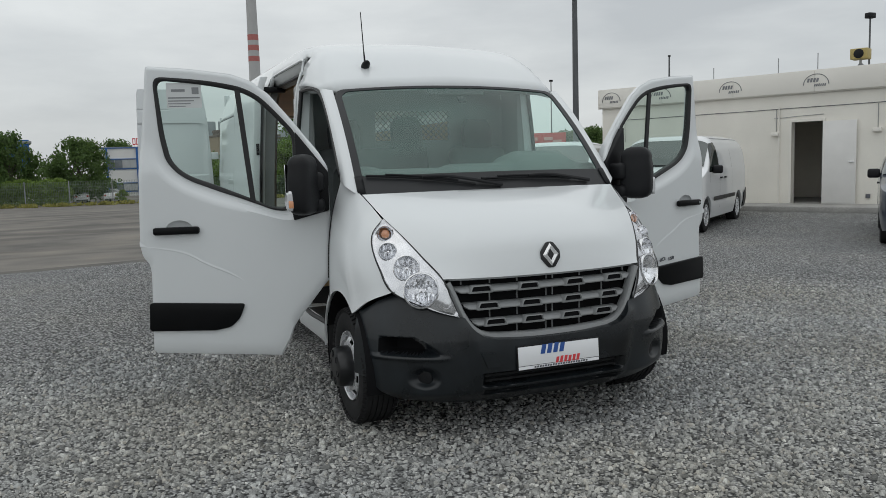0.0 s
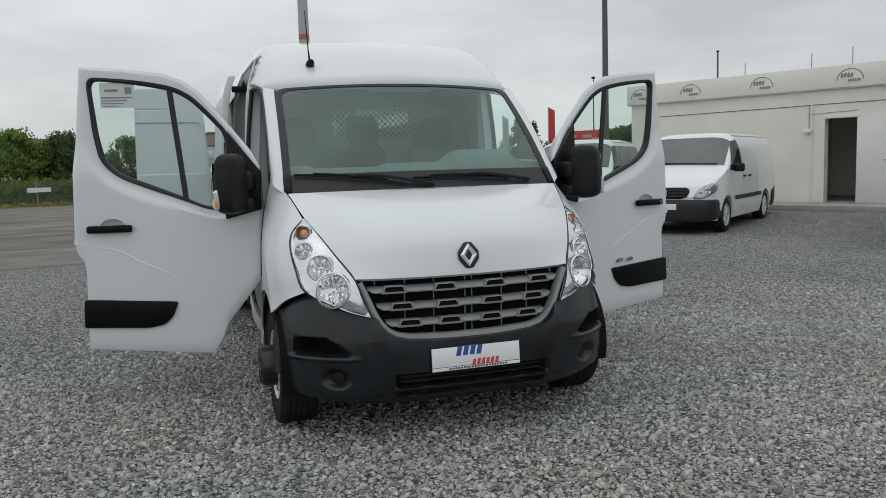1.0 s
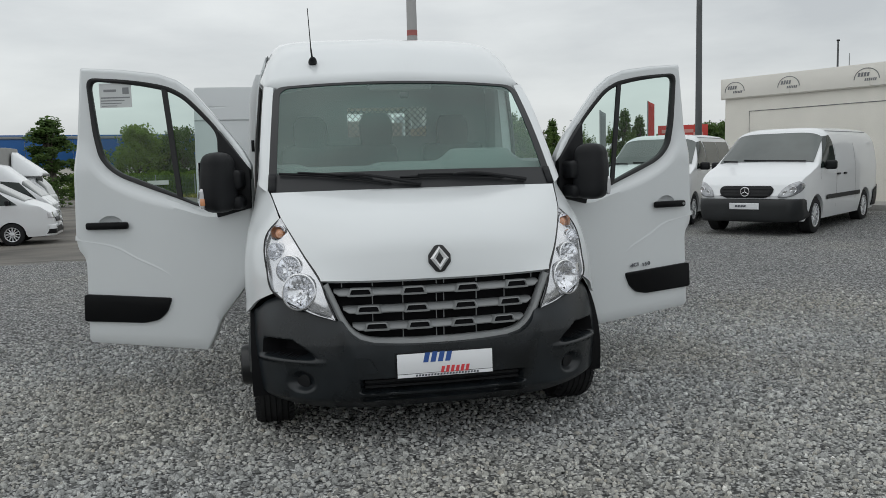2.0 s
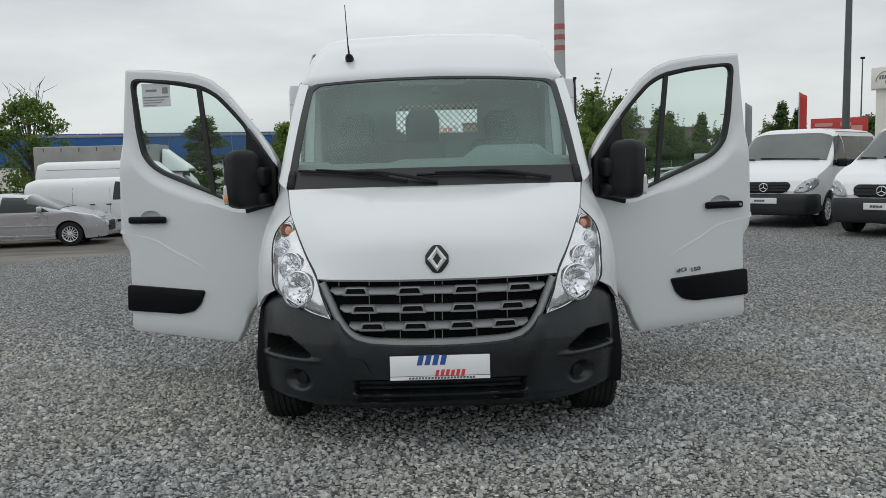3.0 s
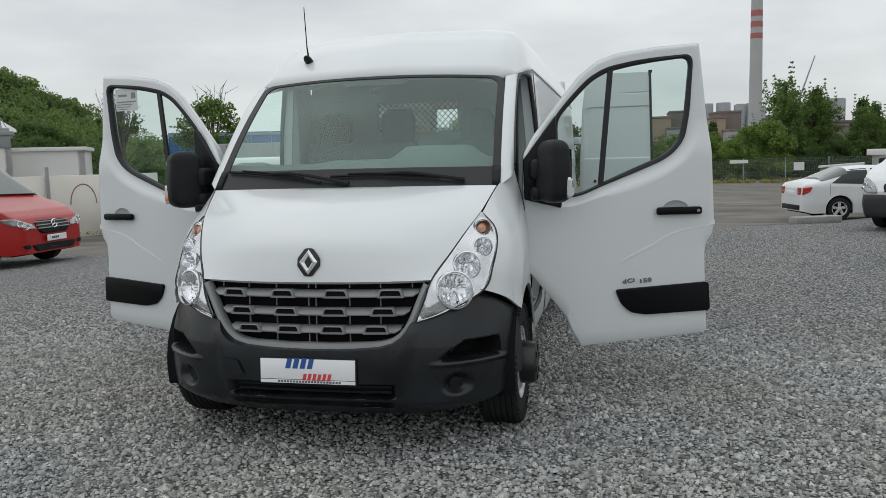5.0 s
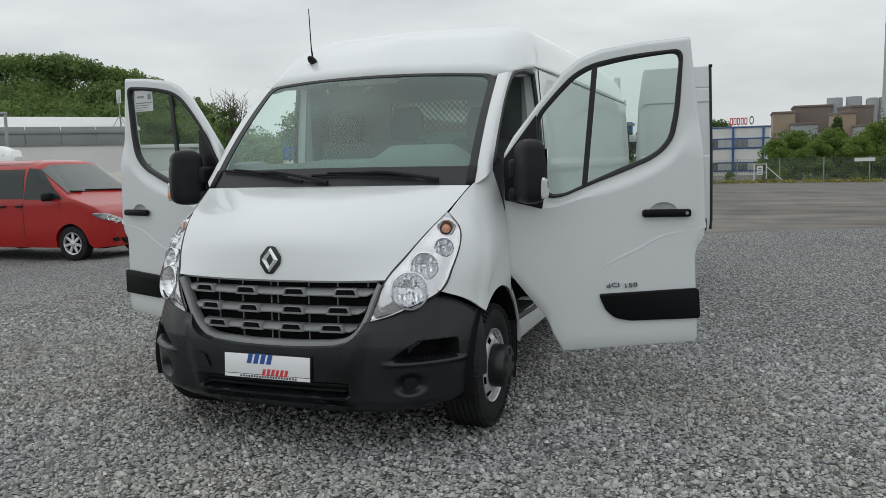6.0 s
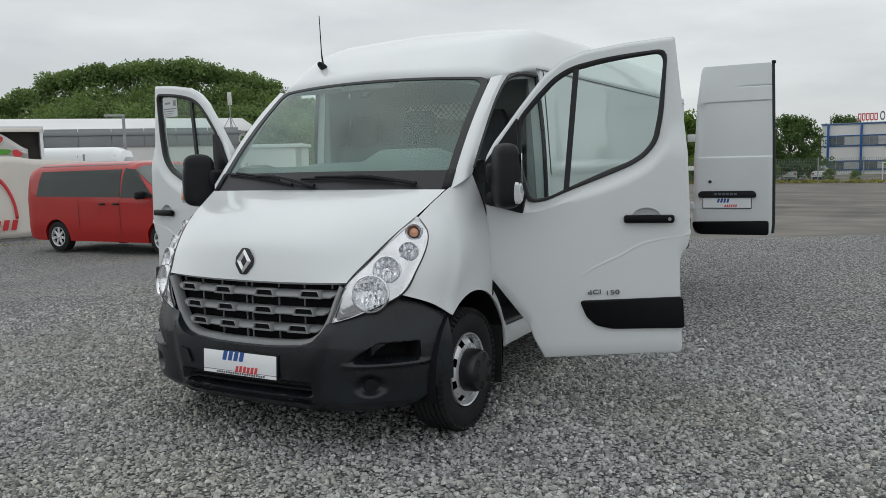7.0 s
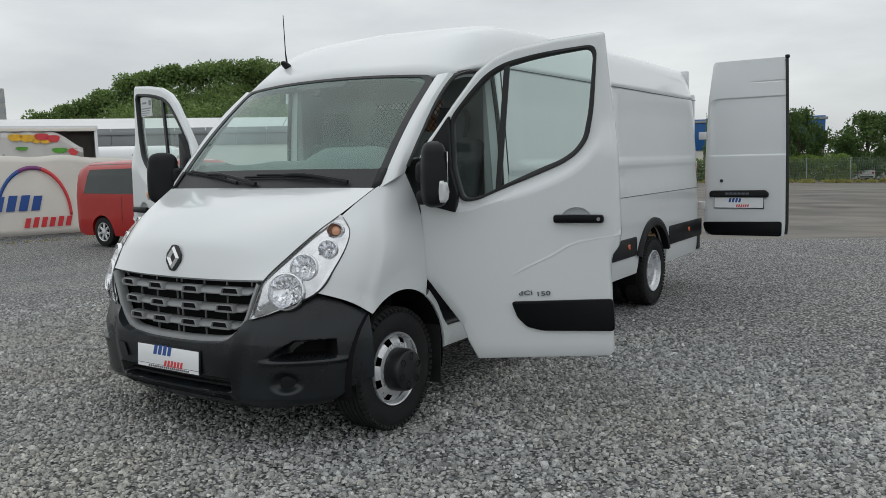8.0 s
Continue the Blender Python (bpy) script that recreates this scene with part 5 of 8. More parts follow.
# ---- ground: one sheet, gravel yard falling gently to the old asphalt behind it ----
def gravel_edge(x):
    return lerp_table(x, ((-30, 9.6), (-12, 10.2), (-4, 10.6), (-1.9, 11.1), (1.5, 12.6), (2.1, 13.0), (6, 14.6), (10, 18.0), (14, 24.0), (30, 40.0)))


B0, BE, BN = V(13.05, 14.0, 0), V(0.43, -0.903, 0), V(-0.903, -0.43, 0)


def ground_z(x, y):
    over = y - gravel_edge(x)
    h = -0.40 * smooth01((over + 0.6) / 5.5)
    h = min(h, -0.22 * smooth01((-5.0 - x) / 5.5))
    wall = (V(x, y, 0) - B0).dot(BN)
    # the ground falls away to the far road
    h -= 1.4 * smooth01((y - 36.0) / 56.0) * smooth01((x + 48.0) / 10.0)
    if over < 3:
        h += 0.12 * smooth01((3.0 - abs(wall - 0.8)) / 2.4) * (x > 8) * (1 - smooth01((over - 0.5) / 2.5))
    return h


def mix_ground():
    """Grey chippings in the yard, patched asphalt beyond a frayed edge."""
    m = bpy.data.materials.new("yard_ground")
    m.use_nodes = True
    m.diffuse_color = (0.2, 0.2, 0.2, 1)
    t = m.node_tree
    L = t.links.new
    b = t.nodes["Principled BSDF"]
    co = t.nodes.new("ShaderNodeTexCoord")
    at = t.nodes.new("ShaderNodeAttribute")
    at.attribute_name = "asphalt"

    def noise_node(scale, detail=5.0, rough=0.55):
        n = t.nodes.new("ShaderNodeTexNoise")
        n.inputs["Scale"].default_value, n.inputs["Detail"].default_value, n.inputs["Roughness"].default_value = scale, detail, rough
        L(co.outputs["Object"], n.inputs["Vector"])
        return n

    def ramp(source, *stops):
        r = t.nodes.new("ShaderNodeValToRGB")
        r.color_ramp.elements[0].position, r.color_ramp.elements[0].color = stops[0][0], (*stops[0][1], 1)
        r.color_ramp.elements[1].position, r.color_ramp.elements[1].color = stops[-1][0], (*stops[-1][1], 1)
        for p, c in stops[1:-1]:
            r.color_ramp.elements.new(p).color = (*c, 1)
        L(source, r.inputs[0])
        return r.outputs[0]

    def mix(f, a, c, mode="MIX"):
        x = t.nodes.new("ShaderNodeMixRGB")
        x.blend_type = mode
        for k, v in ((0, f), (1, a), (2, c)):
            if isinstance(v, (int, float)):
                x.inputs[k].default_value = v
            elif isinstance(v, tuple):
                x.inputs[k].default_value = (*v, 1)
            else:
                L(v, x.inputs[k])
        return x.outputs[0]

    stones = t.nodes.new("ShaderNodeTexVoronoi")
    stones.inputs["Scale"].default_value = 50.0
    L(co.outputs["Object"], stones.inputs["Vector"])
    stone_grey = ramp(stones.outputs["Color"], (0.1, (0.17, 0.173, 0.175)), (0.5, (0.40, 0.405, 0.404)), (0.95, (0.68, 0.683, 0.673)))
    # shade between the stones is painted into the colour, darkest far from each centre
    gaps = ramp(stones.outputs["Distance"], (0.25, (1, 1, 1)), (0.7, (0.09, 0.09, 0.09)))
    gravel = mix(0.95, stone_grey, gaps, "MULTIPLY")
    patches = ramp(noise_node(0.45).outputs[0], (0.3, (0.86, 0.87, 0.88)), (0.5, (1, 1, 1)), (0.72, (1.12, 1.1, 1.04)))
    gravel = mix(1.0, gravel, patches, "MULTIPLY")
    clumps = ramp(noise_node(13.0, 5.0, 0.75).outputs[0], (0.3, (0.62, 0.62, 0.63)), (0.5, (0.97, 0.97, 0.97)), (0.7, (1.32, 1.31, 1.28)))
    gravel = mix(1.0, gravel, clumps, "MULTIPLY")
    tracks = t.nodes.new("ShaderNodeMapping")
    tracks.inputs["Scale"].default_value = (0.17, 0.5, 1)
    tracks.inputs["Rotation"].default_value = (0, 0, radians(-6))
    L(co.outputs["Object"], tracks.inputs["Vector"])
    streak = noise_node(1.0, 3.0, 0.45)
    streak.inputs["Distortion"].default_value = 1.1
    L(tracks.outputs[0], streak.inputs["Vector"])
    asphalt = ramp(streak.outputs[0], (0.34, (0.108, 0.1, 0.09)), (0.5, (0.156, 0.145, 0.13)), (0.68, (0.202, 0.187, 0.166)))
    asphalt = mix(0.5, asphalt, ramp(noise_node(60.0, 3.0).outputs[0], (0.3, (0.7, 0.7, 0.7)), (0.7, (1.25, 1.25, 1.25))), "MULTIPLY")
    blot = ramp(noise_node(0.6, 4.0, 0.5).outputs[0], (0.34, (0.72, 0.73, 0.75)), (0.52, (1, 1, 1)), (0.68, (1.12, 1.1, 1.06)))
    asphalt = mix(1.0, asphalt, blot, "MULTIPLY")
    edge = noise_node(1.6, 6.0, 0.62)
    blend = t.nodes.new("ShaderNodeMath")
    blend.operation = "ADD"
    L(at.outputs["Fac"], blend.inputs[0])
    wob = t.nodes.new("ShaderNodeMath")
    wob.operation = "MULTIPLY_ADD"
    wob.inputs[1].default_value, wob.inputs[2].default_value = 0.9, -0.45
    L(edge.outputs[0], wob.inputs[0])
    L(wob.outputs[0], blend.inputs[1])
    mask = ramp(blend.outputs[0], (0.42, (0, 0, 0)), (0.58, (1, 1, 1)))
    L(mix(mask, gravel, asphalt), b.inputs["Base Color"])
    b.inputs["Roughness"].default_value = 0.88
    b.inputs["Specular IOR Level"].default_value = 0.3
    bp = t.nodes.new("ShaderNodeBump")
    bp.inputs["Strength"].default_value, bp.inputs["Distance"].default_value = 0.8, 0.012
    hgt = mix(mask, gaps, (0.5, 0.5, 0.5))
    L(hgt, bp.inputs["Height"])
    L(bp.outputs[0], b.inputs["Normal"])
    return m


def make_ground():
    def steps(lo, hi, fine):
        out, v, d = [], lo, fine
        while v < hi:
            out.append(v)
            v += fine
        return out + [hi]
    xs = [-2500, -800, -300, -120, -60, -40, -30] + steps(-24, 24, 0.6) + [30, 40, 60, 120, 300, 800, 2500]
    ys = [-2500, -800, -300, -120, -60, -30, -18] + steps(-12, 30, 0.6) + [34, 38, 43, 48, 53, 58, 63, 68, 73, 78, 83, 88, 93, 100, 120, 300, 800, 2500]
    bm = bmesh.new()
    lay = bm.verts.layers.float.new("asphalt")
    vs = []
    for y in ys:
        row = []
        for x in xs:
            v = bm.verts.new((x, y, ground_z(x, y)))
            v[lay] = min(1.0, max(0.0, 0.5 + (y - gravel_edge(x)) / 2.2)) if y > 0 else 0.0
            row.append(v)
        vs.append(row)
    for a, b in zip(vs, vs[1:]):
        for i in range(len(a) - 1):
            bm.faces.new([a[i], a[i + 1], b[i + 1], b[i]])
    return bm


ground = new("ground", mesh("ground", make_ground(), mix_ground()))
tagged(ground, "grey gravel yard meeting patched old asphalt", "ground", kind="structure")


# loose chippings: small angular stones lying close over the yard round the van's nose, thinning out to all sides
def make_chippings():
    rng = np.random.default_rng(7)
    n = 440000
    pts = np.stack([rng.uniform(-7.5, 8.5, n), rng.uniform(-4.6, 5.2, n)], 1)
    far = np.hypot((pts[:, 0] - 0.6) / 1.75, pts[:, 1] - 0.3)
    per = 0.62 * np.clip((4.3 - far) / 1.7, 0, 1)
    under = (np.abs(pts[:, 0]) < 0.8) & (pts[:, 1] > 1.1)
    pts = pts[(rng.uniform(0, 1, n) < per) & ~under]
    n = len(pts)
    size = np.exp(rng.normal(math.log(0.0079), 0.3, n)).clip(0.005, 0.02)
    ring = [(math.cos(1.257 * k), math.sin(1.257 * k), -0.25) for k in range(5)]
    cap = [(0.7 * math.cos(1.571 * k + 0.5), 0.7 * math.sin(1.571 * k + 0.5), 0.6) for k in range(4)]
    base = np.array(ring + cap)
    tri = np.array([(0, 1, 5), (1, 6, 5), (1, 2, 6), (2, 7, 6), (2, 3, 7), (3, 8, 7), (3, 4, 8), (4, 0, 8), (0, 5, 8), (5, 6, 7), (5, 7, 8)])
    jit = 1 + rng.uniform(-0.38, 0.38, (n, 9, 3))
    loc = base[None] * jit * size[:, None, None]
    loc[:, :, 0] *= rng.uniform(1.0, 2.0, n)[:, None]
    loc[:, :, 2] *= rng.uniform(1.0, 1.6, n)[:, None]
    ang = rng.uniform(0, 2 * math.pi, n)
    tilt = rng.normal(0, 0.26, n)
    c, s, ct, st = np.cos(ang)[:, None], np.sin(ang)[:, None], np.cos(tilt)[:, None], np.sin(tilt)[:, None]
    x1, z1 = loc[:, :, 0] * ct - loc[:, :, 2] * st, loc[:, :, 0] * st + loc[:, :, 2] * ct
    X, Y = x1 * c - loc[:, :, 1] * s, x1 * s + loc[:, :, 1] * c
    gz = np.where(pts[:, 0] < -4.8, [ground_z(a, b) if a < -4.8 else 0.0 for a, b in pts], 0.0) + rng.uniform(-0.001, 0.005, n)
    co = np.stack([X + pts[:, :1], Y + pts[:, 1:], z1 + gz[:, None] + 0.001], 2).reshape(-1, 3)
    faces = (tri[None] + (np.arange(n) * 9)[:, None, None]).reshape(-1, 3)
    me = bpy.data.meshes.new("gravel")
    me.vertices.add(len(co))
    me.vertices.foreach_set("co", co.astype(np.float32).ravel())
    me.loops.add(faces.size)
    me.loops.foreach_set("vertex_index", faces.astype(np.int32).ravel())
    me.polygons.add(len(faces))
    me.polygons.foreach_set("loop_start", np.arange(0, faces.size, 3, dtype=np.int32))
    me.update(calc_edges=True)
    return me


def chipping_material():
    """Crushed stone: every chip its own grey, a few pale or brown, with broad dusty and damp patches."""
    m = material("grey_chipping", (1.0, 1.0, 1.0), 0.75, var=0.14, scale=0.7, fine=0.3, bscale=170, bump=0.5, spec=0.3)
    t = m.node_tree
    scale_node = [n for n in t.nodes if n.bl_idname == "ShaderNodeVectorMath"][0]
    geo = t.nodes.new("ShaderNodeNewGeometry")
    r = t.nodes.new("ShaderNodeValToRGB")
    stops = ((0.0, (0.13, 0.134, 0.133)), (0.22, (0.24, 0.246, 0.244)), (0.5, (0.345, 0.353, 0.35)), (0.8, (0.44, 0.449, 0.444)), (0.9, (0.36, 0.347, 0.318)), (0.97, (0.48, 0.487, 0.481)), (1.0, (0.64, 0.645, 0.635)))
    r.color_ramp.elements[0].color, r.color_ramp.elements[1].color = (*stops[0][1], 1), (*stops[-1][1], 1)
    for p, c in stops[1:-1]:
        r.color_ramp.elements.new(p).color = (*c, 1)
    t.links.new(geo.outputs["Random Per Island"], r.inputs[0])
    co, n = t.nodes.new("ShaderNodeTexCoord"), t.nodes.new("ShaderNodeTexNoise")
    n.inputs["Scale"].default_value, n.inputs["Detail"].default_value = 0.5, 4.0
    t.links.new(co.outputs["Object"], n.inputs["Vector"])
    tint = t.nodes.new("ShaderNodeValToRGB")
    tint.color_ramp.elements[0].position, tint.color_ramp.elements[0].color = 0.4, (1, 1, 1, 1)
    tint.color_ramp.elements[1].position, tint.color_ramp.elements[1].color = 0.72, (1.0, 0.955, 0.87, 1)
    t.links.new(n.outputs[0], tint.inputs[0])
    mix = t.nodes.new("ShaderNodeMixRGB")
    mix.blend_type = "MULTIPLY"
    mix.inputs[0].default_value = 1.0
    t.links.new(r.outputs[0], mix.inputs[1])
    t.links.new(tint.outputs[0], mix.inputs[2])
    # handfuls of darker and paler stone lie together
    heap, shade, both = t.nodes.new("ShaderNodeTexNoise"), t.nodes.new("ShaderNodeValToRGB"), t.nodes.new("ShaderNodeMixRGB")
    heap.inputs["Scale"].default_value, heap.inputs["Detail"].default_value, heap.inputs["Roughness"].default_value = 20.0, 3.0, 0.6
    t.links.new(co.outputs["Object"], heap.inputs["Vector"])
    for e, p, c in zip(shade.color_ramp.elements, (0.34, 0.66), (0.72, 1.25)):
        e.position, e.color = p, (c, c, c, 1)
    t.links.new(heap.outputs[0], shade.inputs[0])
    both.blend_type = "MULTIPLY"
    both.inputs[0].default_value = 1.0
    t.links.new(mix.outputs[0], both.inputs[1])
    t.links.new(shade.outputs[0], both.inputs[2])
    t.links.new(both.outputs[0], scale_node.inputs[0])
    return m


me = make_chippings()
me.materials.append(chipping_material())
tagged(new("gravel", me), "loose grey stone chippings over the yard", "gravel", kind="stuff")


# ---- other vehicles: a lofted body with glass, lamps, wheels ----
def car_wheel(r, w, rim_r, spokes, parent, at):
    ty = part("wheel", lathe([(-w / 2 * 0.8, rim_r), (-w / 2, rim_r + 0.02), (-w / 2, r - 0.03), (-w * 0.42, r - 0.005), (w * 0.42, r - 0.005), (w / 2, r - 0.03), (w / 2, rim_r + 0.02), (w / 2 * 0.8, rim_r)], 36, "Y"), RUBBER, parent, "", at)
    bm = lathe([(w * 0.3, rim_r), (w * 0.48, rim_r + 0.004), (w * 0.46, rim_r - 0.014), (w * 0.25, rim_r - 0.02)], 36, "Y")
    for k in range(spokes):
        a = 2 * math.pi * k / spokes
        m = Matrix.Rotation(a, 4, "Y") @ Matrix.Translation((0, w * 0.36, rim_r * 0.52))
        block((rim_r * 1.9 / spokes, 0.03, rim_r * 0.88), m=m, bevel=0.008, bm=bm, seg=1)
    lathe([(w * 0.34, 0.06), (w * 0.44, 0.055), (w * 0.46, 0.03), (w * 0.46, 0.001)], 20, "Y", bm)
    part("rim", bm, STEEL, ty, "silver rim")
    part("brake_disc", lathe([(w * 0.05, rim_r), (w * 0.1, rim_r * 0.9), (w * 0.1, 0.001)], 24, "Y"), DARK, ty)
    return ty


class Shape:
    """A vehicle body: x forward from the tail (0) to the nose (length), y to its left."""

    def __init__(self, length, width, belt, top, p=5.0, lean=0.16, nose=0.8, tail=0.9, nose_len=0.7, tail_len=0.25):
        self.L, self.W, self.belt, self.top, self.p, self.lean = length, width / 2, belt, top, p, lean
        self.nose, self.tail, self.nl, self.tl = nose, tail, nose_len, tail_len

    def w(self, x):
        a, b = (self.L - x) / self.nl, x / self.tl
        k = 1.0
        if a < 1:
            k *= self.nose + (1 - self.nose) * math.sqrt(max(0, 1 - (1 - a) ** 2.2))
        if b < 1:
            k *= self.tail + (1 - self.tail) * math.sqrt(max(0, 1 - (1 - b) ** 2))
        return self.W * k

    def zt(self, x):
        return lerp_table(x, self.top)

    def zb(self, x):
        return min(self.belt, self.zt(x) - 0.03)

    def y(self, x, z):
        """Half width at a height."""
        zb, zt, w = self.zb(x), self.zt(x), self.w(x)
        if z <= zb:
            return w * (1 - 0.05 * smooth01((0.5 - z) / 0.3))
        f = min(1, (z - zb) / (zt - zb))
        return w * (1 - self.lean * (z - zb)) * (1 - f ** self.p) ** (1 / self.p)

    def over(self, x, a):
        """A point on the upper body, a: 0 at the left belt, 1 at the right belt."""
        zb, zt, w = self.zb(x), self.zt(x), self.w(x)
        c, s = math.cos(math.pi * a), math.sin(math.pi * a)
        z = zb + (zt - zb) * abs(s) ** (2 / self.p)
        return V(x, w * (1 - self.lean * (z - zb)) * math.copysign(abs(c) ** (2 / self.p), c), z)

    def nose_x(self, y):
        lo, hi = self.L - self.nl, self.L
        for _ in range(30):
            m = (lo + hi) / 2
            lo, hi = (m, hi) if self.w(m) > abs(y) else (lo, m)
        return lo

    def body(self, arches, r, sill=0.24):
        xs = sorted({round(v, 4) for v in [self.L * k / 50 for k in range(51)] + [k[0] for k in self.top if 0 <= k[0] <= self.L] + [self.L - 0.02, self.L - 0.06, 0.02, 0.06] + [a + r * math.cos(math.pi * k / 14) for a in arches for k in range(15)]})
        rows = []
        for x in xs:
            low = sill + 0.06 * smooth01((0.3 - x) / 0.3) + 0.03 * smooth01((x - self.L + 0.4) / 0.4)
            for a in arches:
                d = (x - a) / r
                if abs(d) < 1:
                    low = max(low, 0.33 + r * math.sqrt(1 - d * d) * 0.98)
            zb = self.zb(x)
            low = min(low, zb - 0.02)
            side = [V(x, self.y(x, z), z) for z in [low + (zb - low) * k / 7 for k in range(7)]]
            upper = [self.over(x, 0.5 - 0.5 * math.cos(math.pi * k / 34)) for k in range(35)]
            rows.append([V(x, side[0].y - 0.12, low), *side, *upper, *[V(p.x, -p.y, p.z) for p in side[::-1]], V(x, -side[0].y + 0.12, low)])
        bm = grid(rows)
        for r_ in (rows[0], rows[-1]):
            bm.faces.new([bm.verts.new(q) for q in r_])
        bmesh.ops.recalc_face_normals(bm, faces=bm.faces[:])
        return bm

    def side_pane(self, pts, s, out=0.006, n=12):
        """A window on the flank: four corners in x, z."""
        (ax, az), (bx, bz), (cx, cz), (dx, dz) = pts
        rows = []
        for j in range(7):
            v = j / 6
            row = []
            for i in range(n + 1):
                u = i / n
                x = (ax + (bx - ax) * u) * (1 - v) + (dx + (cx - dx) * u) * v
                z = (az + (bz - az) * u) * (1 - v) + (dz + (cz - dz) * u) * v
                row.append(V(x, (self.y(x, z) + out) * s, z))
            rows.append(row)
        return grid(rows, flip=s > 0)

    def screen_pane(self, x0, x1, a0=0.12, out=0.013):
        rows = []
        for j in range(11):
            x = x0 + (x1 - x0) * j / 10
            d = self.zt(x + 0.02) - self.zt(x - 0.02)
            nrm = V(-d, 0, 0.04).normalized()
            rows.append([self.over(x, a0 + (1 - 2 * a0) * k / 36) + nrm * out for k in range(37)])
        return grid(rows)

    def front_x(self, y, z):
        """How far forward the skin reaches at a place on the nose."""
        lo, hi = self.L * 0.6, self.L
        for _ in range(26):
            m = (lo + hi) / 2
            lo, hi = (m, hi) if self.zt(m) >= z and self.y(m, z) >= abs(y) else (lo, m)
        return lo

    def front_pane(self, y0, y1, z0, z1, out=0.008, bulge=0.0):
        n = 16
        rows = []
        for j in range(9):
            z = z0 + (z1 - z0) * j / 8
            rows.append([V(self.front_x(y0 + (y1 - y0) * i / n, z) + out + bulge * math.sin(math.pi * j / 8), y0 + (y1 - y0) * i / n, z) for i in range(n + 1)])
        return grid(rows)


def nose_sheet(shape, rows, out, bulge):
    """A bumper skin over the whole nose: rows of height and half width."""
    z0, z1 = rows[0][0], rows[-1][0]
    return grid([[V(shape.front_x(w * j / 24, z) + out + bulge * (1 - abs(2 * (z - z0) / (z1 - z0) - 1) ** 4), w * j / 24, z) for j in range(-24, 25)] for z, w in rows])


def nose_patch(shape, outline, out=0.012, bulge=0.0):
    """A panel of any outline laid on a vehicle's nose: corners in y, z."""
    pts = rounded_poly(outline, 0.05, 5)
    cy, cz = sum(p[0] for p in pts) / len(pts), sum(p[1] for p in pts) / len(pts)
    rows = []
    for f in (1.0, 0.85, 0.65, 0.45, 0.25, 0.02):
        ring = []
        for y, z in pts:
            a, b = cy + (y - cy) * f, cz + (z - cz) * f
            ring.append(V(shape.front_x(a, b) + out + bulge * (1 - f * f), a, b))
        rows.append(ring)
    return grid(rows, closed=True)


CARGLASS = material("dark_car_glass", (0.022, 0.03, 0.028), 0.07, var=0.1, spec=0.4)
SCREEN = material("car_windscreen_glass", (0.075, 0.088, 0.085), 0.06, var=0.15, scale=2, spec=0.6, coat=0.3)
RED = material("red_car_paint", (0.37, 0.011, 0.009), 0.3, var=0.04, scale=1.2, coat=0.5, spec=0.35)
SILVER = material("silver_car_paint", (0.5, 0.51, 0.53), 0.26, 0.4, var=0.03, coat=0.7)
DARKBLUE = material("dark_blue_car_paint", (0.03, 0.04, 0.06), 0.3, 0.2, var=0.05, coat=0.8)


def make_vehicle(name, label, category, shape, paint, m, wheels, r, panes, screens, front, spokes=10, sill=0.24, mirrors=None, rear=None, handles=(), strip=None, group=""):
    """Wheels: x of the axles. panes: flank windows. front: the nose's parts as (name, y0, y1, z0, z1, material, out, both sides)."""
    v = thing(name, label, category, m, group)
    part("body", shape.body(wheels, r + 0.045, sill), paint, v, "", smooth=35)
    part("underside", block((shape.L * 0.92, shape.W * 1.75, 0.2), (shape.L / 2, 0, sill + 0.09), 0.02), DARK, v)
    for x in wheels:
        part("wheel_well", block((2 * r + 0.06, shape.W * 1.8, 0.4), (x, 0, 0.46), 0.02), DARK, v)
        for s in (-1, 1):
            car_wheel(r, 0.21, r * 0.63, spokes, v, Matrix.Translation((x, s * (shape.W - 0.125), r)) @ (Matrix() if s > 0 else Matrix.Rotation(math.pi, 4, "Z")))
    for pts in panes:
        for s in (-1, 1):
            part("side_window", shape.side_pane(pts, s), CARGLASS, v, "dark side window")
    for kind, x0, x1, a0 in screens:
        part(kind, shape.screen_pane(x0, x1, a0), SCREEN, v)
    for pname, y0, y1, z0, z1, mat, out, both in front:
        for s in ((1, -1) if both else (1,)):
            part(pname, shape.front_pane(min(y0 * s, y1 * s), max(y0 * s, y1 * s), z0, z1, out, 0.025 if pname == "bumper" else 0.0), mat, v, thick=0.012)
    if mirrors:
        for s in (-1, 1):
            x, z = mirrors
            part("door_mirror", block((0.11, 0.2, 0.16), (x, s * (shape.y(x, z) + 0.11), z), 0.04, seg=3), BLACK if paint is not SILVER else paint, v)
    for x, z in handles:
        for s in (-1, 1):
            part("door_handle", block((0.16, 0.03, 0.035), (x, s * (shape.y(x, z) + 0.014), z), 0.01), BLACK if paint is not SILVER else paint, v)
    if strip:
        for x0, x1, z in strip:
            for s in (-1, 1):
                part("side_strip", shape.side_pane(((x0, z - 0.04), (x1, z - 0.04), (x1, z + 0.04), (x0, z + 0.04)), s, 0.014), BLACK, v)
    if rear:
        for pname, y0, y1, z0, z1, mat in rear:
            part(pname, block((0.03, abs(y1 - y0), z1 - z0), (0.005, (y0 + y1) / 2, (z0 + z1) / 2), 0.008), mat, v)
    return v


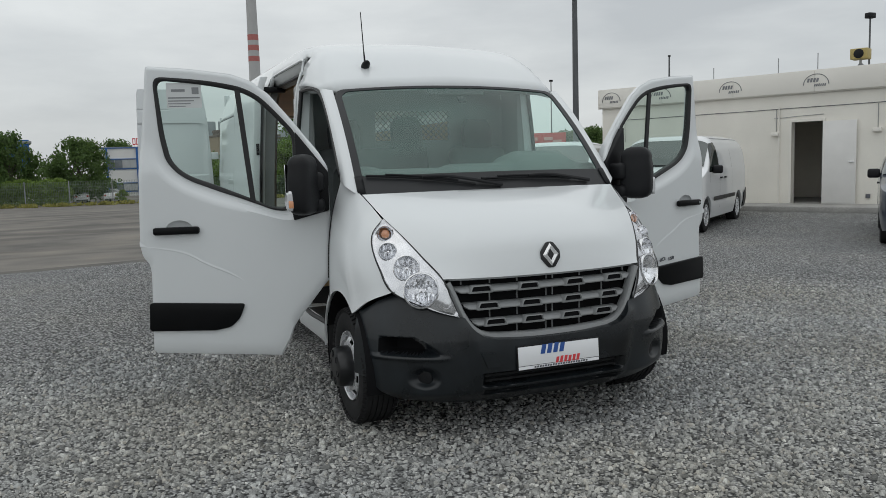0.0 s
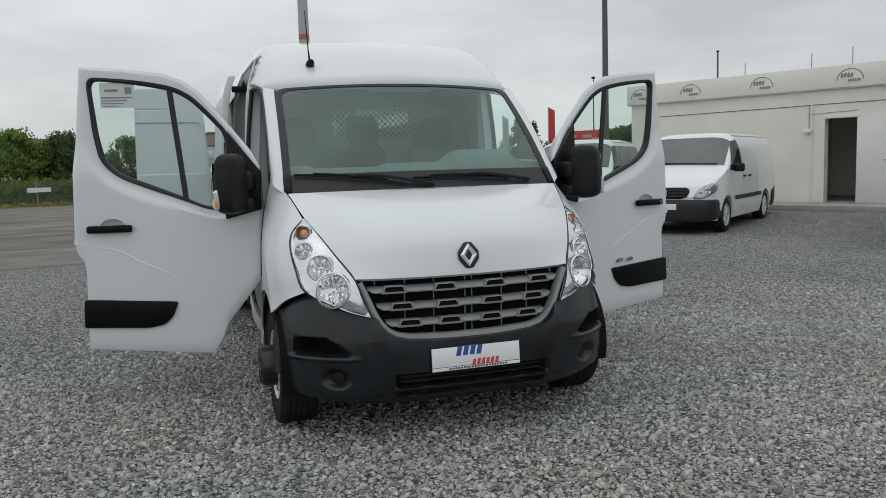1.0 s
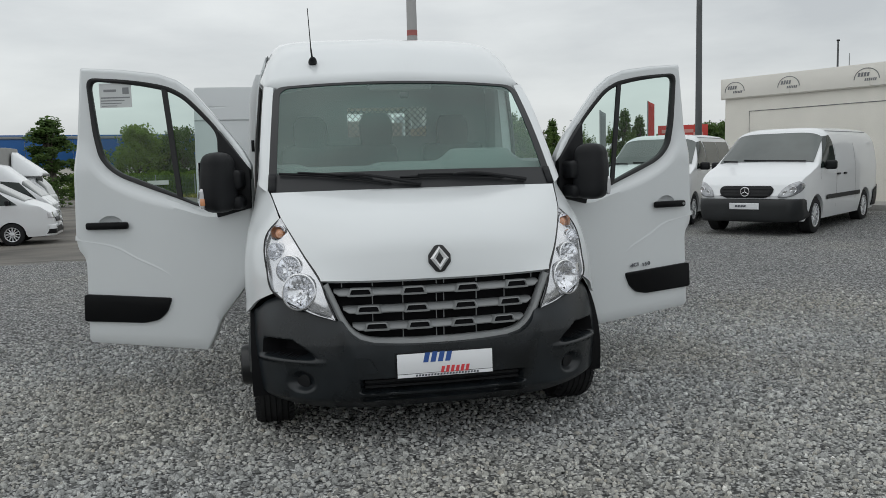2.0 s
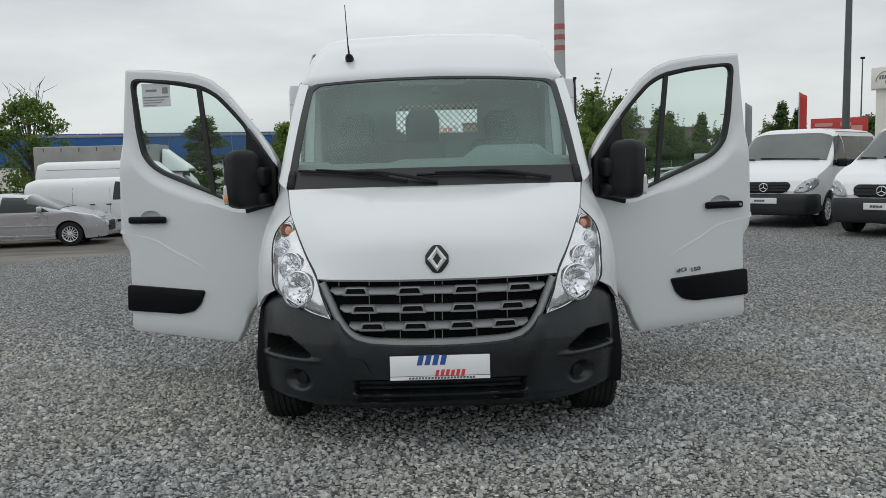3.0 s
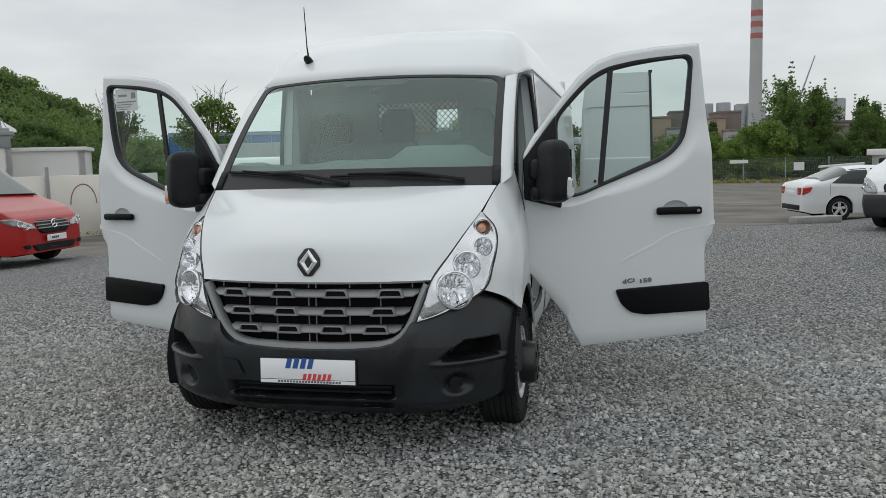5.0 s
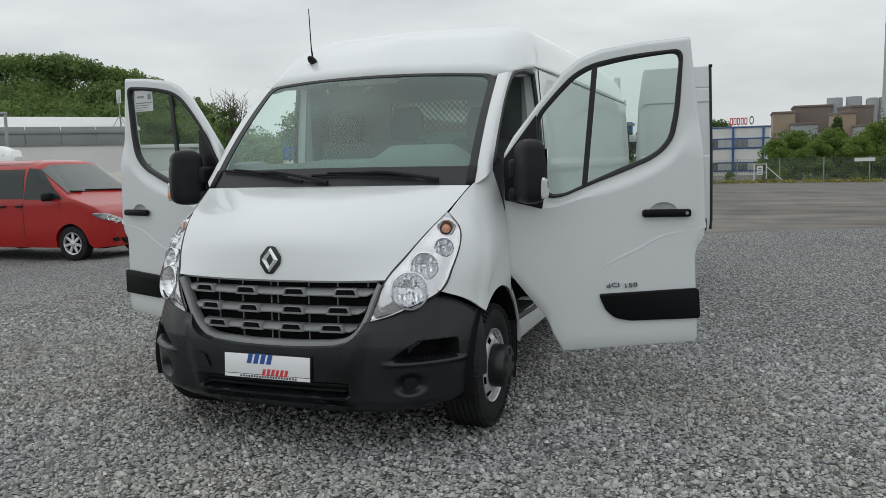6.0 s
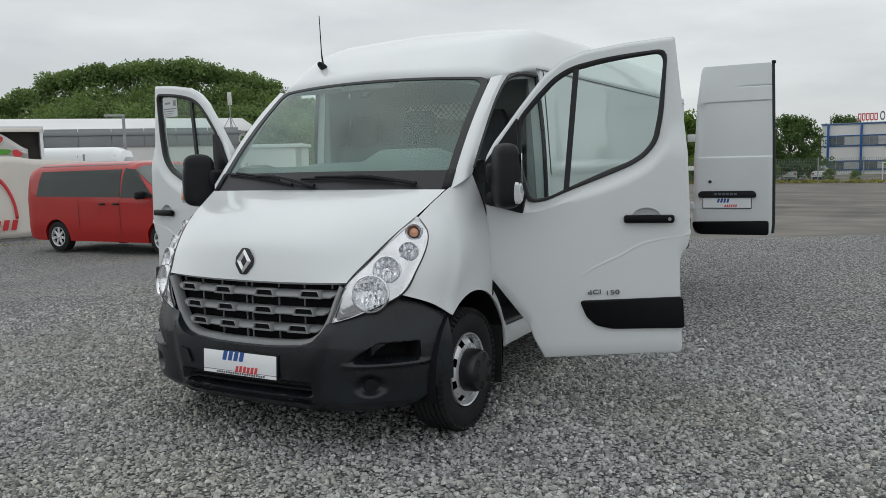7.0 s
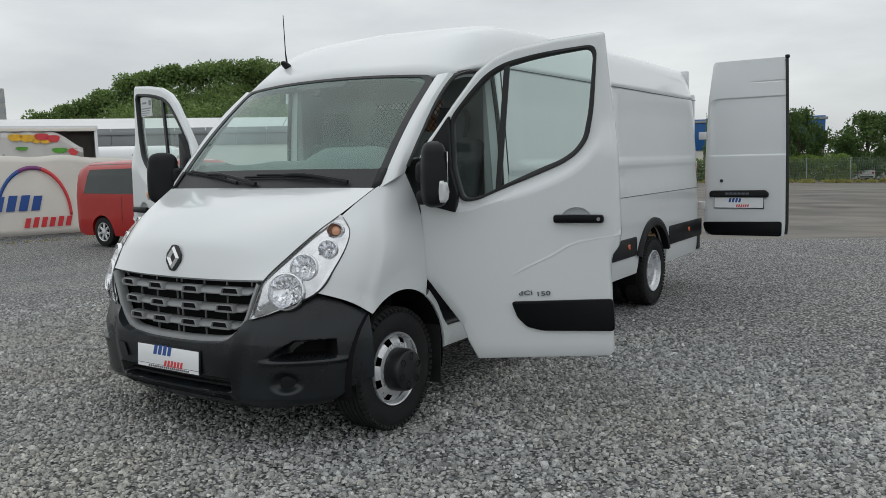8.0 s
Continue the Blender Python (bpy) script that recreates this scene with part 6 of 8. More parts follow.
def heading(x, y, dx, dy, off_x, off_y=0.0):
    """The pose of a vehicle whose local point (off_x, off_y) stands at x, y and whose nose points along dx, dy."""
    a = math.atan2(dy, dx)
    c, s = math.cos(a), math.sin(a)
    px, py = x - (off_x * c - off_y * s), y - (off_x * s + off_y * c)
    return pose(px, py, ground_z(x, y), 0, 0, math.degrees(a))


def van_front(plate_mat=PLATE):
    return [("number_plate", -0.26, 0.26, 0.46, 0.57, plate_mat, 0.058, False)]



def row_front():
    return [("bumper", 0, 0.90, 0.25, 0.60, WHITE2, 0.012, True), ("lower_grille", -0.5, 0.5, 0.34, 0.52, BLACK, 0.04, False), ("bumper_corner", 0.55, 0.9, 0.32, 0.46, BLACK, 0.04, True),
            ("grille", -0.42, 0.42, 0.66, 0.80, BLACK, 0.014, False), ("headlamp", 0.46, 0.9, 0.80, 0.98, CLEARLENS, 0.014, True), ("number_plate", -0.26, 0.26, 0.54, 0.63, PLATE, 0.045, False)]


VANLENS = material("van_lamp_lens", (0.3, 0.31, 0.325), 0.12, 0.35, var=0.35, scale=16, coat=1.0)
GREYBUMPER = material("faded_grey_bumper", (0.014, 0.0155, 0.017), 0.5, var=0.2, scale=4)
MIDVAN_TOP = ((0, 1.60), (0.05, 1.82), (0.25, 1.88), (1.2, 1.90), (2.9, 1.89), (3.12, 1.85), (3.88, 1.24), (3.98, 1.19), (4.45, 1.02), (4.66, 0.88), (4.76, 0.70))


def make_midvan(label, paint, m, windows, group, mid_wheel=10):
    sh = Shape(4.76, 1.90, 1.13, MIDVAN_TOP, 5.5, 0.15, 0.76, 0.93, 0.75, 0.2)
    panes = [((2.88, 1.15), (3.80, 1.15), (3.20, 1.71), (2.94, 1.74))]
    if windows:
        panes += [((0.34, 1.18), (2.86, 1.16), (2.86, 1.72), (0.46, 1.70))] if paint is RED else [((1.66, 1.16), (2.86, 1.16), (2.86, 1.72), (1.66, 1.72)), ((0.3, 1.18), (1.62, 1.16), (1.62, 1.72), (0.42, 1.72))]
    v = make_vehicle("parked_van", label, "van", sh, paint, m, (0.92, 3.98 - 0.05), 0.325, panes, [("windscreen", 3.2, 3.84, 0.215)], van_front(),
                     mid_wheel, 0.24, (3.52, 1.2), [("tail_lamp", 0.72, 0.83, 0.9, 1.5, REDLENS), ("tail_lamp", -0.83, -0.72, 0.9, 1.5, REDLENS)], [(2.75, 1.02), (2.35, 1.02)], [(1.35, 3.45, 0.62)] if not windows else None, group)
    lamp_line = [(0.47, 0.70), (0.60, 0.70), (0.78, 0.735), (0.90, 0.79), (0.925, 0.90), (0.84, 0.89), (0.66, 0.825), (0.49, 0.765)] if paint is RED else \
        [(0.545, 0.665), (0.68, 0.665), (0.82, 0.70), (0.90, 0.78), (0.915, 0.90), (0.86, 0.945), (0.74, 0.90), (0.62, 0.81)]
    for s in (-1, 1):
        lamp = part("headlamp", nose_patch(sh, [(y * s, z) for y, z in lamp_line], 0.012), VANLENS, v, "clear almond-shaped headlamp", thick=0.012)
        for y, z, r in ((0.80, 0.80, 0.055), (0.68, 0.745, 0.045)):
            part("lamp_bowl", lathe([(0.006, r), (0.012, r * 0.94), (0.004, r * 0.7), (0.002, 0.001)], 18, "X", m=Matrix.Translation((sh.front_x(y, z) + 0.016, y * s, z)) @ pose(0, 0, 0, 0, 0, 22 * s)), REFLECTOR, lamp)
    if paint is RED:
        part("grille", nose_patch(sh, [(-0.34, 0.60), (0.34, 0.60), (0.43, 0.70), (0.43, 0.80), (0.36, 0.835), (-0.36, 0.835), (-0.43, 0.80), (-0.43, 0.70)], 0.012), BLACK, v, thick=0.01)
        part("lower_intake", nose_patch(sh, [(-0.5, 0.30), (0.5, 0.30), (0.6, 0.42), (-0.6, 0.42)], 0.012), BLACK, v, thick=0.01)
        for s in (-1, 1):
            part("fog_pocket", nose_patch(sh, [(0.62 * s, 0.36), (0.76 * s, 0.36), (0.80 * s, 0.42), (0.66 * s, 0.44)], 0.01), BLACK, v, thick=0.008)
    else:
        part("bumper", nose_sheet(sh, ((0.245, 0.78), (0.27, 0.87), (0.31, 0.91), (0.37, 0.925), (0.44, 0.925), (0.51, 0.925), (0.57, 0.925), (0.615, 0.92), (0.64, 0.90)), 0.014, 0.03), GREYBUMPER, v, "faded dark grey plastic bumper", thick=0.02)
        part("grille", nose_patch(sh, [(-0.36, 0.66), (0.36, 0.66), (0.45, 0.72), (0.48, 0.81), (0.42, 0.865), (-0.42, 0.865), (-0.48, 0.81), (-0.45, 0.72)], 0.012), BLACK, v, thick=0.01)
        part("intake", nose_patch(sh, [(-0.5, 0.335), (0.5, 0.335), (0.54, 0.385), (-0.54, 0.385)], 0.04), DARK, v, thick=0.008)
    for s in (-1, 1):
        # door shuts and the rear corner of the black bumper
        for x, z0, z1 in ((2.84, 0.42, 1.1 if windows else 1.78), (1.64, 0.5, 1.1 if windows else 1.8), (3.72, 0.95, 1.2)):
            part("door_seam", sh.side_pane(((x - 0.006, z0), (x + 0.006, z0), (x + 0.006, z1), (x - 0.006, z1)), s, 0.003), SEAL if paint is RED else SEAM, v)
        part("roof_rail", sh.side_pane(((0.3, 1.80), (2.9, 1.81), (2.9, 1.825), (0.3, 1.815)), s, 0.004), SEAM, v)
        if paint is not RED:
            part("rear_bumper_corner", sh.side_pane(((0.03, 0.3), (0.45, 0.3), (0.4, 0.62), (0.03, 0.72)), s, 0.014), BLACK, v, thick=0.01)
            part("side_pressing", sh.side_pane(((1.3, 1.19), (2.8, 1.19), (2.82, 1.205), (1.28, 1.205)), s, 0.006), paint, v)
    # grille slats, ring badge, wipers
    for z in (0.70, 0.755, 0.81):
        part("grille_slat", sh.front_pane(-0.44, 0.44, z - 0.008, z + 0.008, 0.022), GRILLE if paint is RED else BLACK, v, thick=0.01)
    part("ring_badge", lathe([(0.0, 0.085), (0.012, 0.083), (0.014, 0.075), (0.012, 0.068), (0, 0.066)], 28, "X", m=Matrix.Translation((sh.nose_x(0) + 0.02, 0, 0.765))), CHROME, v, "plain chrome ring badge")
    bm = bmesh.new()
    for a in (0.5, 2.6, 4.7):
        tube([V(sh.nose_x(0) + 0.03, 0, 0.765), V(sh.nose_x(0) + 0.03, 0.075 * math.sin(a - 0.52 + 0.02), 0.765 + 0.075 * math.cos(a - 0.5))], 0.008, 6, bm)
    part("badge_star", bm, CHROME, v)
    for y0, y1 in ((0.55, -0.1), (-0.2, -0.72)):
        part("wiper", tube([sh.over(3.86, 0.5 - 0.3 * y0) + V(0, 0, 0.03), sh.over(3.83, 0.5 - 0.3 * y1) + V(0, 0, 0.03)], 0.012, 6), BLACK, v)
    bm = bmesh.new()
    for k in range(4):
        slab([(-0.16 + 0.05 * k, 0.5), (-0.12 + 0.05 * k, 0.5), (-0.11 + 0.05 * k, 0.535), (-0.15 + 0.05 * k, 0.535)], 0.003, bm, Matrix.Translation((sh.front_x(0, 0.515) + 0.073, 0, 0)) @ pose(0, 0, 0, 0, 0, 90))
    part("plate_bar", bm, GREY_INK, v)
    return v


make_midvan("white panel van with black bumper parked by the office", WHITE2, heading(8.78, 9.28, -0.8, -0.6, 4.12, 0.88) @ Matrix.Diagonal((1.05, 1.05, 1.05, 1)), False, "parked vans")
make_midvan("white van with side windows and black bumper, parked", WHITE2, heading(7.85, 12.1, -0.67, -0.742, 4.12, 0.88) @ Matrix.Diagonal((1.05, 1.05, 1.05, 1)), True, "parked vans")
make_midvan("red people carrier with dark side windows, parked", RED, heading(-9.35, 8.1, 1.0, 0.03, 3.93, -0.84), True, "parked vans", 7)

HATCH_TOP = ((0, 0.72), (0.04, 0.98), (0.1, 1.08), (0.36, 1.30), (0.7, 1.39), (1.55, 1.43), (2.15, 1.38), (3.08, 1.0), (3.23, 0.95), (3.83, 0.82), (4.03, 0.72), (4.12, 0.6))
sh = Shape(4.12, 1.77, 0.9, HATCH_TOP, 4.0, 0.28, 0.72, 0.82, 0.7, 0.4)
hatch = make_vehicle("parked_hatchback", "silver five-door hatchback with multi-spoke wheels, parked", "car", sh, SILVER, heading(-9.22, 16.55, 0.987, 0.16, 3.24, -0.78) @ Matrix.Diagonal((0.96, 0.96, 0.96, 1)), (0.66, 3.24), 0.32,
             [((1.55, 0.93), (2.78, 0.93), (2.13, 1.31), (1.59, 1.34)), ((0.45, 0.98), (1.45, 0.93), (1.49, 1.34), (0.68, 1.32))], [("windscreen", 2.2, 3.03, 0.1), ("rear_window", 0.13, 0.4, 0.16)],
             [("grille", -0.35, 0.35, 0.35, 0.62, BLACK, 0.01, False), ("headlamp", 0.38, 0.66, 0.5, 0.64, CLEARLENS, 0.012, True)], 14, 0.2, (2.55, 1.0),
             [("tail_lamp", 0.45, 0.72, 0.75, 0.92, REDLENS), ("tail_lamp", -0.72, -0.45, 0.75, 0.92, REDLENS)], [(1.45, 0.82), (2.43, 0.8)], None)
for s in (-1, 1):
    part("tail_lamp", sh.side_pane(((0.02, 0.78), (0.22, 0.82), (0.26, 0.95), (0.05, 0.96)), s, 0.012), REDLENS, hatch, "red tail lamp wrapped round the corner", thick=0.01)
    part("rubbing_strip", sh.side_pane(((0.98, 0.56), (2.9, 0.55), (2.9, 0.58), (0.98, 0.59)), s, 0.014), SILVER, hatch, thick=0.01)
    part("sill_trim", sh.side_pane(((1.0, 0.27), (2.88, 0.26), (2.88, 0.32), (1.0, 0.33)), s, 0.016), SILVER, hatch, thick=0.012)
    for x, z0, z1 in ((1.5, 0.3, 0.93), (2.72, 0.3, 0.93)):
        part("door_seam", sh.side_pane(((x - 0.005, z0), (x + 0.005, z0), (x + 0.005, z1), (x - 0.005, z1)), s, 0.003), SEAM, hatch)
SALOON_TOP = ((0, 0.70), (0.03, 0.93), (0.1, 1.03), (0.35, 1.08), (0.6, 1.14), (1.25, 1.42), (1.9, 1.46), (2.5, 1.42), (3.35, 1.0), (3.5, 0.95), (4.2, 0.84), (4.4, 0.72), (4.48, 0.6))
sh = Shape(4.48, 1.72, 0.92, SALOON_TOP, 4.0, 0.27, 0.74, 0.84, 0.7, 0.4)
saloon = make_vehicle("parked_saloon", "white liftback saloon seen from behind, parked", "car", sh, WHITE2, heading(7.25, 19.5, 0.988, 0.152, 0.98, -0.75), (0.98, 3.58), 0.31,
             [((1.75, 0.96), (3.05, 0.95), (2.4, 1.36), (1.82, 1.38)), ((0.75, 1.0), (1.65, 0.96), (1.72, 1.38), (1.28, 1.36))], [("windscreen", 2.55, 3.3, 0.1), ("rear_window", 0.5, 1.2, 0.14)],
             [], 5, 0.2, (2.85, 1.0), [("tail_lamp", 0.50, 0.71, 0.70, 0.90, REDLENS), ("tail_lamp", -0.71, -0.50, 0.70, 0.90, REDLENS), ("lamp_insert", 0.5, 0.62, 0.76, 0.82, CLEARLENS), ("number_plate", -0.26, 0.26, 0.68, 0.79, PLATE), ("rear_bumper", -0.66, 0.66, 0.28, 0.42, BLACK)], [(1.6, 0.86), (2.7, 0.84)], None)
for s in (-1, 1):
    part("tail_lamp", sh.side_pane(((0.02, 0.70), (0.2, 0.78), (0.26, 0.92), (0.03, 0.90)), s, 0.012), REDLENS, saloon, "red tail lamp wrapped round the corner", thick=0.01)
    for x, z0, z1 in ((1.7, 0.3, 1.38), (2.95, 0.3, 0.95), (0.72, 0.7, 1.0)):
        part("door_seam", sh.side_pane(((x - 0.006, z0), (x + 0.006, z0), (x + 0.006, z1), (x - 0.006, z1)), s, 0.003), SEAM, saloon)
# a row of delivery vehicles nosed out beyond the yard's edge
SMALL = Matrix.Diagonal((0.88, 0.88, 0.88, 1))
sh = Shape(5.15, 1.98, 1.15, ((0, 1.6), (0.05, 1.82), (0.3, 1.92), (3.2, 1.94), (3.5, 1.88), (4.44, 1.33), (4.8, 1.17), (5.05, 0.98), (5.15, 0.7)), 5.5, 0.12, 0.72, 0.93, 0.7, 0.2)
row_van = make_vehicle("delivery_van", "white medium panel van parked in a row", "van", sh, WHITE2, heading(-7.98, 18.93, 0.99, 0.12, 3.52, -0.8) @ SMALL, (0.95, 4.0), 0.34,
                       [((2.72, 1.22), (4.2, 1.22), (3.55, 1.74), (2.8, 1.8))], [("windscreen", 3.56, 4.4, 0.19)], row_front(), 12, 0.25, (3.95, 1.3), None, [(2.6, 1.08), (2.1, 1.08)], [(1.4, 3.3, 0.55)], "parked vans")
for s in (-1, 1):
    for x, z0, z1 in ((2.64, 0.4, 1.8), (1.5, 0.45, 1.85)):
        part("door_seam", sh.side_pane(((x - 0.006, z0), (x + 0.006, z0), (x + 0.006, z1), (x - 0.006, z1)), s, 0.003), SEAM, row_van)
    part("side_window_post", sh.side_pane(((3.42, 1.22), (3.46, 1.22), (3.34, 1.76), (3.31, 1.76)), s, 0.012), BLACK, row_van)
sh = Shape(5.5, 2.0, 1.2, ((0, 2.2), (0.06, 2.42), (0.3, 2.5), (3.7, 2.51), (3.97, 2.46), (4.52, 1.97), (5.2, 1.34), (5.42, 1.1), (5.5, 0.75)), 7, 0.06, 0.76, 0.95, 0.6, 0.2)
row_van = make_vehicle("delivery_van", "white high-roof delivery van parked in a row", "van", sh, WHITE2, heading(-8.38, 21.92, 0.99, 0.12, 4.2, -0.83) @ SMALL, (1.2, 4.6), 0.35,
                       [((3.9, 1.3), (5.0, 1.3), (4.5, 1.86), (3.95, 1.92))], [("windscreen", 4.58, 5.16, 0.16)], row_front(), 9, 0.3, (4.75, 1.4), None, [(3.75, 1.15)], None, "parked vans")
for s in (-1, 1):
    part("side_pressing", sh.side_pane(((0.4, 2.2), (3.5, 2.2), (3.5, 2.215), (0.4, 2.215)), s, 0.008), SEAM, row_van)
    part("side_pressing", sh.side_pane(((0.4, 1.62), (3.6, 1.62), (3.6, 1.635), (0.4, 1.635)), s, 0.006), SEAM, row_van)
sh = Shape(6.1, 2.0, 1.15, ((0, 0.85), (4.75, 0.86), (4.8, 1.9), (4.95, 2.04), (5.5, 2.02), (5.85, 1.62), (6.02, 1.2), (6.1, 0.8)), 6, 0.06, 0.78, 0.97, 0.5, 0.1)
canvas_lorry = make_vehicle("box_lorry", "white-cabbed lorry with a grey canvas body and roof deflector", "lorry", sh, WHITE2, heading(-8.8, 25.04, 0.99, 0.12, 5.25, -0.86) @ Matrix.Diagonal((0.9, 0.9, 0.9, 1)), (1.3, 5.1), 0.36,
                            [((4.95, 1.2), (5.75, 1.2), (5.45, 1.8), (5.0, 1.82))], [("windscreen", 5.55, 5.98, 0.16)], row_front(), 8, 0.4, (5.75, 1.3), None, [(4.95, 1.1)], None)
part("canvas_body", block((4.7, 2.1, 2.15), (2.36, 0, 2.0), 0.05), material("grey_lorry_canvas", (0.3, 0.3, 0.29), 0.8, var=0.12, scale=1.5, bump=0.2, bscale=10), canvas_lorry, "grey canvas load cover")
for k in range(7):
    part("canvas_strap", block((0.03, 2.13, 0.16), (0.4 + 0.66 * k, 0, 2.95), 0.01), GREY_INK, canvas_lorry)
rows = []
for k in range(11):
    t = k / 10
    x, z = 4.8 + 1.0 * t, 2.05 + 0.85 * (1 - t) ** 0.75 * (1 - 0.25 * t)
    rows.append([V(x, 0.98 * math.copysign(abs(c) ** 0.4, c), 2.0 + (z - 2.0) * (1 - abs(c) ** 4)) for c in [math.cos(math.pi * j / 16) for j in range(17)]])
part("wind_deflector", grid(rows), WHITE2, canvas_lorry, "white rounded roof deflector", thick=0.04)
# a dark blue pick-up nosing in at the office
sh = Shape(4.6, 1.85, 1.05, ((0, 1.0), (0.1, 1.3), (1.2, 1.6), (2.2, 1.62), (2.5, 1.58), (3.2, 1.12), (4.1, 1.0), (4.5, 0.9), (4.6, 0.7)), 4.5, 0.2, 0.8, 0.9, 0.6, 0.3)
make_vehicle("parked_car", "dark blue car parked beside the office", "car", sh, DARKBLUE, heading(9.62, 5.72, -0.77, -0.64, 3.7, -0.8), (0.9, 3.7), 0.34, [((1.9, 1.08), (3.0, 1.08), (2.5, 1.5), (1.95, 1.52))], [("windscreen", 2.55, 3.15, 0.1)], van_front(), 8, 0.25, (2.95, 1.15), None, [(1.9, 0.95)], None)


# ---- white office block along the yard ----
PLASTER = material("cream_white_plaster", (0.78, 0.755, 0.69), 0.8, var=0.07, scale=0.9, bump=0.15, bscale=40, fine=0.04)
FASCIA = material("cream_fascia_sheet", (0.77, 0.745, 0.69), 0.6, var=0.05, scale=0.7)
CONCRETE = material("worn_concrete", (0.33, 0.325, 0.31), 0.9, var=0.2, scale=1.5, bump=0.3, bscale=30, fine=0.12)
GALV = material("galvanised_steel", (0.36, 0.37, 0.38), 0.5, 0.7, var=0.15, scale=6)
DARKPOLE = material("dark_grey_pole_paint", (0.09, 0.095, 0.1), 0.6, var=0.15)
office = thing("office_building", "low cream-white flat-roofed office with one door standing open", "building", Matrix.Translation((B0.x, B0.y, 0.0)) @ pose(0, 0, 0.25, 0, 0, math.degrees(math.atan2(BE.y, BE.x))))


def wall_with_gap(x0, x1, z0, z1, gx0, gx1, gz1, thick):
    """A wall along x with a doorway through it; its outside at y = 0, towards -y."""
    bm = bmesh.new()
    for a, b, c, d in ((x0, gx0, z0, z1), (gx1, x1, z0, z1), (gx0, gx1, gz1, z1)):
        block((b - a, thick, d - c), ((a + b) / 2, thick / 2, (c + d) / 2), 0, bm)
    return bm


part("front_wall", wall_with_gap(-3.4, 13.0, -0.25, 3.2, 2.17, 2.93, 2.09, 0.22), PLASTER, office, "cream plastered wall")
part("end_wall", block((0.22, 6.0, 3.45), (-3.29, 3.22, 1.475), 0), PLASTER, office)
part("end_wall", block((0.22, 6.0, 3.45), (12.89, 3.22, 1.475), 0), PLASTER, office)
part("back_wall", block((16.4, 0.22, 3.45), (4.8, 6.33, 1.475), 0), PLASTER, office)
part("roof_deck", block((16.2, 6.2, 0.12), (4.8, 3.2, 3.2), 0), CONCRETE, office)
for a in range(8):
    part("fascia_panel", block((2.062, 0.1, 0.54), (-2.42 + 2.064 * a, -0.08, 3.08), 0.006), FASCIA, office, "cream sheet fascia panel")
part("fascia_end", block((0.1, 6.2, 0.54), (-3.47, 3.05, 3.08), 0.006), FASCIA, office)
part("fascia_drip", block((16.6, 0.06, 0.03), (4.8, -0.05, 2.8), 0.004), FASCIA, office)
part("room_floor", block((3.0, 3.0, 0.04), (2.6, 1.8, -0.01), 0), CONCRETE, office)
part("room_back", block((3.0, 0.1, 2.6), (2.6, 3.3, 1.3), 0), PLASTER, office)
for x in (1.1, 4.1):
    part("room_side", block((0.1, 3.0, 2.6), (x, 1.8, 1.3), 0), PLASTER, office)
part("room_ceiling", block((3.0, 3.0, 0.06), (2.6, 1.8, 2.6), 0), PLASTER, office)
part("door_frame", wall_with_gap(2.11, 2.99, 0, 2.15, 2.17, 2.93, 2.085, 0.06), FASCIA, office, "", Matrix.Translation((0, -0.03, 0)))
leaf = part("door_leaf", block((0.78, 0.045, 2.06), (3.34, -0.07, 1.04), 0.006), material("white_door_paint", (0.72, 0.71, 0.69), 0.5, var=0.03), office, "white flush door folded back against the wall")
part("door_handle", block((0.12, 0.05, 0.025), (3.63, -0.12, 1.05), 0.008), CHROME, leaf)
for x in (1.78, 4.18):
    part("wall_lamp", block((0.2, 0.12, 0.1), (x, -0.07, 1.8), 0.02), FASCIA, office, "small square wall lamp")
part("cable", tube([(-2.63, -0.012, 1.77), (-2.63, -0.012, 2.42), (-1.74, -0.012, 2.42), (0.2, -0.012, 2.43), (1.0, -0.012, 2.43), (1.9, -0.012, 2.44), (4.0, -0.012, 2.45), (7.5, -0.012, 2.5)], 0.008, 5), GREY_INK, office)
part("cable", tube([(1.72, -0.012, 2.2), (2.3, -0.012, 2.23), (2.95, -0.012, 2.25)], 0.007, 5), TRIM, office)
for x in (1.78, 4.18):
    part("conduit", tube([(x, -0.012, 1.84), (x, -0.012, 2.43)], 0.009, 6), TRIM, office)
part("downpipe", tube([(1.86, -0.04, -0.2), (1.86, -0.04, 2.5)], 0.02, 8), FASCIA, office)
part("socket_box", block((0.1, 0.04, 0.1), (4.0, -0.02, 0.2), 0.008), GREY_INK, office)
SIGN_INK = material("weathered_grey_print", (0.2, 0.205, 0.215), 0.6, var=0.1)
for k, a in enumerate((-3.02, -1.42, 0.6, 2.78, 4.88, 6.98)):
    m = Matrix.Translation((a, -0.131, 3.07))
    rows = [[m @ V(0.31 * f * math.cos(t), -0.006, 0.27 * f * math.sin(t) - 0.09) for f in (1.0, 0.94)] for t in [math.pi * j / 24 for j in range(25)]]
    part("sign_arc", grid(rows), SIGN_INK, office, "grey arc of the dealer's sign", thick=0.006)
    for bm, mat in bars(m @ Matrix.Translation((0.0, -0.002, -0.035)), (SIGN_INK, SIGN_INK), 0.006, 0.5):
        part("sign_bar", bm, mat, office)
for a, h in ((-0.05, 0.35), (1.7, 0.42), (2.68, 0.45)):
    part("lightning_rod", tube([(a, 0.3, 3.2), (a, 0.3, 3.35 + h)], 0.012, 6), GALV, office)
apron = new("pavement", mesh("pavement", block((16.0, 1.3, 0.16), (4.6, -0.66, -0.075), 0.015), CONCRETE))
apron.matrix_basis = office.matrix_basis.copy()
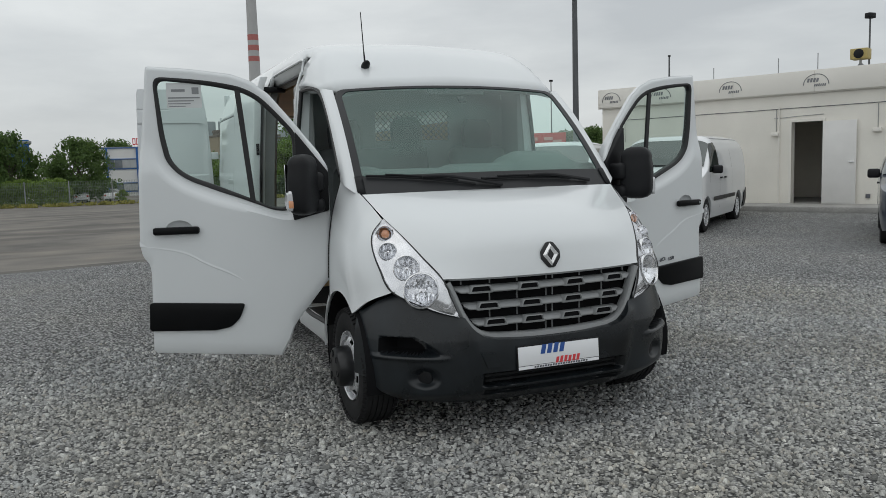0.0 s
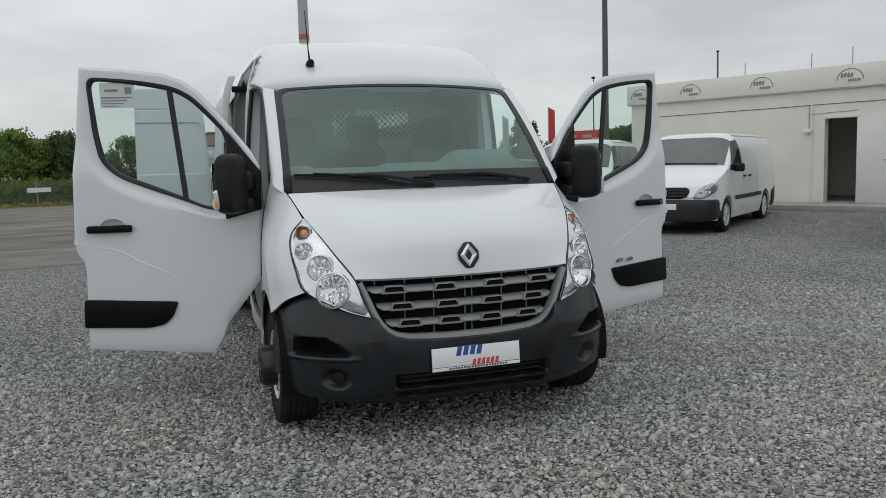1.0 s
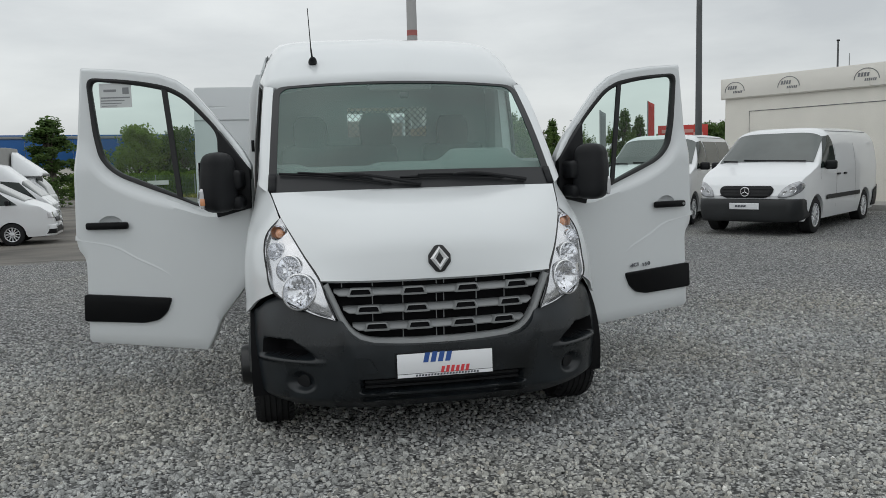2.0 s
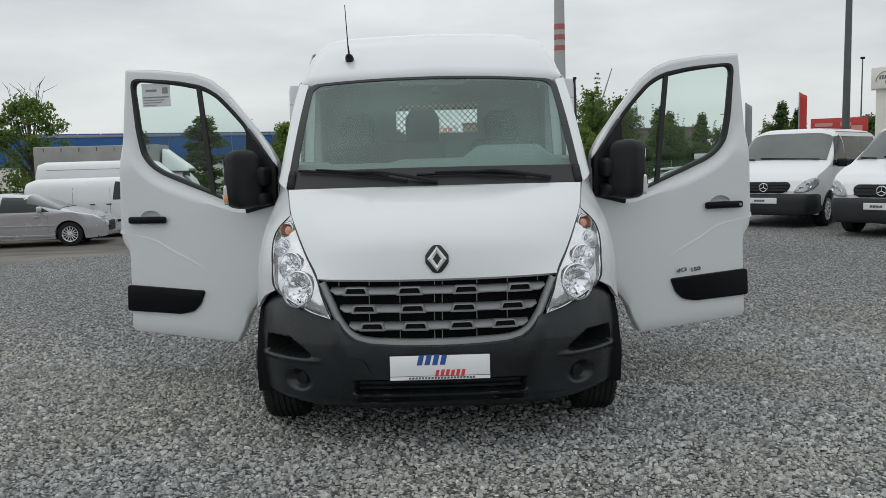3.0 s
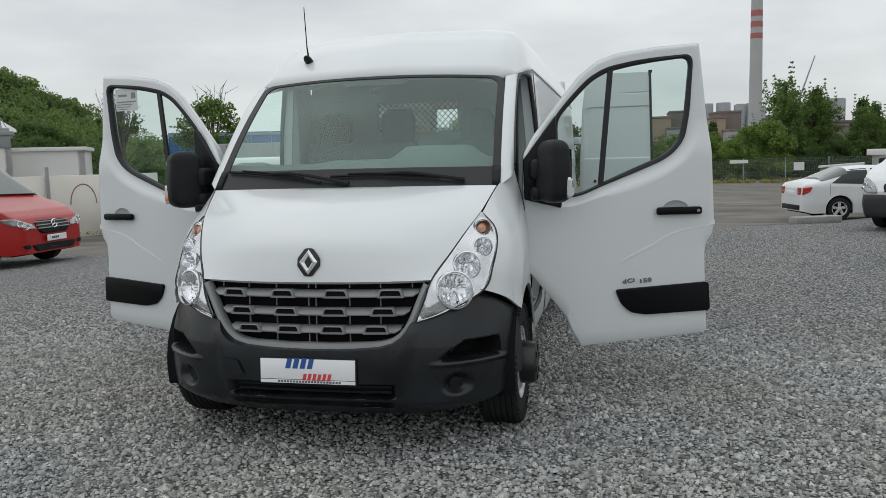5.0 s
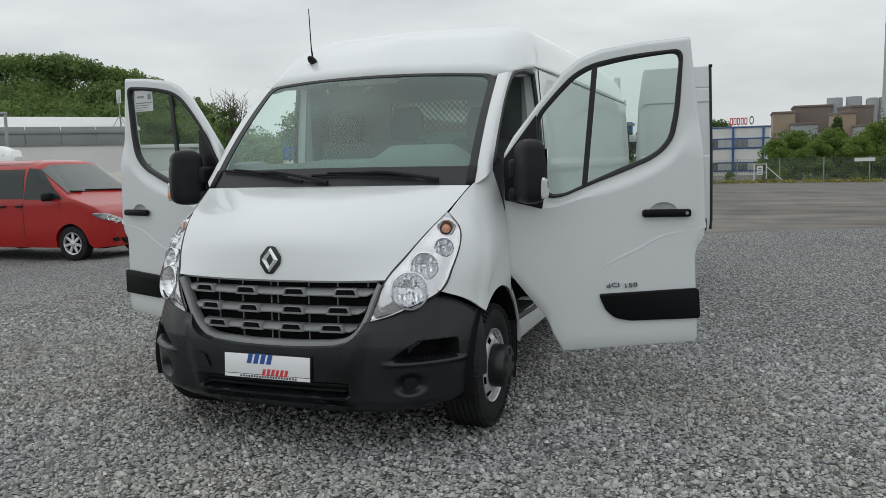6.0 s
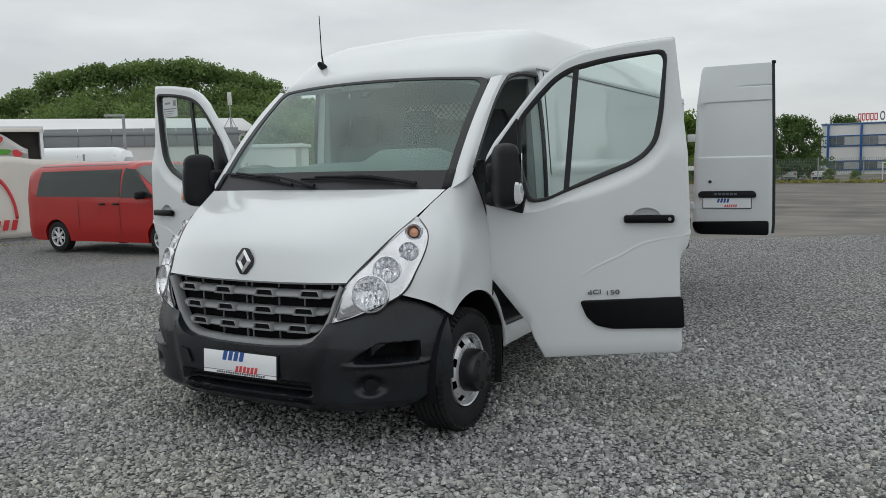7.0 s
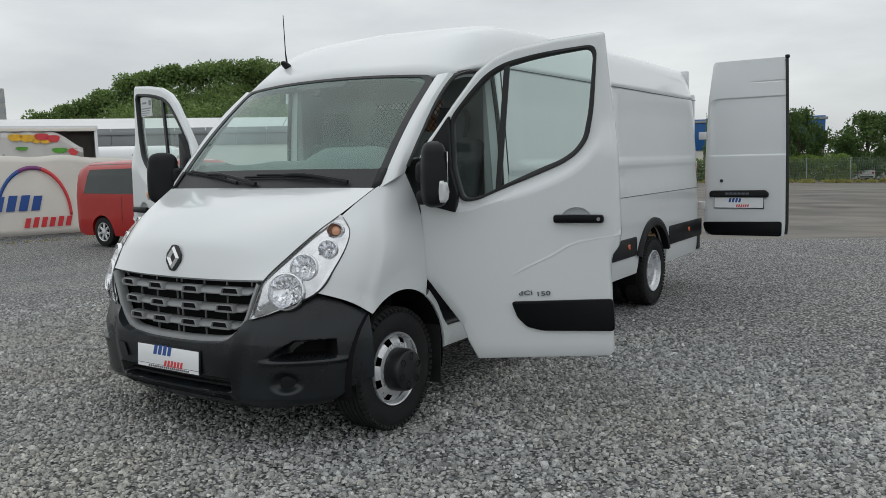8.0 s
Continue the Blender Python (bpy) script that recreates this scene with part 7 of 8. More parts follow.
tagged(apron, "concrete apron in front of the office", "pavement", kind="structure")

siren = thing("roof_camera_box", "yellowish box with a round front on a short roof stand", "camera", office.matrix_basis @ Matrix.Translation((3.62, 0.5, 3.26)))
part("box", block((0.4, 0.36, 0.26), (0, 0, 0.42), 0.02), material("faded_yellow_paint", (0.42, 0.33, 0.12), 0.6, var=0.1), siren)
part("round_front", lathe([(-0.2, 0.001), (-0.2, 0.09), (-0.19, 0.115), (-0.18, 0.115)], 20, "Y", m=Matrix.Translation((0, 0, 0.42))), BLACK, siren)
part("stand", tube([(0, 0, 0), (0, 0, 0.3)], 0.03, 8), GALV, siren)
for dx, dy in ((0.2, 0), (-0.1, 0.17), (-0.1, -0.17)):
    part("strut", tube([(dx, dy, 0), (0, 0, 0.22)], 0.014, 6), GALV, siren)


def lamp_post(name, x, y, h, r, label, head=True):
    z = ground_z(x, y)
    p = thing(name, label, "lamp post", Matrix.Translation((x, y, z)))
    part("pole", tube([(0, 0, 0), (0, 0, h)], r, 12, None, r * 0.6), DARKPOLE, p)
    if head:
        part("lamp_head", block((0.24, 0.16, 0.14), (0, 0, h + 0.04), 0.02), BLACK, p)
    return p


lamp_post("lamp_post", 11.6, 18.6, 9.6, 0.11, "tall dark grey lamp post behind the parked vans")
part("camera_arm", block((0.45, 0.1, 0.1), (-0.2, -0.1, 6.6), 0.02), BLACK, bpy.data.objects["lamp_post"], "camera on a short arm")
lamp_post("lamp_post", 47.2, 59.5, 12.0, 0.12, "slim floodlight mast behind the office")
lamp_post("lamp_post", 16.25, 11.7, 5.0, 0.035, "slim floodlight mast on the office roof")
lamp_post("lamp_post", 27.8, 48.2, 7.9, 0.06, "distant slim floodlight mast")

# ---- dealer's banner on the yard fence, and the low wall that goes on from it ----
BW = pose(-16.2, 9.76, 0, 0, 0, math.degrees(math.atan2(0.937, 0.348)))
banner = thing("banner_fence", "white canvas banner with red and blue arc on a post fence", "banner", BW)
CANVAS = material("white_banner_canvas", (0.75, 0.72, 0.66), 0.7, var=0.05, scale=1.1, bump=0.2, bscale=6)
rows = []
for k in range(81):
    x = -10 + 11.7 * k / 80
    sag = 0.04 * abs(math.sin(x * 1.3)) + 0.02 * math.sin(x * 5)
    top = 1.93 - sag - 0.10 * smooth01((x + 0.8) / 2.2)
    rows.append([V(x, 0.02 * math.sin(x * 2.1 + z * 3) + 0.015 * math.sin(x * 9 + z), -0.14 + (top + 0.14) * z) for z in [j / 12 for j in range(13)]])
part("canvas", grid(rows), CANVAS, banner, thick=0.004)
for x in (-9.5, -6.5, -3.6, -1.62, 1.6):
    part("post", tube([(x, 0.06, -0.45), (x, 0.06, 1.95)], 0.03, 8), GALV, banner)
for a0, a1, mat in ((math.pi, math.pi * 0.62, BLUE_INK), (math.pi * 0.62, math.pi * 0.42, material("purple_print", (0.2, 0.06, 0.2), 0.4)), (math.pi * 0.42, 0, RED_INK)):
    rows = [[V(-1.03 + 0.9 * f * math.cos(a), -0.05, 0.34 + 1.31 * f * math.sin(a)) for f in (1.0, 0.92)] for a in [a0 + (a1 - a0) * j / 16 for j in range(17)]]
    part("banner_arc", grid(rows), mat, banner, "printed arc in blue and red", thick=0.004)
for bm, mat in bars(Matrix.Translation((-1.11, -0.05, 0.46)), (BLUE_INK, RED_INK), 0.004, 2.0):
    part("banner_bar", bm, mat, banner)

yard_wall = thing("yard_wall", "low cream wall with red arcs along the yard", "wall", BW)
part("wall_body", block((8.3, 0.16, 1.95), (5.85, 0.1, 0.40), 0.01), CANVAS, yard_wall)
for x in (5.2, 7.4, 9.4):
    rows = [[V(x + 0.42 * f * math.cos(a), 0.012, 0.55 + 0.58 * f * math.sin(a)) for f in (1.0, 0.945)] for a in [math.pi * j / 20 for j in range(21)]]
    part("wall_arc", grid(rows), bpy.data.materials.get("faded_red_print") or material("faded_red_print", (0.3, 0.13, 0.12), 0.6, var=0.15), yard_wall, "red printed arc", thick=0.006)
part("wall_post", tube([(6.3, -0.06, -0.5), (6.3, -0.06, 1.62)], 0.05, 8), GALV, yard_wall)
barrier = thing("crowd_barrier", "grey steel barrier leaning by the yard wall", "barrier", BW @ Matrix.Translation((8.6, -0.55, -0.42)))
part("frame", tube([(-0.6, 0, 0.05), (-0.6, 0, 1.0), (-0.5, 0, 1.1), (0.5, 0, 1.1), (0.6, 0, 1.0), (0.6, 0, 0.05)], 0.02, 6), GALV, barrier)
for k in range(9):
    part("bar", tube([(-0.48 + 0.12 * k, 0, 0.2), (-0.48 + 0.12 * k, 0, 1.08)], 0.008, 5), GALV, barrier)
for s in (-1, 1):
    part("foot", tube([(0.55 * s, -0.25, 0.02), (0.55 * s, 0.25, 0.02)], 0.018, 6), GALV, barrier)

# ---- behind the banner: a curtain-sided lorry body, a van, sheds ----
ZB = -0.34
lorry = thing("lorry_body", "white box lorry with fruit printed on its curtain side", "lorry", pose(-17.93, 9.09, ZB, 0, 0, 58))
BOXGREY = material("grey_lorry_lining", (0.3, 0.285, 0.26), 0.8, var=0.15)
part("box_roof", block((7.6, 1.34, 0.12), (-1.64, 0.65, 3.02), 0.02), WHITE2, lorry)
part("box_wall", block((7.5, 0.06, 2.3), (-1.64, 1.28, 1.85), 0.01), BOXGREY, lorry)
part("box_end", block((0.08, 1.3, 2.3), (2.1, 0.65, 1.85), 0.01), WHITE2, lorry)
part("box_rail", block((7.5, 0.04, 0.1), (-1.64, -0.02, 2.97), 0.01), PLASTER, lorry)
part("box_floor", block((7.5, 1.3, 0.15), (-1.64, 0.65, 0.75), 0.01), DARK, lorry)
CURTAIN = material("printed_curtain", (0.6, 0.59, 0.57), 0.5, var=0.05, scale=2, bump=0.2, bscale=8)
rows = []
for k in range(61):
    x = -5.3 + 7.05 * k / 60
    top = 2.9 - 0.46 * smooth01((x - 1.0) / 0.85)
    rows.append([V(x, 0.02 * math.sin(x * 11) + 0.10 * max(0, x - 1.1) * math.sin(j * 2.1), 0.8 + (top - 0.8) * j / 12) for j in range(13)])
part("curtain", grid(rows), CURTAIN, lorry, "printed curtain hanging loose", thick=0.006)
GREEN_INK = material("green_print", (0.09, 0.32, 0.03), 0.4, var=0.2, scale=6)
YELLOW_INK = material("yellow_print", (0.75, 0.42, 0.03), 0.4, var=0.2, scale=6)
for x, z, rx, rz, mat in ((0.10, 2.76, 0.17, 0.11, YELLOW_INK), (0.40, 2.74, 0.19, 0.12, YELLOW_INK), (0.74, 2.76, 0.17, 0.13, RED_INK), (1.02, 2.72, 0.16, 0.12, RED_INK), (0.6, 2.66, 0.09, 0.07, YELLOW_INK), (0.82, 2.64, 0.12, 0.06, YELLOW_INK),
                          (0.24, 2.46, 0.15, 0.06, GREEN_INK), (1.16, 2.40, 0.19, 0.085, GREEN_INK), (1.5, 2.36, 0.12, 0.12, RED_INK), (-0.5, 2.75, 0.22, 0.12, RED_INK), (-0.9, 2.46, 0.16, 0.07, GREEN_INK)):
    ring = [V(x + rx * math.cos(a) * (1 + 0.15 * math.sin(3 * a)), -0.05, z + rz * math.sin(a) * (1 + 0.2 * math.cos(2 * a))) for a in [2 * math.pi * j / 18 for j in range(18)]]
    bm = bmesh.new()
    bm.faces.new([bm.verts.new(p) for p in ring])
    part("fruit_print", bm, mat, lorry, "printed fruit shape", smooth=0, thick=0.004)
for x in (-3.5, 0.9):
    part("wheel", lathe([(-0.12, 0.2), (-0.12, 0.44), (0.12, 0.44), (0.12, 0.2), (0.05, 0.18), (0.05, 0.001)], 24, "Y", m=Matrix.Translation((x, 0.3, 0.45))), RUBBER, lorry)
sh = Shape(5.4, 2.0, 1.2, ((0, 2.25), (0.06, 2.45), (0.35, 2.56), (3.7, 2.58), (4.0, 2.45), (4.3, 2.15), (4.8, 1.42), (5.2, 1.2), (5.35, 1.0), (5.4, 0.8)), 5, 0.06, 0.82, 0.9, 0.6, 0.3)
hidden_van = make_vehicle("delivery_van", "white high-roof van parked behind the red people carrier", "van", sh, WHITE2, heading(-17.0, 13.6, -0.8, -0.6, 0.0, 1.0), (1.1, 4.4), 0.35, [((3.9, 1.3), (4.6, 1.3), (4.3, 1.9), (3.95, 1.95))], [("windscreen", 4.32, 4.75, 0.1)], van_front(), 9, 0.3, None, None, [], None, "parked vans")
for x in (0.22, 1.28):
    for s in (-1, 1):
        part("door_seam", sh.side_pane(((x, 1.0), (x + 0.02, 1.0), (x + 0.02, 2.3), (x, 2.3)), s, 0.004), GREY_INK, hidden_van)
arm_lamp = thing("street_lamp", "grey street lamp with a short flat arm beyond the wall", "lamp post", pose(-24.5, 20.1, -0.6, 0, 0, -130))
part("pole", tube([(0, 0, 0), (0, 0, 4.3)], 0.06, 8), GALV, arm_lamp)
part("lamp_arm", block((0.8, 0.16, 0.1), (0.34, 0, 4.33), 0.02), GALV, arm_lamp)

GREYSHEET = material("grey_corrugated_sheet", (0.27, 0.285, 0.295), 0.6, 0.1, var=0.1, scale=0.5)
WHITESHEET = material("white_sheet_cladding", (0.73, 0.73, 0.71), 0.6, var=0.06, scale=0.4)
BLUESHEET = material("blue_sheet_cladding", (0.012, 0.1, 0.32), 0.55, var=0.08, scale=0.3)
ROOFWHITE = material("white_roof_membrane", (0.66, 0.66, 0.66), 0.6, var=0.05, scale=0.2)
PANE = material("far_window_glass", (0.12, 0.14, 0.16), 0.1, var=0.2, coat=1.0)


def shed(name, label, a, b, depth, wall_h, roof, wall_mat, band=None, ridge=0.0, base=-0.6, category="building"):
    """A long low building: a, b: its front's ends in plan; depth goes away from the yard."""
    ax, ay = a
    bx, by = b
    length = math.hypot(bx - ax, by - ay)
    s = thing(name, label, category, pose(ax, ay, base, 0, 0, math.degrees(math.atan2(by - ay, bx - ax))))
    for px, py, sx, sy in ((length / 2, 0.15, length, 0.3), (length / 2, depth - 0.15, length, 0.3), (0.15, depth / 2, 0.3, depth), (length - 0.15, depth / 2, 0.3, depth)):
        part("wall", block((sx, sy, wall_h), (px, py, wall_h / 2), 0), wall_mat, s)
    if ridge:
        rows = [[V(x, y, wall_h + z) for y, z in ((-0.4, -0.05), (-0.4, 0.06), (depth / 2, ridge), (depth + 0.4, 0.06), (depth + 0.4, -0.05))] for x in (-0.4, length * 0.33, length * 0.66, length + 0.4)]
        bm = grid(rows)
        part("roof", bm, roof, s, thick=0.1)
        for x in (0.0, length):
            bm = bmesh.new()
            bm.faces.new([bm.verts.new(p) for p in (V(x, 0, wall_h), V(x, depth, wall_h), V(x, depth / 2, wall_h + ridge - 0.05))])
            part("gable", bm, wall_mat, s, thick=0.1, smooth=0)
    else:
        part("roof", block((length + 0.3, depth + 0.3, 0.2), (length / 2, depth / 2, wall_h + 0.1), 0.02), roof, s)
    if band:
        z0, z1, mat, n = band
        for k in range(n):
            w = length / n
            part("cladding_panel", block((w - 0.03, 0.08, z1 - z0), (w * (k + 0.5), -0.04, (z0 + z1) / 2), 0.01), mat, s)
    return s


# ---- sheds and works round the yard ----
shed("warehouse", "long white-roofed warehouse beyond the fence", (-75.0, 28.0), (-50.0, 57.0), 24.0, 5.5, ROOFWHITE, WHITESHEET, None, 1.9, -0.6)
low = shed("low_store", "low white store with a grey sheet parapet", (-38.0, 20.2), (-27.6, 30.3), 9.0, 3.9, GREYSHEET, WHITESHEET, (3.3, 4.25, GREYSHEET, 9), 0.0, -0.6)
shed("site_cabin", "white flat-roofed cabin behind the yard wall", (-31.0, 30.8), (-26.0, 33.6), 3.0, 3.15, WHITESHEET, WHITESHEET, None, 0.0, -0.6)
mast = thing("roof_aerial", "grey tripod aerial mast on the low store", "aerial", Matrix.Translation((-28.4, 30.6, 3.4)))
part("mast_tube", tube([(0, 0, 0), (0, 0, 2.1)], 0.03, 6), GALV, mast)
for a in range(3):
    part("leg", tube([(0.55 * math.cos(a * 2.1), 0.55 * math.sin(a * 2.1), 0), (0, 0, 0.9)], 0.02, 5), GALV, mast)
for dx in (-0.09, 0.0, 0.1):
    part("antenna_panel", block((0.06, 0.05, 0.7), (dx, 0.1 * dx, 1.85), 0.01), WHITESHEET, mast)
blue = shed("blue_warehouse", "long flat-roofed warehouse with blue sheet fascia", (-34.4, 55.1), (-6.9, 65.28), 16.0, 4.6, GREYSHEET, PLASTER, (2.45, 4.9, BLUESHEET, 18), 0.0, -0.6)
shed("gate_hut", "small white gate hut with a flat roof", (9.57, 24.97), (11.0, 24.45), 2.0, 1.72, WHITESHEET, WHITESHEET, None, 0.0, -0.4)


def works(name, label, a, b, depth, base, posts):
    """A two-storey office: pale wall bands, window bands part blinded, thin blue courses and blue posts."""
    length = math.hypot(b[0] - a[0], b[1] - a[1])
    h = 4.3
    s = thing(name, label, "building", pose(a[0], a[1], base, 0, 0, math.degrees(math.atan2(b[1] - a[1], b[0] - a[0]))))
    part("wall", block((length, depth, h), (length / 2, depth / 2, h / 2), 0), WHITESHEET, s)
    part("roof", block((length + 0.1, depth + 0.1, 0.06), (length / 2, depth / 2, h + 0.03), 0), GREYSHEET, s)
    for z0, z1 in ((2.5, 3.24), (0.5, 1.13)):
        for p, q in zip(posts, posts[1:]):
            w = part("window", block((q - p, 0.1, z1 - z0), ((p + q) / 2, -0.01, (z0 + z1) / 2), 0), PANE, s)
            part("blind", block(((q - p) * 0.46, 0.02, z1 - z0 - 0.06), (p + (q - p) * 0.73, -0.07, (z0 + z1) / 2), 0), BLIND, w, "pale lowered blind")
            for f in (0.0, 0.25, 0.5, 0.75, 1.0):
                part("window_bar", block((0.03, 0.03, z1 - z0), (p + (q - p) * f, -0.08, (z0 + z1) / 2), 0), GALV, w)
    for p in posts:
        part("post", block((0.17, 0.2, h), (p, -0.08, h / 2), 0.02), BLUESHEET, s, "blue steel post")
    for z in (4.26, 3.3, 2.44, 1.2, 0.45):
        part("string_course", block((length, 0.1, 0.075), (length / 2, -0.03, z), 0), BLUESHEET, s)
    return s


BLIND = material("pale_window_blind", (0.42, 0.44, 0.45), 0.7, var=0.06, scale=2)
office_far = works("works_office", "two-storey white works office with blue posts and red roof sign", (-1.42, 72.24), (4.65, 72.1), 12.0, -0.5, (0.53, 3.02, 5.5))
sign = thing("roof_sign", "row of red openwork shapes standing on the works office roof", "sign", pose(1.3, 72.3, 3.85, 0, 0, -2))
for k in range(5):
    bm = bmesh.new()
    for x0, x1, z0, z1 in ((0, 0.07, 0.15, 0.75), (0.18, 0.25, 0.15, 0.75), (0.07, 0.18, 0.66, 0.75), (0.07, 0.18, 0.15, 0.24)):
        block((x1 - x0, 0.1, z1 - z0), (0.3 * k + (x0 + x1) / 2, 0.05, (z0 + z1) / 2), 0, bm)
    part("sign_shape", bm, RED_INK, sign)
    part("sign_leg", tube([(0.3 * k + 0.12, 0.05, 0), (0.3 * k + 0.12, 0.05, 0.2)], 0.02, 5), GALV, sign)
part("sign_disc", lathe([(0, 0.38), (0.1, 0.38), (0.1, 0.25), (0, 0.25)], 24, "Y", m=Matrix.Translation((1.8, 0, 0.5)) @ Matrix.Diagonal((0.5, 1, 1, 1))), GALV, sign, "grey ring at the end of the sign")

plant = thing("power_plant", "distant grey power plant with round silos", "building", Matrix.Translation((42.0, 390.0, 0)))
CONC2 = material("far_pale_concrete", (0.36, 0.38, 0.4), 0.9, var=0.08, scale=0.05)
BRICK2 = material("far_brown_brick", (0.19, 0.16, 0.14), 0.9, var=0.1, scale=0.1)
for x, h, r in ((-1.6, 24.0, 3.2), (6.0, 24.2, 3.2), (14, 23, 3.4), (-40, 10.5, 4), (52, 24, 6), (36, 20, 5)):
    part("silo", lathe([(0, r), (h, r), (h + 0.6, r * 0.97), (h + 0.7, 0.01)], 28, "Z", m=Matrix.Translation((x, 0, 0))), CONC2, plant)
for x, y, sx, h, mat in ((-10.5, 6, 15, 21.0, BRICK2), (-15, -14, 10, 12.8, CONC2), (-22.5, -2, 9, 18.3, material("far_ochre_wall", (0.34, 0.27, 0.2), 0.9, var=0.06, scale=0.1)), (28, 8, 40, 17.5, CONC2), (60, 4, 50, 14, BRICK2), (-20, -6, 30, 7.0, CONC2)):
    part("hall", block((sx, 22, h), (x, y, h / 2), 0), mat, plant)
    part("hall_roof", block((sx + 0.8, 22.8, 0.9), (x, y, h + 0.3), 0.1), BRICK2, plant)
for k in range(6):
    part("pipe", tube([(14 + 4 * k, -9, 0), (14 + 4 * k, -9, 15 + 1.5 * (k % 3))], 0.7, 8), CONC2, plant)
copy_thing(plant, Matrix.Translation((50.0, 345.0, -2.0)) @ pose(0, 0, 0, 0, 0, 15) @ Matrix.Diagonal((0.55, 0.6, 0.95, 1)))

CHW = material("chimney_concrete", (0.42, 0.42, 0.42), 0.9, var=0.06, scale=0.1)
CHR = material("chimney_red_band", (0.40, 0.14, 0.13), 0.8, var=0.06, scale=0.1)


def chimney(label, x, y, h, r0, r1, bands, band_mat=None):
    c = thing("chimney", label, "chimney", Matrix.Translation((x, y, -1)))
    part("shaft", lathe([(0, r0), (h, r1), (h, 0.01)], 28, "Z"), CHW, c)
    for z0, z1 in bands:
        ra, rb = r0 + (r1 - r0) * z0 / h, r0 + (r1 - r0) * z1 / h
        part("red_band", lathe([(z0, ra + 0.03), (z1, rb + 0.03)], 28, "Z"), band_mat or CHR, c, "faded warning band")
    return c


chimney("tall grey works chimney with faded red bands", 47.0, 292.5, 98.0, 2.35, 1.45, [(48.6, 50.6), (45.0, 46.9), (41.2, 43.0), (89, 93)])
chimney("distant striped chimney behind the warehouse", -172.3, 92.0, 20.5, 1.1, 0.9, [(17.5, 18.6), (15.2, 16.4)], CONC2)
crane = thing("tower_crane", "distant lattice crane jib over the trees", "crane", Matrix.Translation((50.0, 241.0, 0)))
part("jib", tube([(0, 0, 14), (4.6, 0, 28)], 0.35, 5, None, 0.15), GALV, crane)
part("tower", tube([(0, 0, 0), (0, 0, 14)], 0.5, 5), GALV, crane)

REDSIGN = material("red_sign_panel", (0.5, 0.04, 0.03), 0.5, var=0.08)
hoarding = thing("roadside_sign", "long red advertising board with pale bars", "sign", pose(19.2, 37.1, -0.4, 0, 0, -25))
part("board", block((2.6, 0.12, 1.05), (1.4, 0, 3.0), 0.01), REDSIGN, hoarding)
for x, w, z, h in ((0.7, 0.8, 3.2, 0.18), (1.7, 0.5, 3.2, 0.18), (1.0, 1.2, 2.85, 0.08), (2.2, 0.5, 2.95, 0.35)):
    part("sign_bar", block((w, 0.02, h), (x, -0.075, z), 0), material("pale_sign_print", (0.6, 0.3, 0.27), 0.5), hoarding)
for x in (0.4, 2.4):
    part("leg", tube([(x, 0.1, 0), (x, 0.1, 3.4)], 0.05, 6), GALV, hoarding)
for name, x, y, z, h, w, mat, lab in (("flag_pole", 18.75, 37.2, 4.9, 2.0, 0.36, REDSIGN, "red banner flag on a pole"), ("flag_pole", 16.4, 38.2, 4.5, 2.2, 0.3, GREYSHEET, "grey banner flag on a pole")):
    f = thing(name, lab, "flag", Matrix.Translation((x, y, -0.4)))
    part("pole", tube([(0, 0, 0), (0, 0, z)], 0.035, 6), GALV, f)
    part("flag", grid([[V(0.02 + w * k / 5, 0.04 * math.sin(k), z - h + h * j / 8 - 0.04 * k) for k in range(6)] for j in range(9)]), mat, f, thick=0.01)

# ---- chain-link fence, verge and hedge along the far road ----
fence = thing("chain_link_fence", "wire fence on thin posts along the far road", "fence")
xs = [-14.2 + 2.6 * k for k in range(20)]
for x in xs:
    part("post", tube([(x, 53.5 - 0.06 * x, -0.5), (x, 53.5 - 0.06 * x, 1.15)], 0.035, 5), GALV, fence)
bm = bmesh.new()
for k in range(19):
    for j in range(9):
        z = -0.35 + 0.18 * j
        tube([(xs[k], 53.5 - 0.06 * xs[k], z), (xs[k + 1], 53.5 - 0.06 * xs[k + 1], z)], 0.005, 3, bm)
    for j in range(26):
        a = xs[k] + 0.1 * j
        tube([(a, 53.5 - 0.06 * a, -0.35), (a + 0.1, 53.5 - 0.06 * a, 1.1)], 0.005, 3, bm)
        tube([(a + 0.1, 53.5 - 0.06 * a, -0.35), (a, 53.5 - 0.06 * a, 1.1)], 0.005, 3, bm)
tagged(part("wire", bm, material("green_coated_wire", (0.19, 0.235, 0.19), 0.6, var=0.15), fence), kind="stuff")
part("board", block((1.4, 0.04, 0.3), (-8.85, 53.98, 0.6), 0.0), WHITESHEET, fence)
part("board", block((1.15, 0.04, 0.22), (8.9, 52.85, 0.93), 0.0), WHITESHEET, fence)
part("board", block((0.64, 0.04, 0.53), (12.6, 52.65, 0.55), 0.0), WHITESHEET, fence)
gate = thing("wire_gate", "white-framed gate with a notice, beside the wire fence", "gate", pose(2.45, 53.2, -0.5, 0, 0, -3))
for x in (0.0, 0.75):
    part("gate_post", tube([(x, 0, 0), (x, 0, 1.3)], 0.035, 6), WHITESHEET, gate)
for z in (0.12, 1.26):
    part("gate_rail", tube([(0, 0, z), (0.75, 0, z)], 0.025, 6), WHITESHEET, gate)
part("brace", tube([(0.75, 0, 1.1), (1.9, -0.05, 0.05)], 0.025, 6), WHITESHEET, gate)
part("notice", block((0.34, 0.03, 0.6), (0.36, -0.03, 0.85), 0), WHITESHEET, gate, "white notice with dark print")
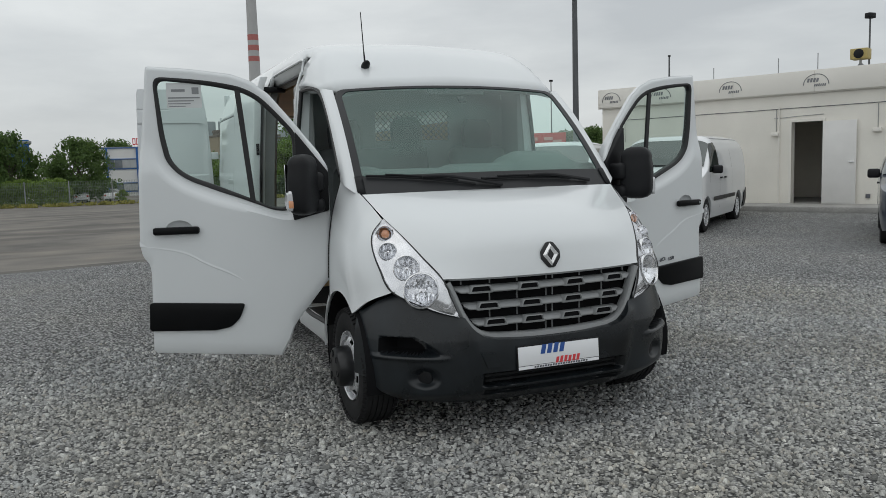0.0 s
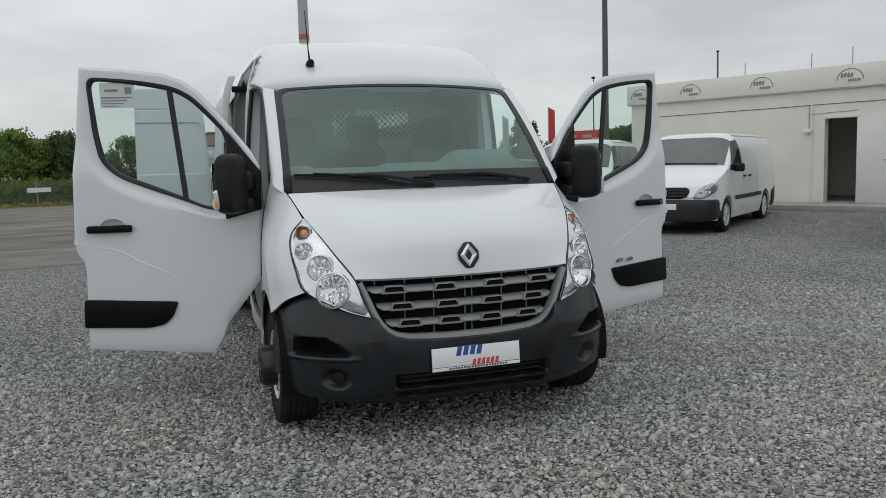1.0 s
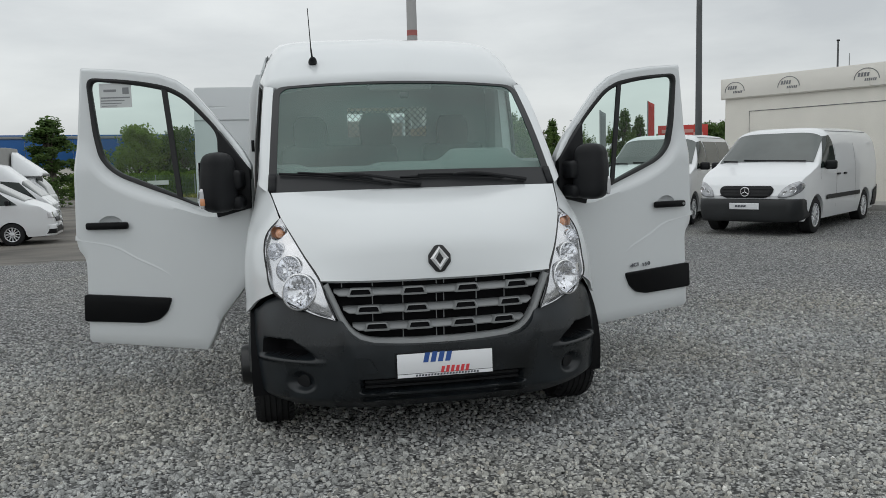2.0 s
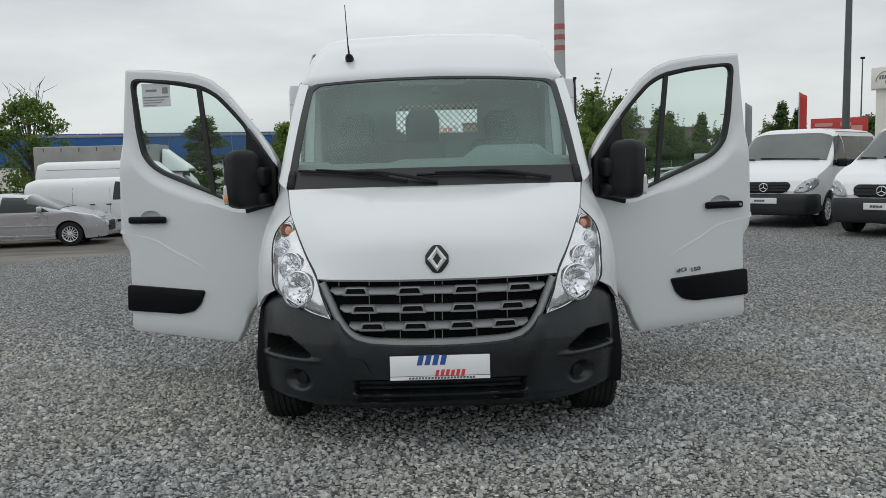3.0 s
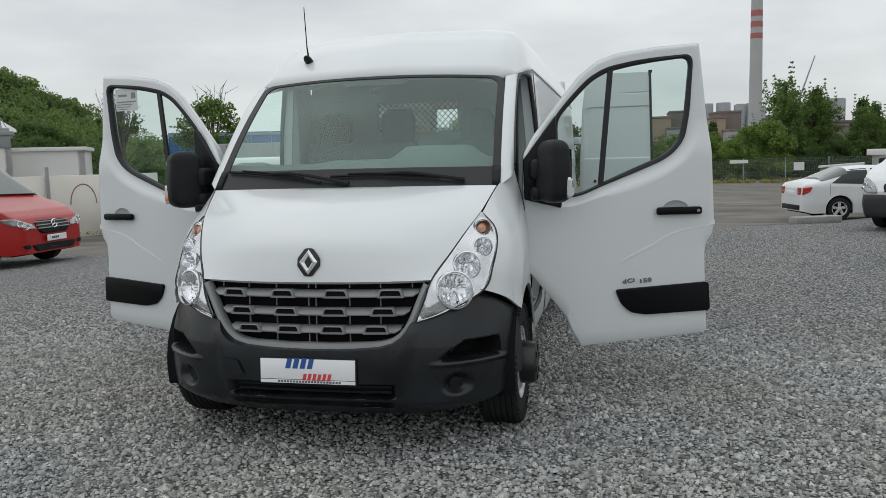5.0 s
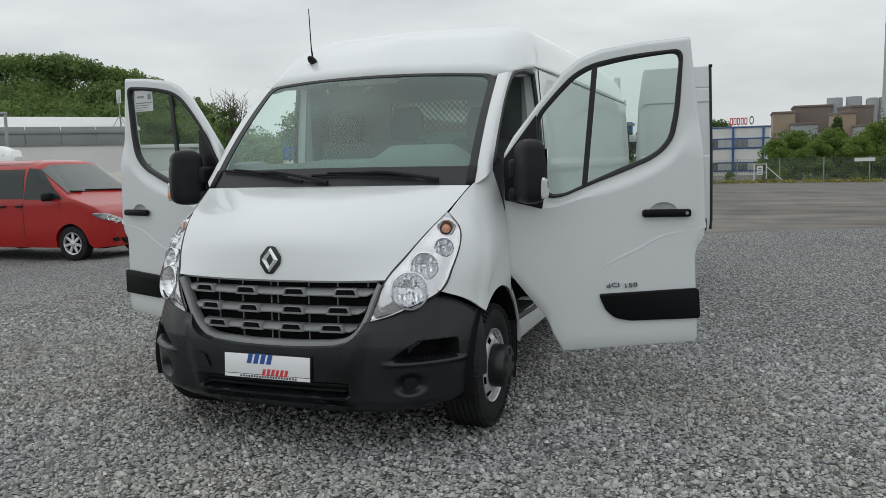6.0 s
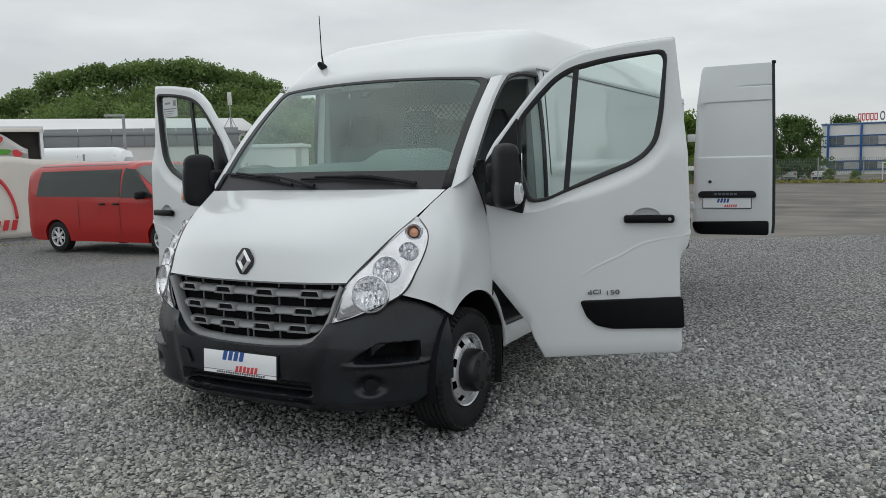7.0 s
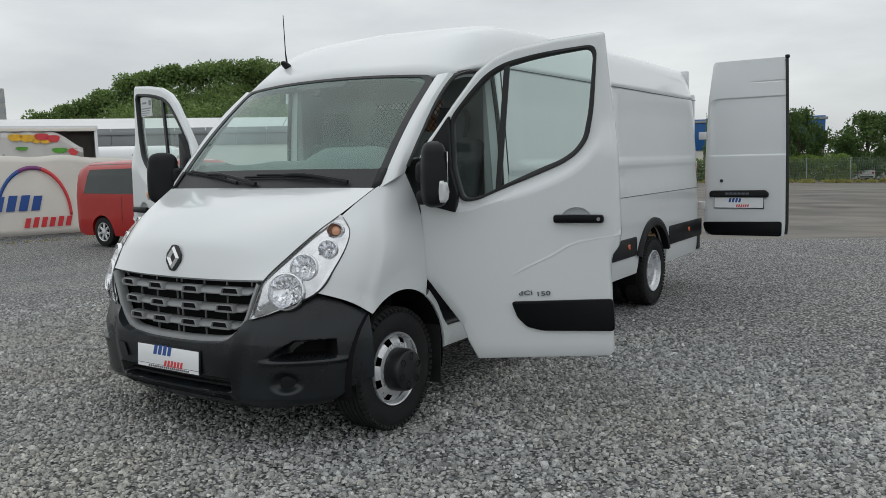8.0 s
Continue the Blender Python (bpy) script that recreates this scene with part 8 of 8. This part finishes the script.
for k in range(3):
    part("notice_bar", block((0.2, 0.01, 0.06), (0.36, -0.052, 0.68 + 0.15 * k), 0), GREY_INK, gate)
box_ = thing("storage_box", "low grey storage box with a pale sloping lid", "box", pose(8.1, 25.4, -0.4, 0, 0, -15))
part("body", block((1.25, 0.8, 1.3), (0.63, 0.4, 0.65), 0.01), GREYSHEET, box_)
part("lid", slab([(-0.05, 1.34), (1.32, 1.43), (1.32, 1.49), (-0.05, 1.40)], 0.95, None, Matrix.Translation((0, -0.06, 0))), ROOFWHITE, box_)
lamp_far = thing("street_lamp", "thin grey street lamp with a curved arm above the trees", "lamp post", pose(21.25, 52.6, -0.6, 0, 0, 0))
part("pole", tube(spline([(0, 0, 0), (0, 0, 3.5), (0.01, 0, 4.55), (-0.12, 0, 4.78), (-0.5, 0.15, 4.83)], 16), 0.035, 6), GALV, lamp_far)
part("lamp_head", block((0.3, 0.12, 0.06), (-0.58, 0.17, 4.83), 0.02), GALV, lamp_far)

GRASS = leaf_material("dry_verge_grass", (0.26, 0.25, 0.09), 0.8)
LEAF = leaf_material("tree_leaves", (0.125, 0.19, 0.058))
LEAF2 = leaf_material("dark_tree_leaves", (0.088, 0.14, 0.05))
LEAF3 = leaf_material("light_shrub_leaves", (0.155, 0.225, 0.06))
BARK = material("grey_brown_bark", (0.1, 0.085, 0.07), 0.9, var=0.3, scale=6, bump=0.4, bscale=30)


def leaf_mesh(name, centres, radii, per, size, mat, seed, flat=0.75):
    """Many small leaves scattered on the skins of clumps."""
    rng = np.random.default_rng(seed)
    per = np.asarray(per if isinstance(per, list) else [per] * len(centres))
    c = np.repeat(np.asarray(centres, float), per, 0)
    r = np.repeat(np.asarray(radii, float), per)
    n = len(c)
    d = rng.normal(size=(n, 3))
    d /= np.linalg.norm(d, axis=1)[:, None]
    p = c + d * (r * rng.uniform(0.45, 1.08, n) ** 0.6)[:, None] * np.array([1, 1, flat])
    a = rng.normal(size=(n, 3)) + d * 0.4
    a /= np.linalg.norm(a, axis=1)[:, None]
    u = np.cross(a, rng.normal(size=(n, 3)))
    u /= np.linalg.norm(u, axis=1)[:, None]
    v = np.cross(a, u)
    s = (size * rng.uniform(0.55, 1.35, n))[:, None]
    # a few broad leaf sprays deep inside each clump close the view through it
    inner = (np.arange(n) - np.repeat(np.cumsum(per) - per, per) < 12) & (np.repeat(per, per) > 20)
    p[inner] = c[inner] + (p[inner] - c[inner]) * 0.35
    s[inner] = (r[inner] * 0.3)[:, None]
    co = np.stack([p - u * s, p + v * s * 0.62 - a * s * 0.2, p + u * s, p - v * s * 0.62 - a * s * 0.2], 1).reshape(-1, 3)
    me = bpy.data.meshes.new(name)
    me.vertices.add(len(co))
    me.vertices.foreach_set("co", co.astype(np.float32).ravel())
    me.loops.add(4 * n)
    me.loops.foreach_set("vertex_index", np.arange(4 * n, dtype=np.int32))
    me.polygons.add(n)
    me.polygons.foreach_set("loop_start", np.arange(0, 4 * n, 4, dtype=np.int32))
    me.update(calc_edges=True)
    me.materials.append(mat)
    return me


def make_tree(label, h, r, mat, seed, leaf=0.16, clumps=46, per=42, low=0.25, bare=0, cone=0.0, at=None, name="tree", shoots=0):
    """A tapered trunk, limbs to the clumps, and a crown of leaves with gaps. cone: narrows towards the top."""
    rng = random.Random(seed)
    t = thing(name, label, "tree", at)
    centres, radii = [], []
    for k in range(clumps):
        f = rng.random() ** 0.8
        z = h * (low + (1 - low) * f * 0.93)
        wide = r * (1 - cone * f) * math.sqrt(max(0.08, 1 - (2 * f - 0.85) ** 2 * 0.75))
        a, q = rng.random() * 2 * math.pi, math.sqrt(rng.random()) * wide * rng.uniform(0.75, 1.12)
        centres.append((q * math.cos(a), q * math.sin(a), z))
        radii.append(r * rng.uniform(0.17, 0.34) * (1 - 0.45 * cone * f))
    # leading shoots stand up out of the crown
    rs = random.Random(seed + 500)
    count = [per] * len(centres)
    for k in range(shoots):
        a, q = rs.random() * 2 * math.pi, r * rs.uniform(0.05, 0.6)
        lean, top = rs.uniform(-0.06, 0.06) * r, h * rs.uniform(0.96, 1.14)
        for j in range(9):
            f = j / 8
            centres.append((q * math.cos(a) + lean * f + rs.uniform(-0.03, 0.03) * r, q * math.sin(a) + lean * f, h * 0.74 + (top - h * 0.74) * f))
            radii.append(r * (0.17 - 0.13 * f))
            count.append(16 - j)
    bm = bmesh.new()
    tube(spline([(0, 0, -0.3), (0.02 * h, 0.01 * h, h * 0.3), (0, 0.02 * h, h * 0.62), (0.01 * h, 0, h * 0.92)], 10), 0.03 * h, 8, bm, 0.006 * h)
    for c in centres[:clumps:4]:
        z0 = max(0.12 * h, c[2] * 0.55)
        tube(spline([(0.01 * h, 0.01 * h, z0), (c[0] * 0.45, c[1] * 0.45, (z0 + c[2]) * 0.52), c], 5), 0.009 * h, 5, bm, 0.003 * h)
    for k in range(bare):
        a = rng.random() * 6.28
        q = r * rng.uniform(0.1, 0.7)
        top = V(q * math.cos(a), q * math.sin(a), h * rng.uniform(0.98, 1.12))
        tube([V(q * 0.3 * math.cos(a), q * 0.3 * math.sin(a), h * 0.6), top], 0.006 * h, 4, bm, 0.0015 * h)
        for j in range(4):
            b = top.lerp(V(0, 0, h * 0.6), 0.12 * j + 0.05)
            tube([b, b + V(rng.uniform(-0.1, 0.1), rng.uniform(-0.1, 0.1), 0.07) * h], 0.003 * h, 3, bm, 0.001 * h)
    part("trunk", bm, BARK, t)
    part("crown", leaf_mesh("crown", centres, radii, count, leaf, mat, seed), None, t)
    return t


broad = make_tree("broad green roadside tree with an uneven crown", 5.2, 2.9, LEAF2, 3, 0.108, 84, 96, 0.10, at=Matrix.Translation((-9.1, 60.0, -0.6)) @ Matrix.Diagonal((0.7, 0.7, 0.72, 1)))
round_ = make_tree("round bushy green shrub by the fence", 3.0, 1.3, LEAF3, 5, 0.06, 70, 120, 0.02, at=Matrix.Translation((3.8, 57.5, -0.6)), name="shrub")
spire = make_tree("slender dark conifer-shaped tree", 6.0, 1.6, LEAF2, 8, 0.1, 70, 72, 0.04, cone=0.8, at=Matrix.Translation((20.8, 66.0, -0.6)))
bare = make_tree("leafy tree with dead twigs above its crown", 6.0, 2.0, LEAF, 11, 0.085, 70, 80, 0.22, bare=9, at=Matrix.Translation((-20.4, 37.0, -0.6)))
tall = make_tree("tall green tree in the belt behind the fence", 8.0, 2.6, LEAF, 14, 0.105, 64, 78, 0.1, cone=0.3, shoots=5, at=Matrix.Translation((14.2, 66.0, -0.6)))


dead = make_tree("half-dead tree with bare twigs over a thin crown", 6.6, 2.3, LEAF2, 17, 0.09, 42, 62, 0.05, bare=30, at=Matrix.Translation((-32.5, 46.5, -0.6)))


leafy = make_tree("full light green tree above the hedge", 5.0, 2.7, LEAF3, 19, 0.11, 80, 100, 0.1, at=Matrix.Translation((-10.9, 58.5, -0.6)) @ Matrix.Diagonal((0.9, 0.9, 1.06, 1)))


def put(src, x, y, s, turn, z=-0.6, wide=1.0):
    copy_thing(src, Matrix.Translation((x, y, z)) @ pose(0, 0, 0, 0, 0, turn) @ Matrix.Diagonal((s * wide, s * wide, s, 1)))


for x, y, s, a, w in ((-3.3, 58.6, 1.24, 70, 0.95), (-7.7, 58.6, 1.36, 200, 0.72), (-0.7, 80.0, 1.42, 20, 0.8)):
    put(broad, x, y, s, a, wide=w)
put(tall, -13.7, 58.0, 0.62, 70, wide=0.4)
for x, y, s, a in ((5.3, 60.3, 1.22, 40), (6.5, 57.4, 0.98, 90), (9.2, 57.5, 1.03, 150), (7.8, 60.0, 1.25, 220), (10.6, 60.0, 1.35, 300), (11.8, 59.0, 1.45, 10), (-0.6, 55.4, 0.35, 60), (0.9, 55.2, 0.3, 20)):
    put(round_, x, y, s, a)
rng = random.Random(4)
for k in range(17):
    x = 11.0 + 1.25 * k
    hgt = lerp_table(x, ((11, 0.52), (12.8, 0.55), (13.4, 0.86), (16.3, 0.83), (17.5, 0.76), (18.4, 0.7), (20, 0.6), (24.4, 0.52), (32, 0.56)))
    put(tall, x + rng.uniform(-0.4, 0.4), 65.5 + rng.uniform(-2.5, 2.5) - 0.25 * (x - 11), hgt * rng.uniform(0.86, 1.06), rng.uniform(0, 360), wide=0.95)
for k in range(14):
    put(broad, 10.5 + 1.6 * k, 62.5 - 0.3 * k, rng.uniform(0.55, 0.8), rng.uniform(0, 360))
for x, y, s in ((19.6, 65.0, 1.06), (22.8, 63.5, 0.95), (28.2, 60.5, 1.05), (29.3, 60.0, 0.95), (8.6, 66.0, 0.83), (16.6, 66.5, 1.25)):
    put(spire, x, y, s, 40 * s)
for x, y, s, a, w in ((-39.5, 47.0, 1.0, 120, 1.0), (-43.0, 51.0, 1.3, 75, 1.0), (-31.0, 47.5, 0.5, 31, 1.3), (-34.0, 46.5, 0.45, 32, 1.2)):
    put(broad, x, y, s * 1.2, a, wide=w)
for x, y, s in ((-13.9, 45.0, 0.9), (-17.7, 44.5, 0.76)):
    put(spire, x, y, s, 40 * s, wide=1.8)
for x, y, s in ((23.6, 39.6, 0.95), (25.2, 38.8, 1.0), (28.4, 48.8, 0.95), (29.6, 48.0, 1.05), (27.0, 50.5, 0.9), (37.0, 58.0, 1.2), (30.5, 41.0, 0.75)):
    put(broad, x, y, s * 1.08, 90 * s)

hedge_c = [(-15.0 + 0.45 * k + random.uniform(-0.2, 0.2), 55.0 - 0.06 * (-15.0 + 0.45 * k) + random.uniform(-0.3, 0.3), -0.45 + 0.55 * (j + 0.5) + random.uniform(-0.1, 0.1)) for k in range(25) for j in range(3)]
hedge = new("hedge", leaf_mesh("hedge", hedge_c, [0.42] * len(hedge_c), 230, 0.075, LEAF3, 21, 0.9))
tagged(hedge, "clipped light green hedge behind the fence", "hedge", kind="stuff")
hedge2_c = [(-26.0 + 0.6 * k + random.uniform(-0.2, 0.2), 40.2 + 0.28 * 0.6 * k + random.uniform(-0.3, 0.3), -0.4 + 0.5 * (j + 0.5)) for k in range(22) for j in range(3)]
tagged(new("hedge", leaf_mesh("hedge", hedge2_c, [0.5] * len(hedge2_c), 100, 0.08, LEAF2, 22)), "dark green hedge in front of the blue warehouse", "hedge", kind="stuff")
verge_c = [(-14 + 0.35 * k + random.uniform(-0.3, 0.3), 52.3 - 0.06 * (-14 + 0.35 * k) + random.uniform(-0.7, 0.7), -0.4) for k in range(150)]
verge = new("grass", leaf_mesh("grass", verge_c, [0.4] * len(verge_c), 60, 0.09, GRASS, 23, 0.5))
tagged(verge, "dry rough grass along the far road", "grass", kind="stuff")
weed_c = [(-16.1 + 0.34 * 0.35 * k - 0.1 + random.uniform(-0.1, 0.1), 9.6 + 0.94 * 0.35 * k - 4 + random.uniform(-0.1, 0.1), -0.22) for k in range(50)]
tagged(new("grass", leaf_mesh("grass", weed_c, [0.12] * len(weed_c), 14, 0.03, GRASS, 24, 0.6)), "weeds along the foot of the banner", "grass", kind="stuff")

# the whole far roadside stands beyond the yard at its full size and distance, on the lower ground
for x, turn in ((-3.2, 95), (-1.35, 80)):
    copy_thing(saloon, Matrix.Translation((0.7 + 1.7 * (x - 0.7), 99.8, ground_z(-5.0, 99.8))) @ pose(0, 0, 0, 0, 0, turn))
HUB = Matrix.Translation((0.7, -3.7, 1.5))
OUT = HUB @ Matrix.Diagonal((1.7, 1.7, 1.7, 1)) @ HUB.inverted()
roadside = [blue, hedge, verge, fence, gate, office_far, sign, lamp_far]
roadside += [ob for ob in bpy.data.objects if ob.parent is None and ob.name.split(".")[0] in ("tree", "shrub") and ob.matrix_basis.translation.y > 50 and -18 < ob.matrix_basis.translation.x < 33]
for ob in roadside:
    ob.matrix_basis = OUT @ ob.matrix_basis
for ob in (office_far, sign):
    ob.matrix_basis = Matrix.Translation((-1.1, 0, 0)) @ ob.matrix_basis

# wooded hill beyond the warehouse
hill_c, hill_r = [], []
for k in range(520):
    f = rng.random()
    a = 0.24 + 0.76 * f
    px, py = -150 + 78 * a, 58 + 84 * a
    top = lerp_table(a, ((0.03, 6.0), (0.15, 9.0), (0.225, 11.9), (0.25, 12.5), (0.3, 14.7), (0.335, 16.5), (0.355, 18.8), (0.42, 20.6), (0.56, 21.3), (0.63, 20.6), (0.67, 18.6), (0.74, 14.0), (0.8, 11.0), (0.9, 8.0), (1.0, 5.0)))
    d = rng.random()
    z = (top - 4.6) * (1 - d) ** 0.75 + rng.uniform(-1.2, 1.2)
    hill_c.append((px + 34 * d * 0.72, py - 34 * d * 0.6, z))
    hill_r.append(rng.uniform(2.0, 3.7))
# crowns close together along the ridge
for k in range(150):
    a = 0.225 + 0.535 * (k + rng.random()) / 150
    top = lerp_table(a, ((0.2, 10.0), (0.24, 12.0), (0.3, 14.5), (0.34, 16.4), (0.355, 18.4), (0.41, 19.5), (0.47, 20.4), (0.52, 20.9), (0.57, 21.2), (0.615, 19.3), (0.65, 18.7), (0.68, 17.5), (0.70, 15.5), (0.76, 13.0)))
    r = rng.uniform(1.4, 2.5)
    hill_c.append((-150 + 78 * a + rng.uniform(0, 4), 58 + 84 * a - rng.uniform(0, 4), top - r * 0.9 - rng.uniform(0, 1.2)))
    hill_r.append(r)
hill = new("wooded_hill", leaf_mesh("wooded_hill", hill_c, hill_r, 260, 0.25, LEAF, 31, 0.85))
hill.data.materials[0] = leaf_material("hill_leaves", (0.15, 0.215, 0.08), 0.09)
tagged(hill, "hillside of dense green deciduous wood", "wood", kind="stuff")
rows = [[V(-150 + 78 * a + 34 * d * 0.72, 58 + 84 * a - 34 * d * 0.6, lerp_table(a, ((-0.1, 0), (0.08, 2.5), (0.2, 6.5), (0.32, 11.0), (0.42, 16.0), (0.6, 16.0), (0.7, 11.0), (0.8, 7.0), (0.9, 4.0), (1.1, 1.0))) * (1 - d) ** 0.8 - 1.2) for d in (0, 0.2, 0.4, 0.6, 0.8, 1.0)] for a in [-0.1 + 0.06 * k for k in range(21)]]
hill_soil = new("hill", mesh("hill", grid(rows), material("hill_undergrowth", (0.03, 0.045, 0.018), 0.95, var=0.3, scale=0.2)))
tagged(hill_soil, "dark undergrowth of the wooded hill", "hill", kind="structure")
rest_c = [(rng.uniform(-95, 60), 0, 0) for k in range(150)]
rest_c = [(x, 148 + 0.12 * abs(x) + rng.uniform(-4, 4), rng.uniform(-1.0, 3.6)) for x, _, _ in rest_c]
tagged(new("far_woods", leaf_mesh("far_woods", rest_c, [2.4] * len(rest_c), 240, 0.24, LEAF2, 33, 0.8)), "far belt of trees on the horizon", "wood", kind="stuff")
kerb = thing("kerb_block", "broken concrete kerb block at the gravel's edge", "kerb", pose(5.6, 14.6, ground_z(5.6, 14.6), 0, 0, 25))
part("stone", block((1.1, 0.3, 0.16), (0, 0, 0.07), 0.03), CONCRETE, kerb)
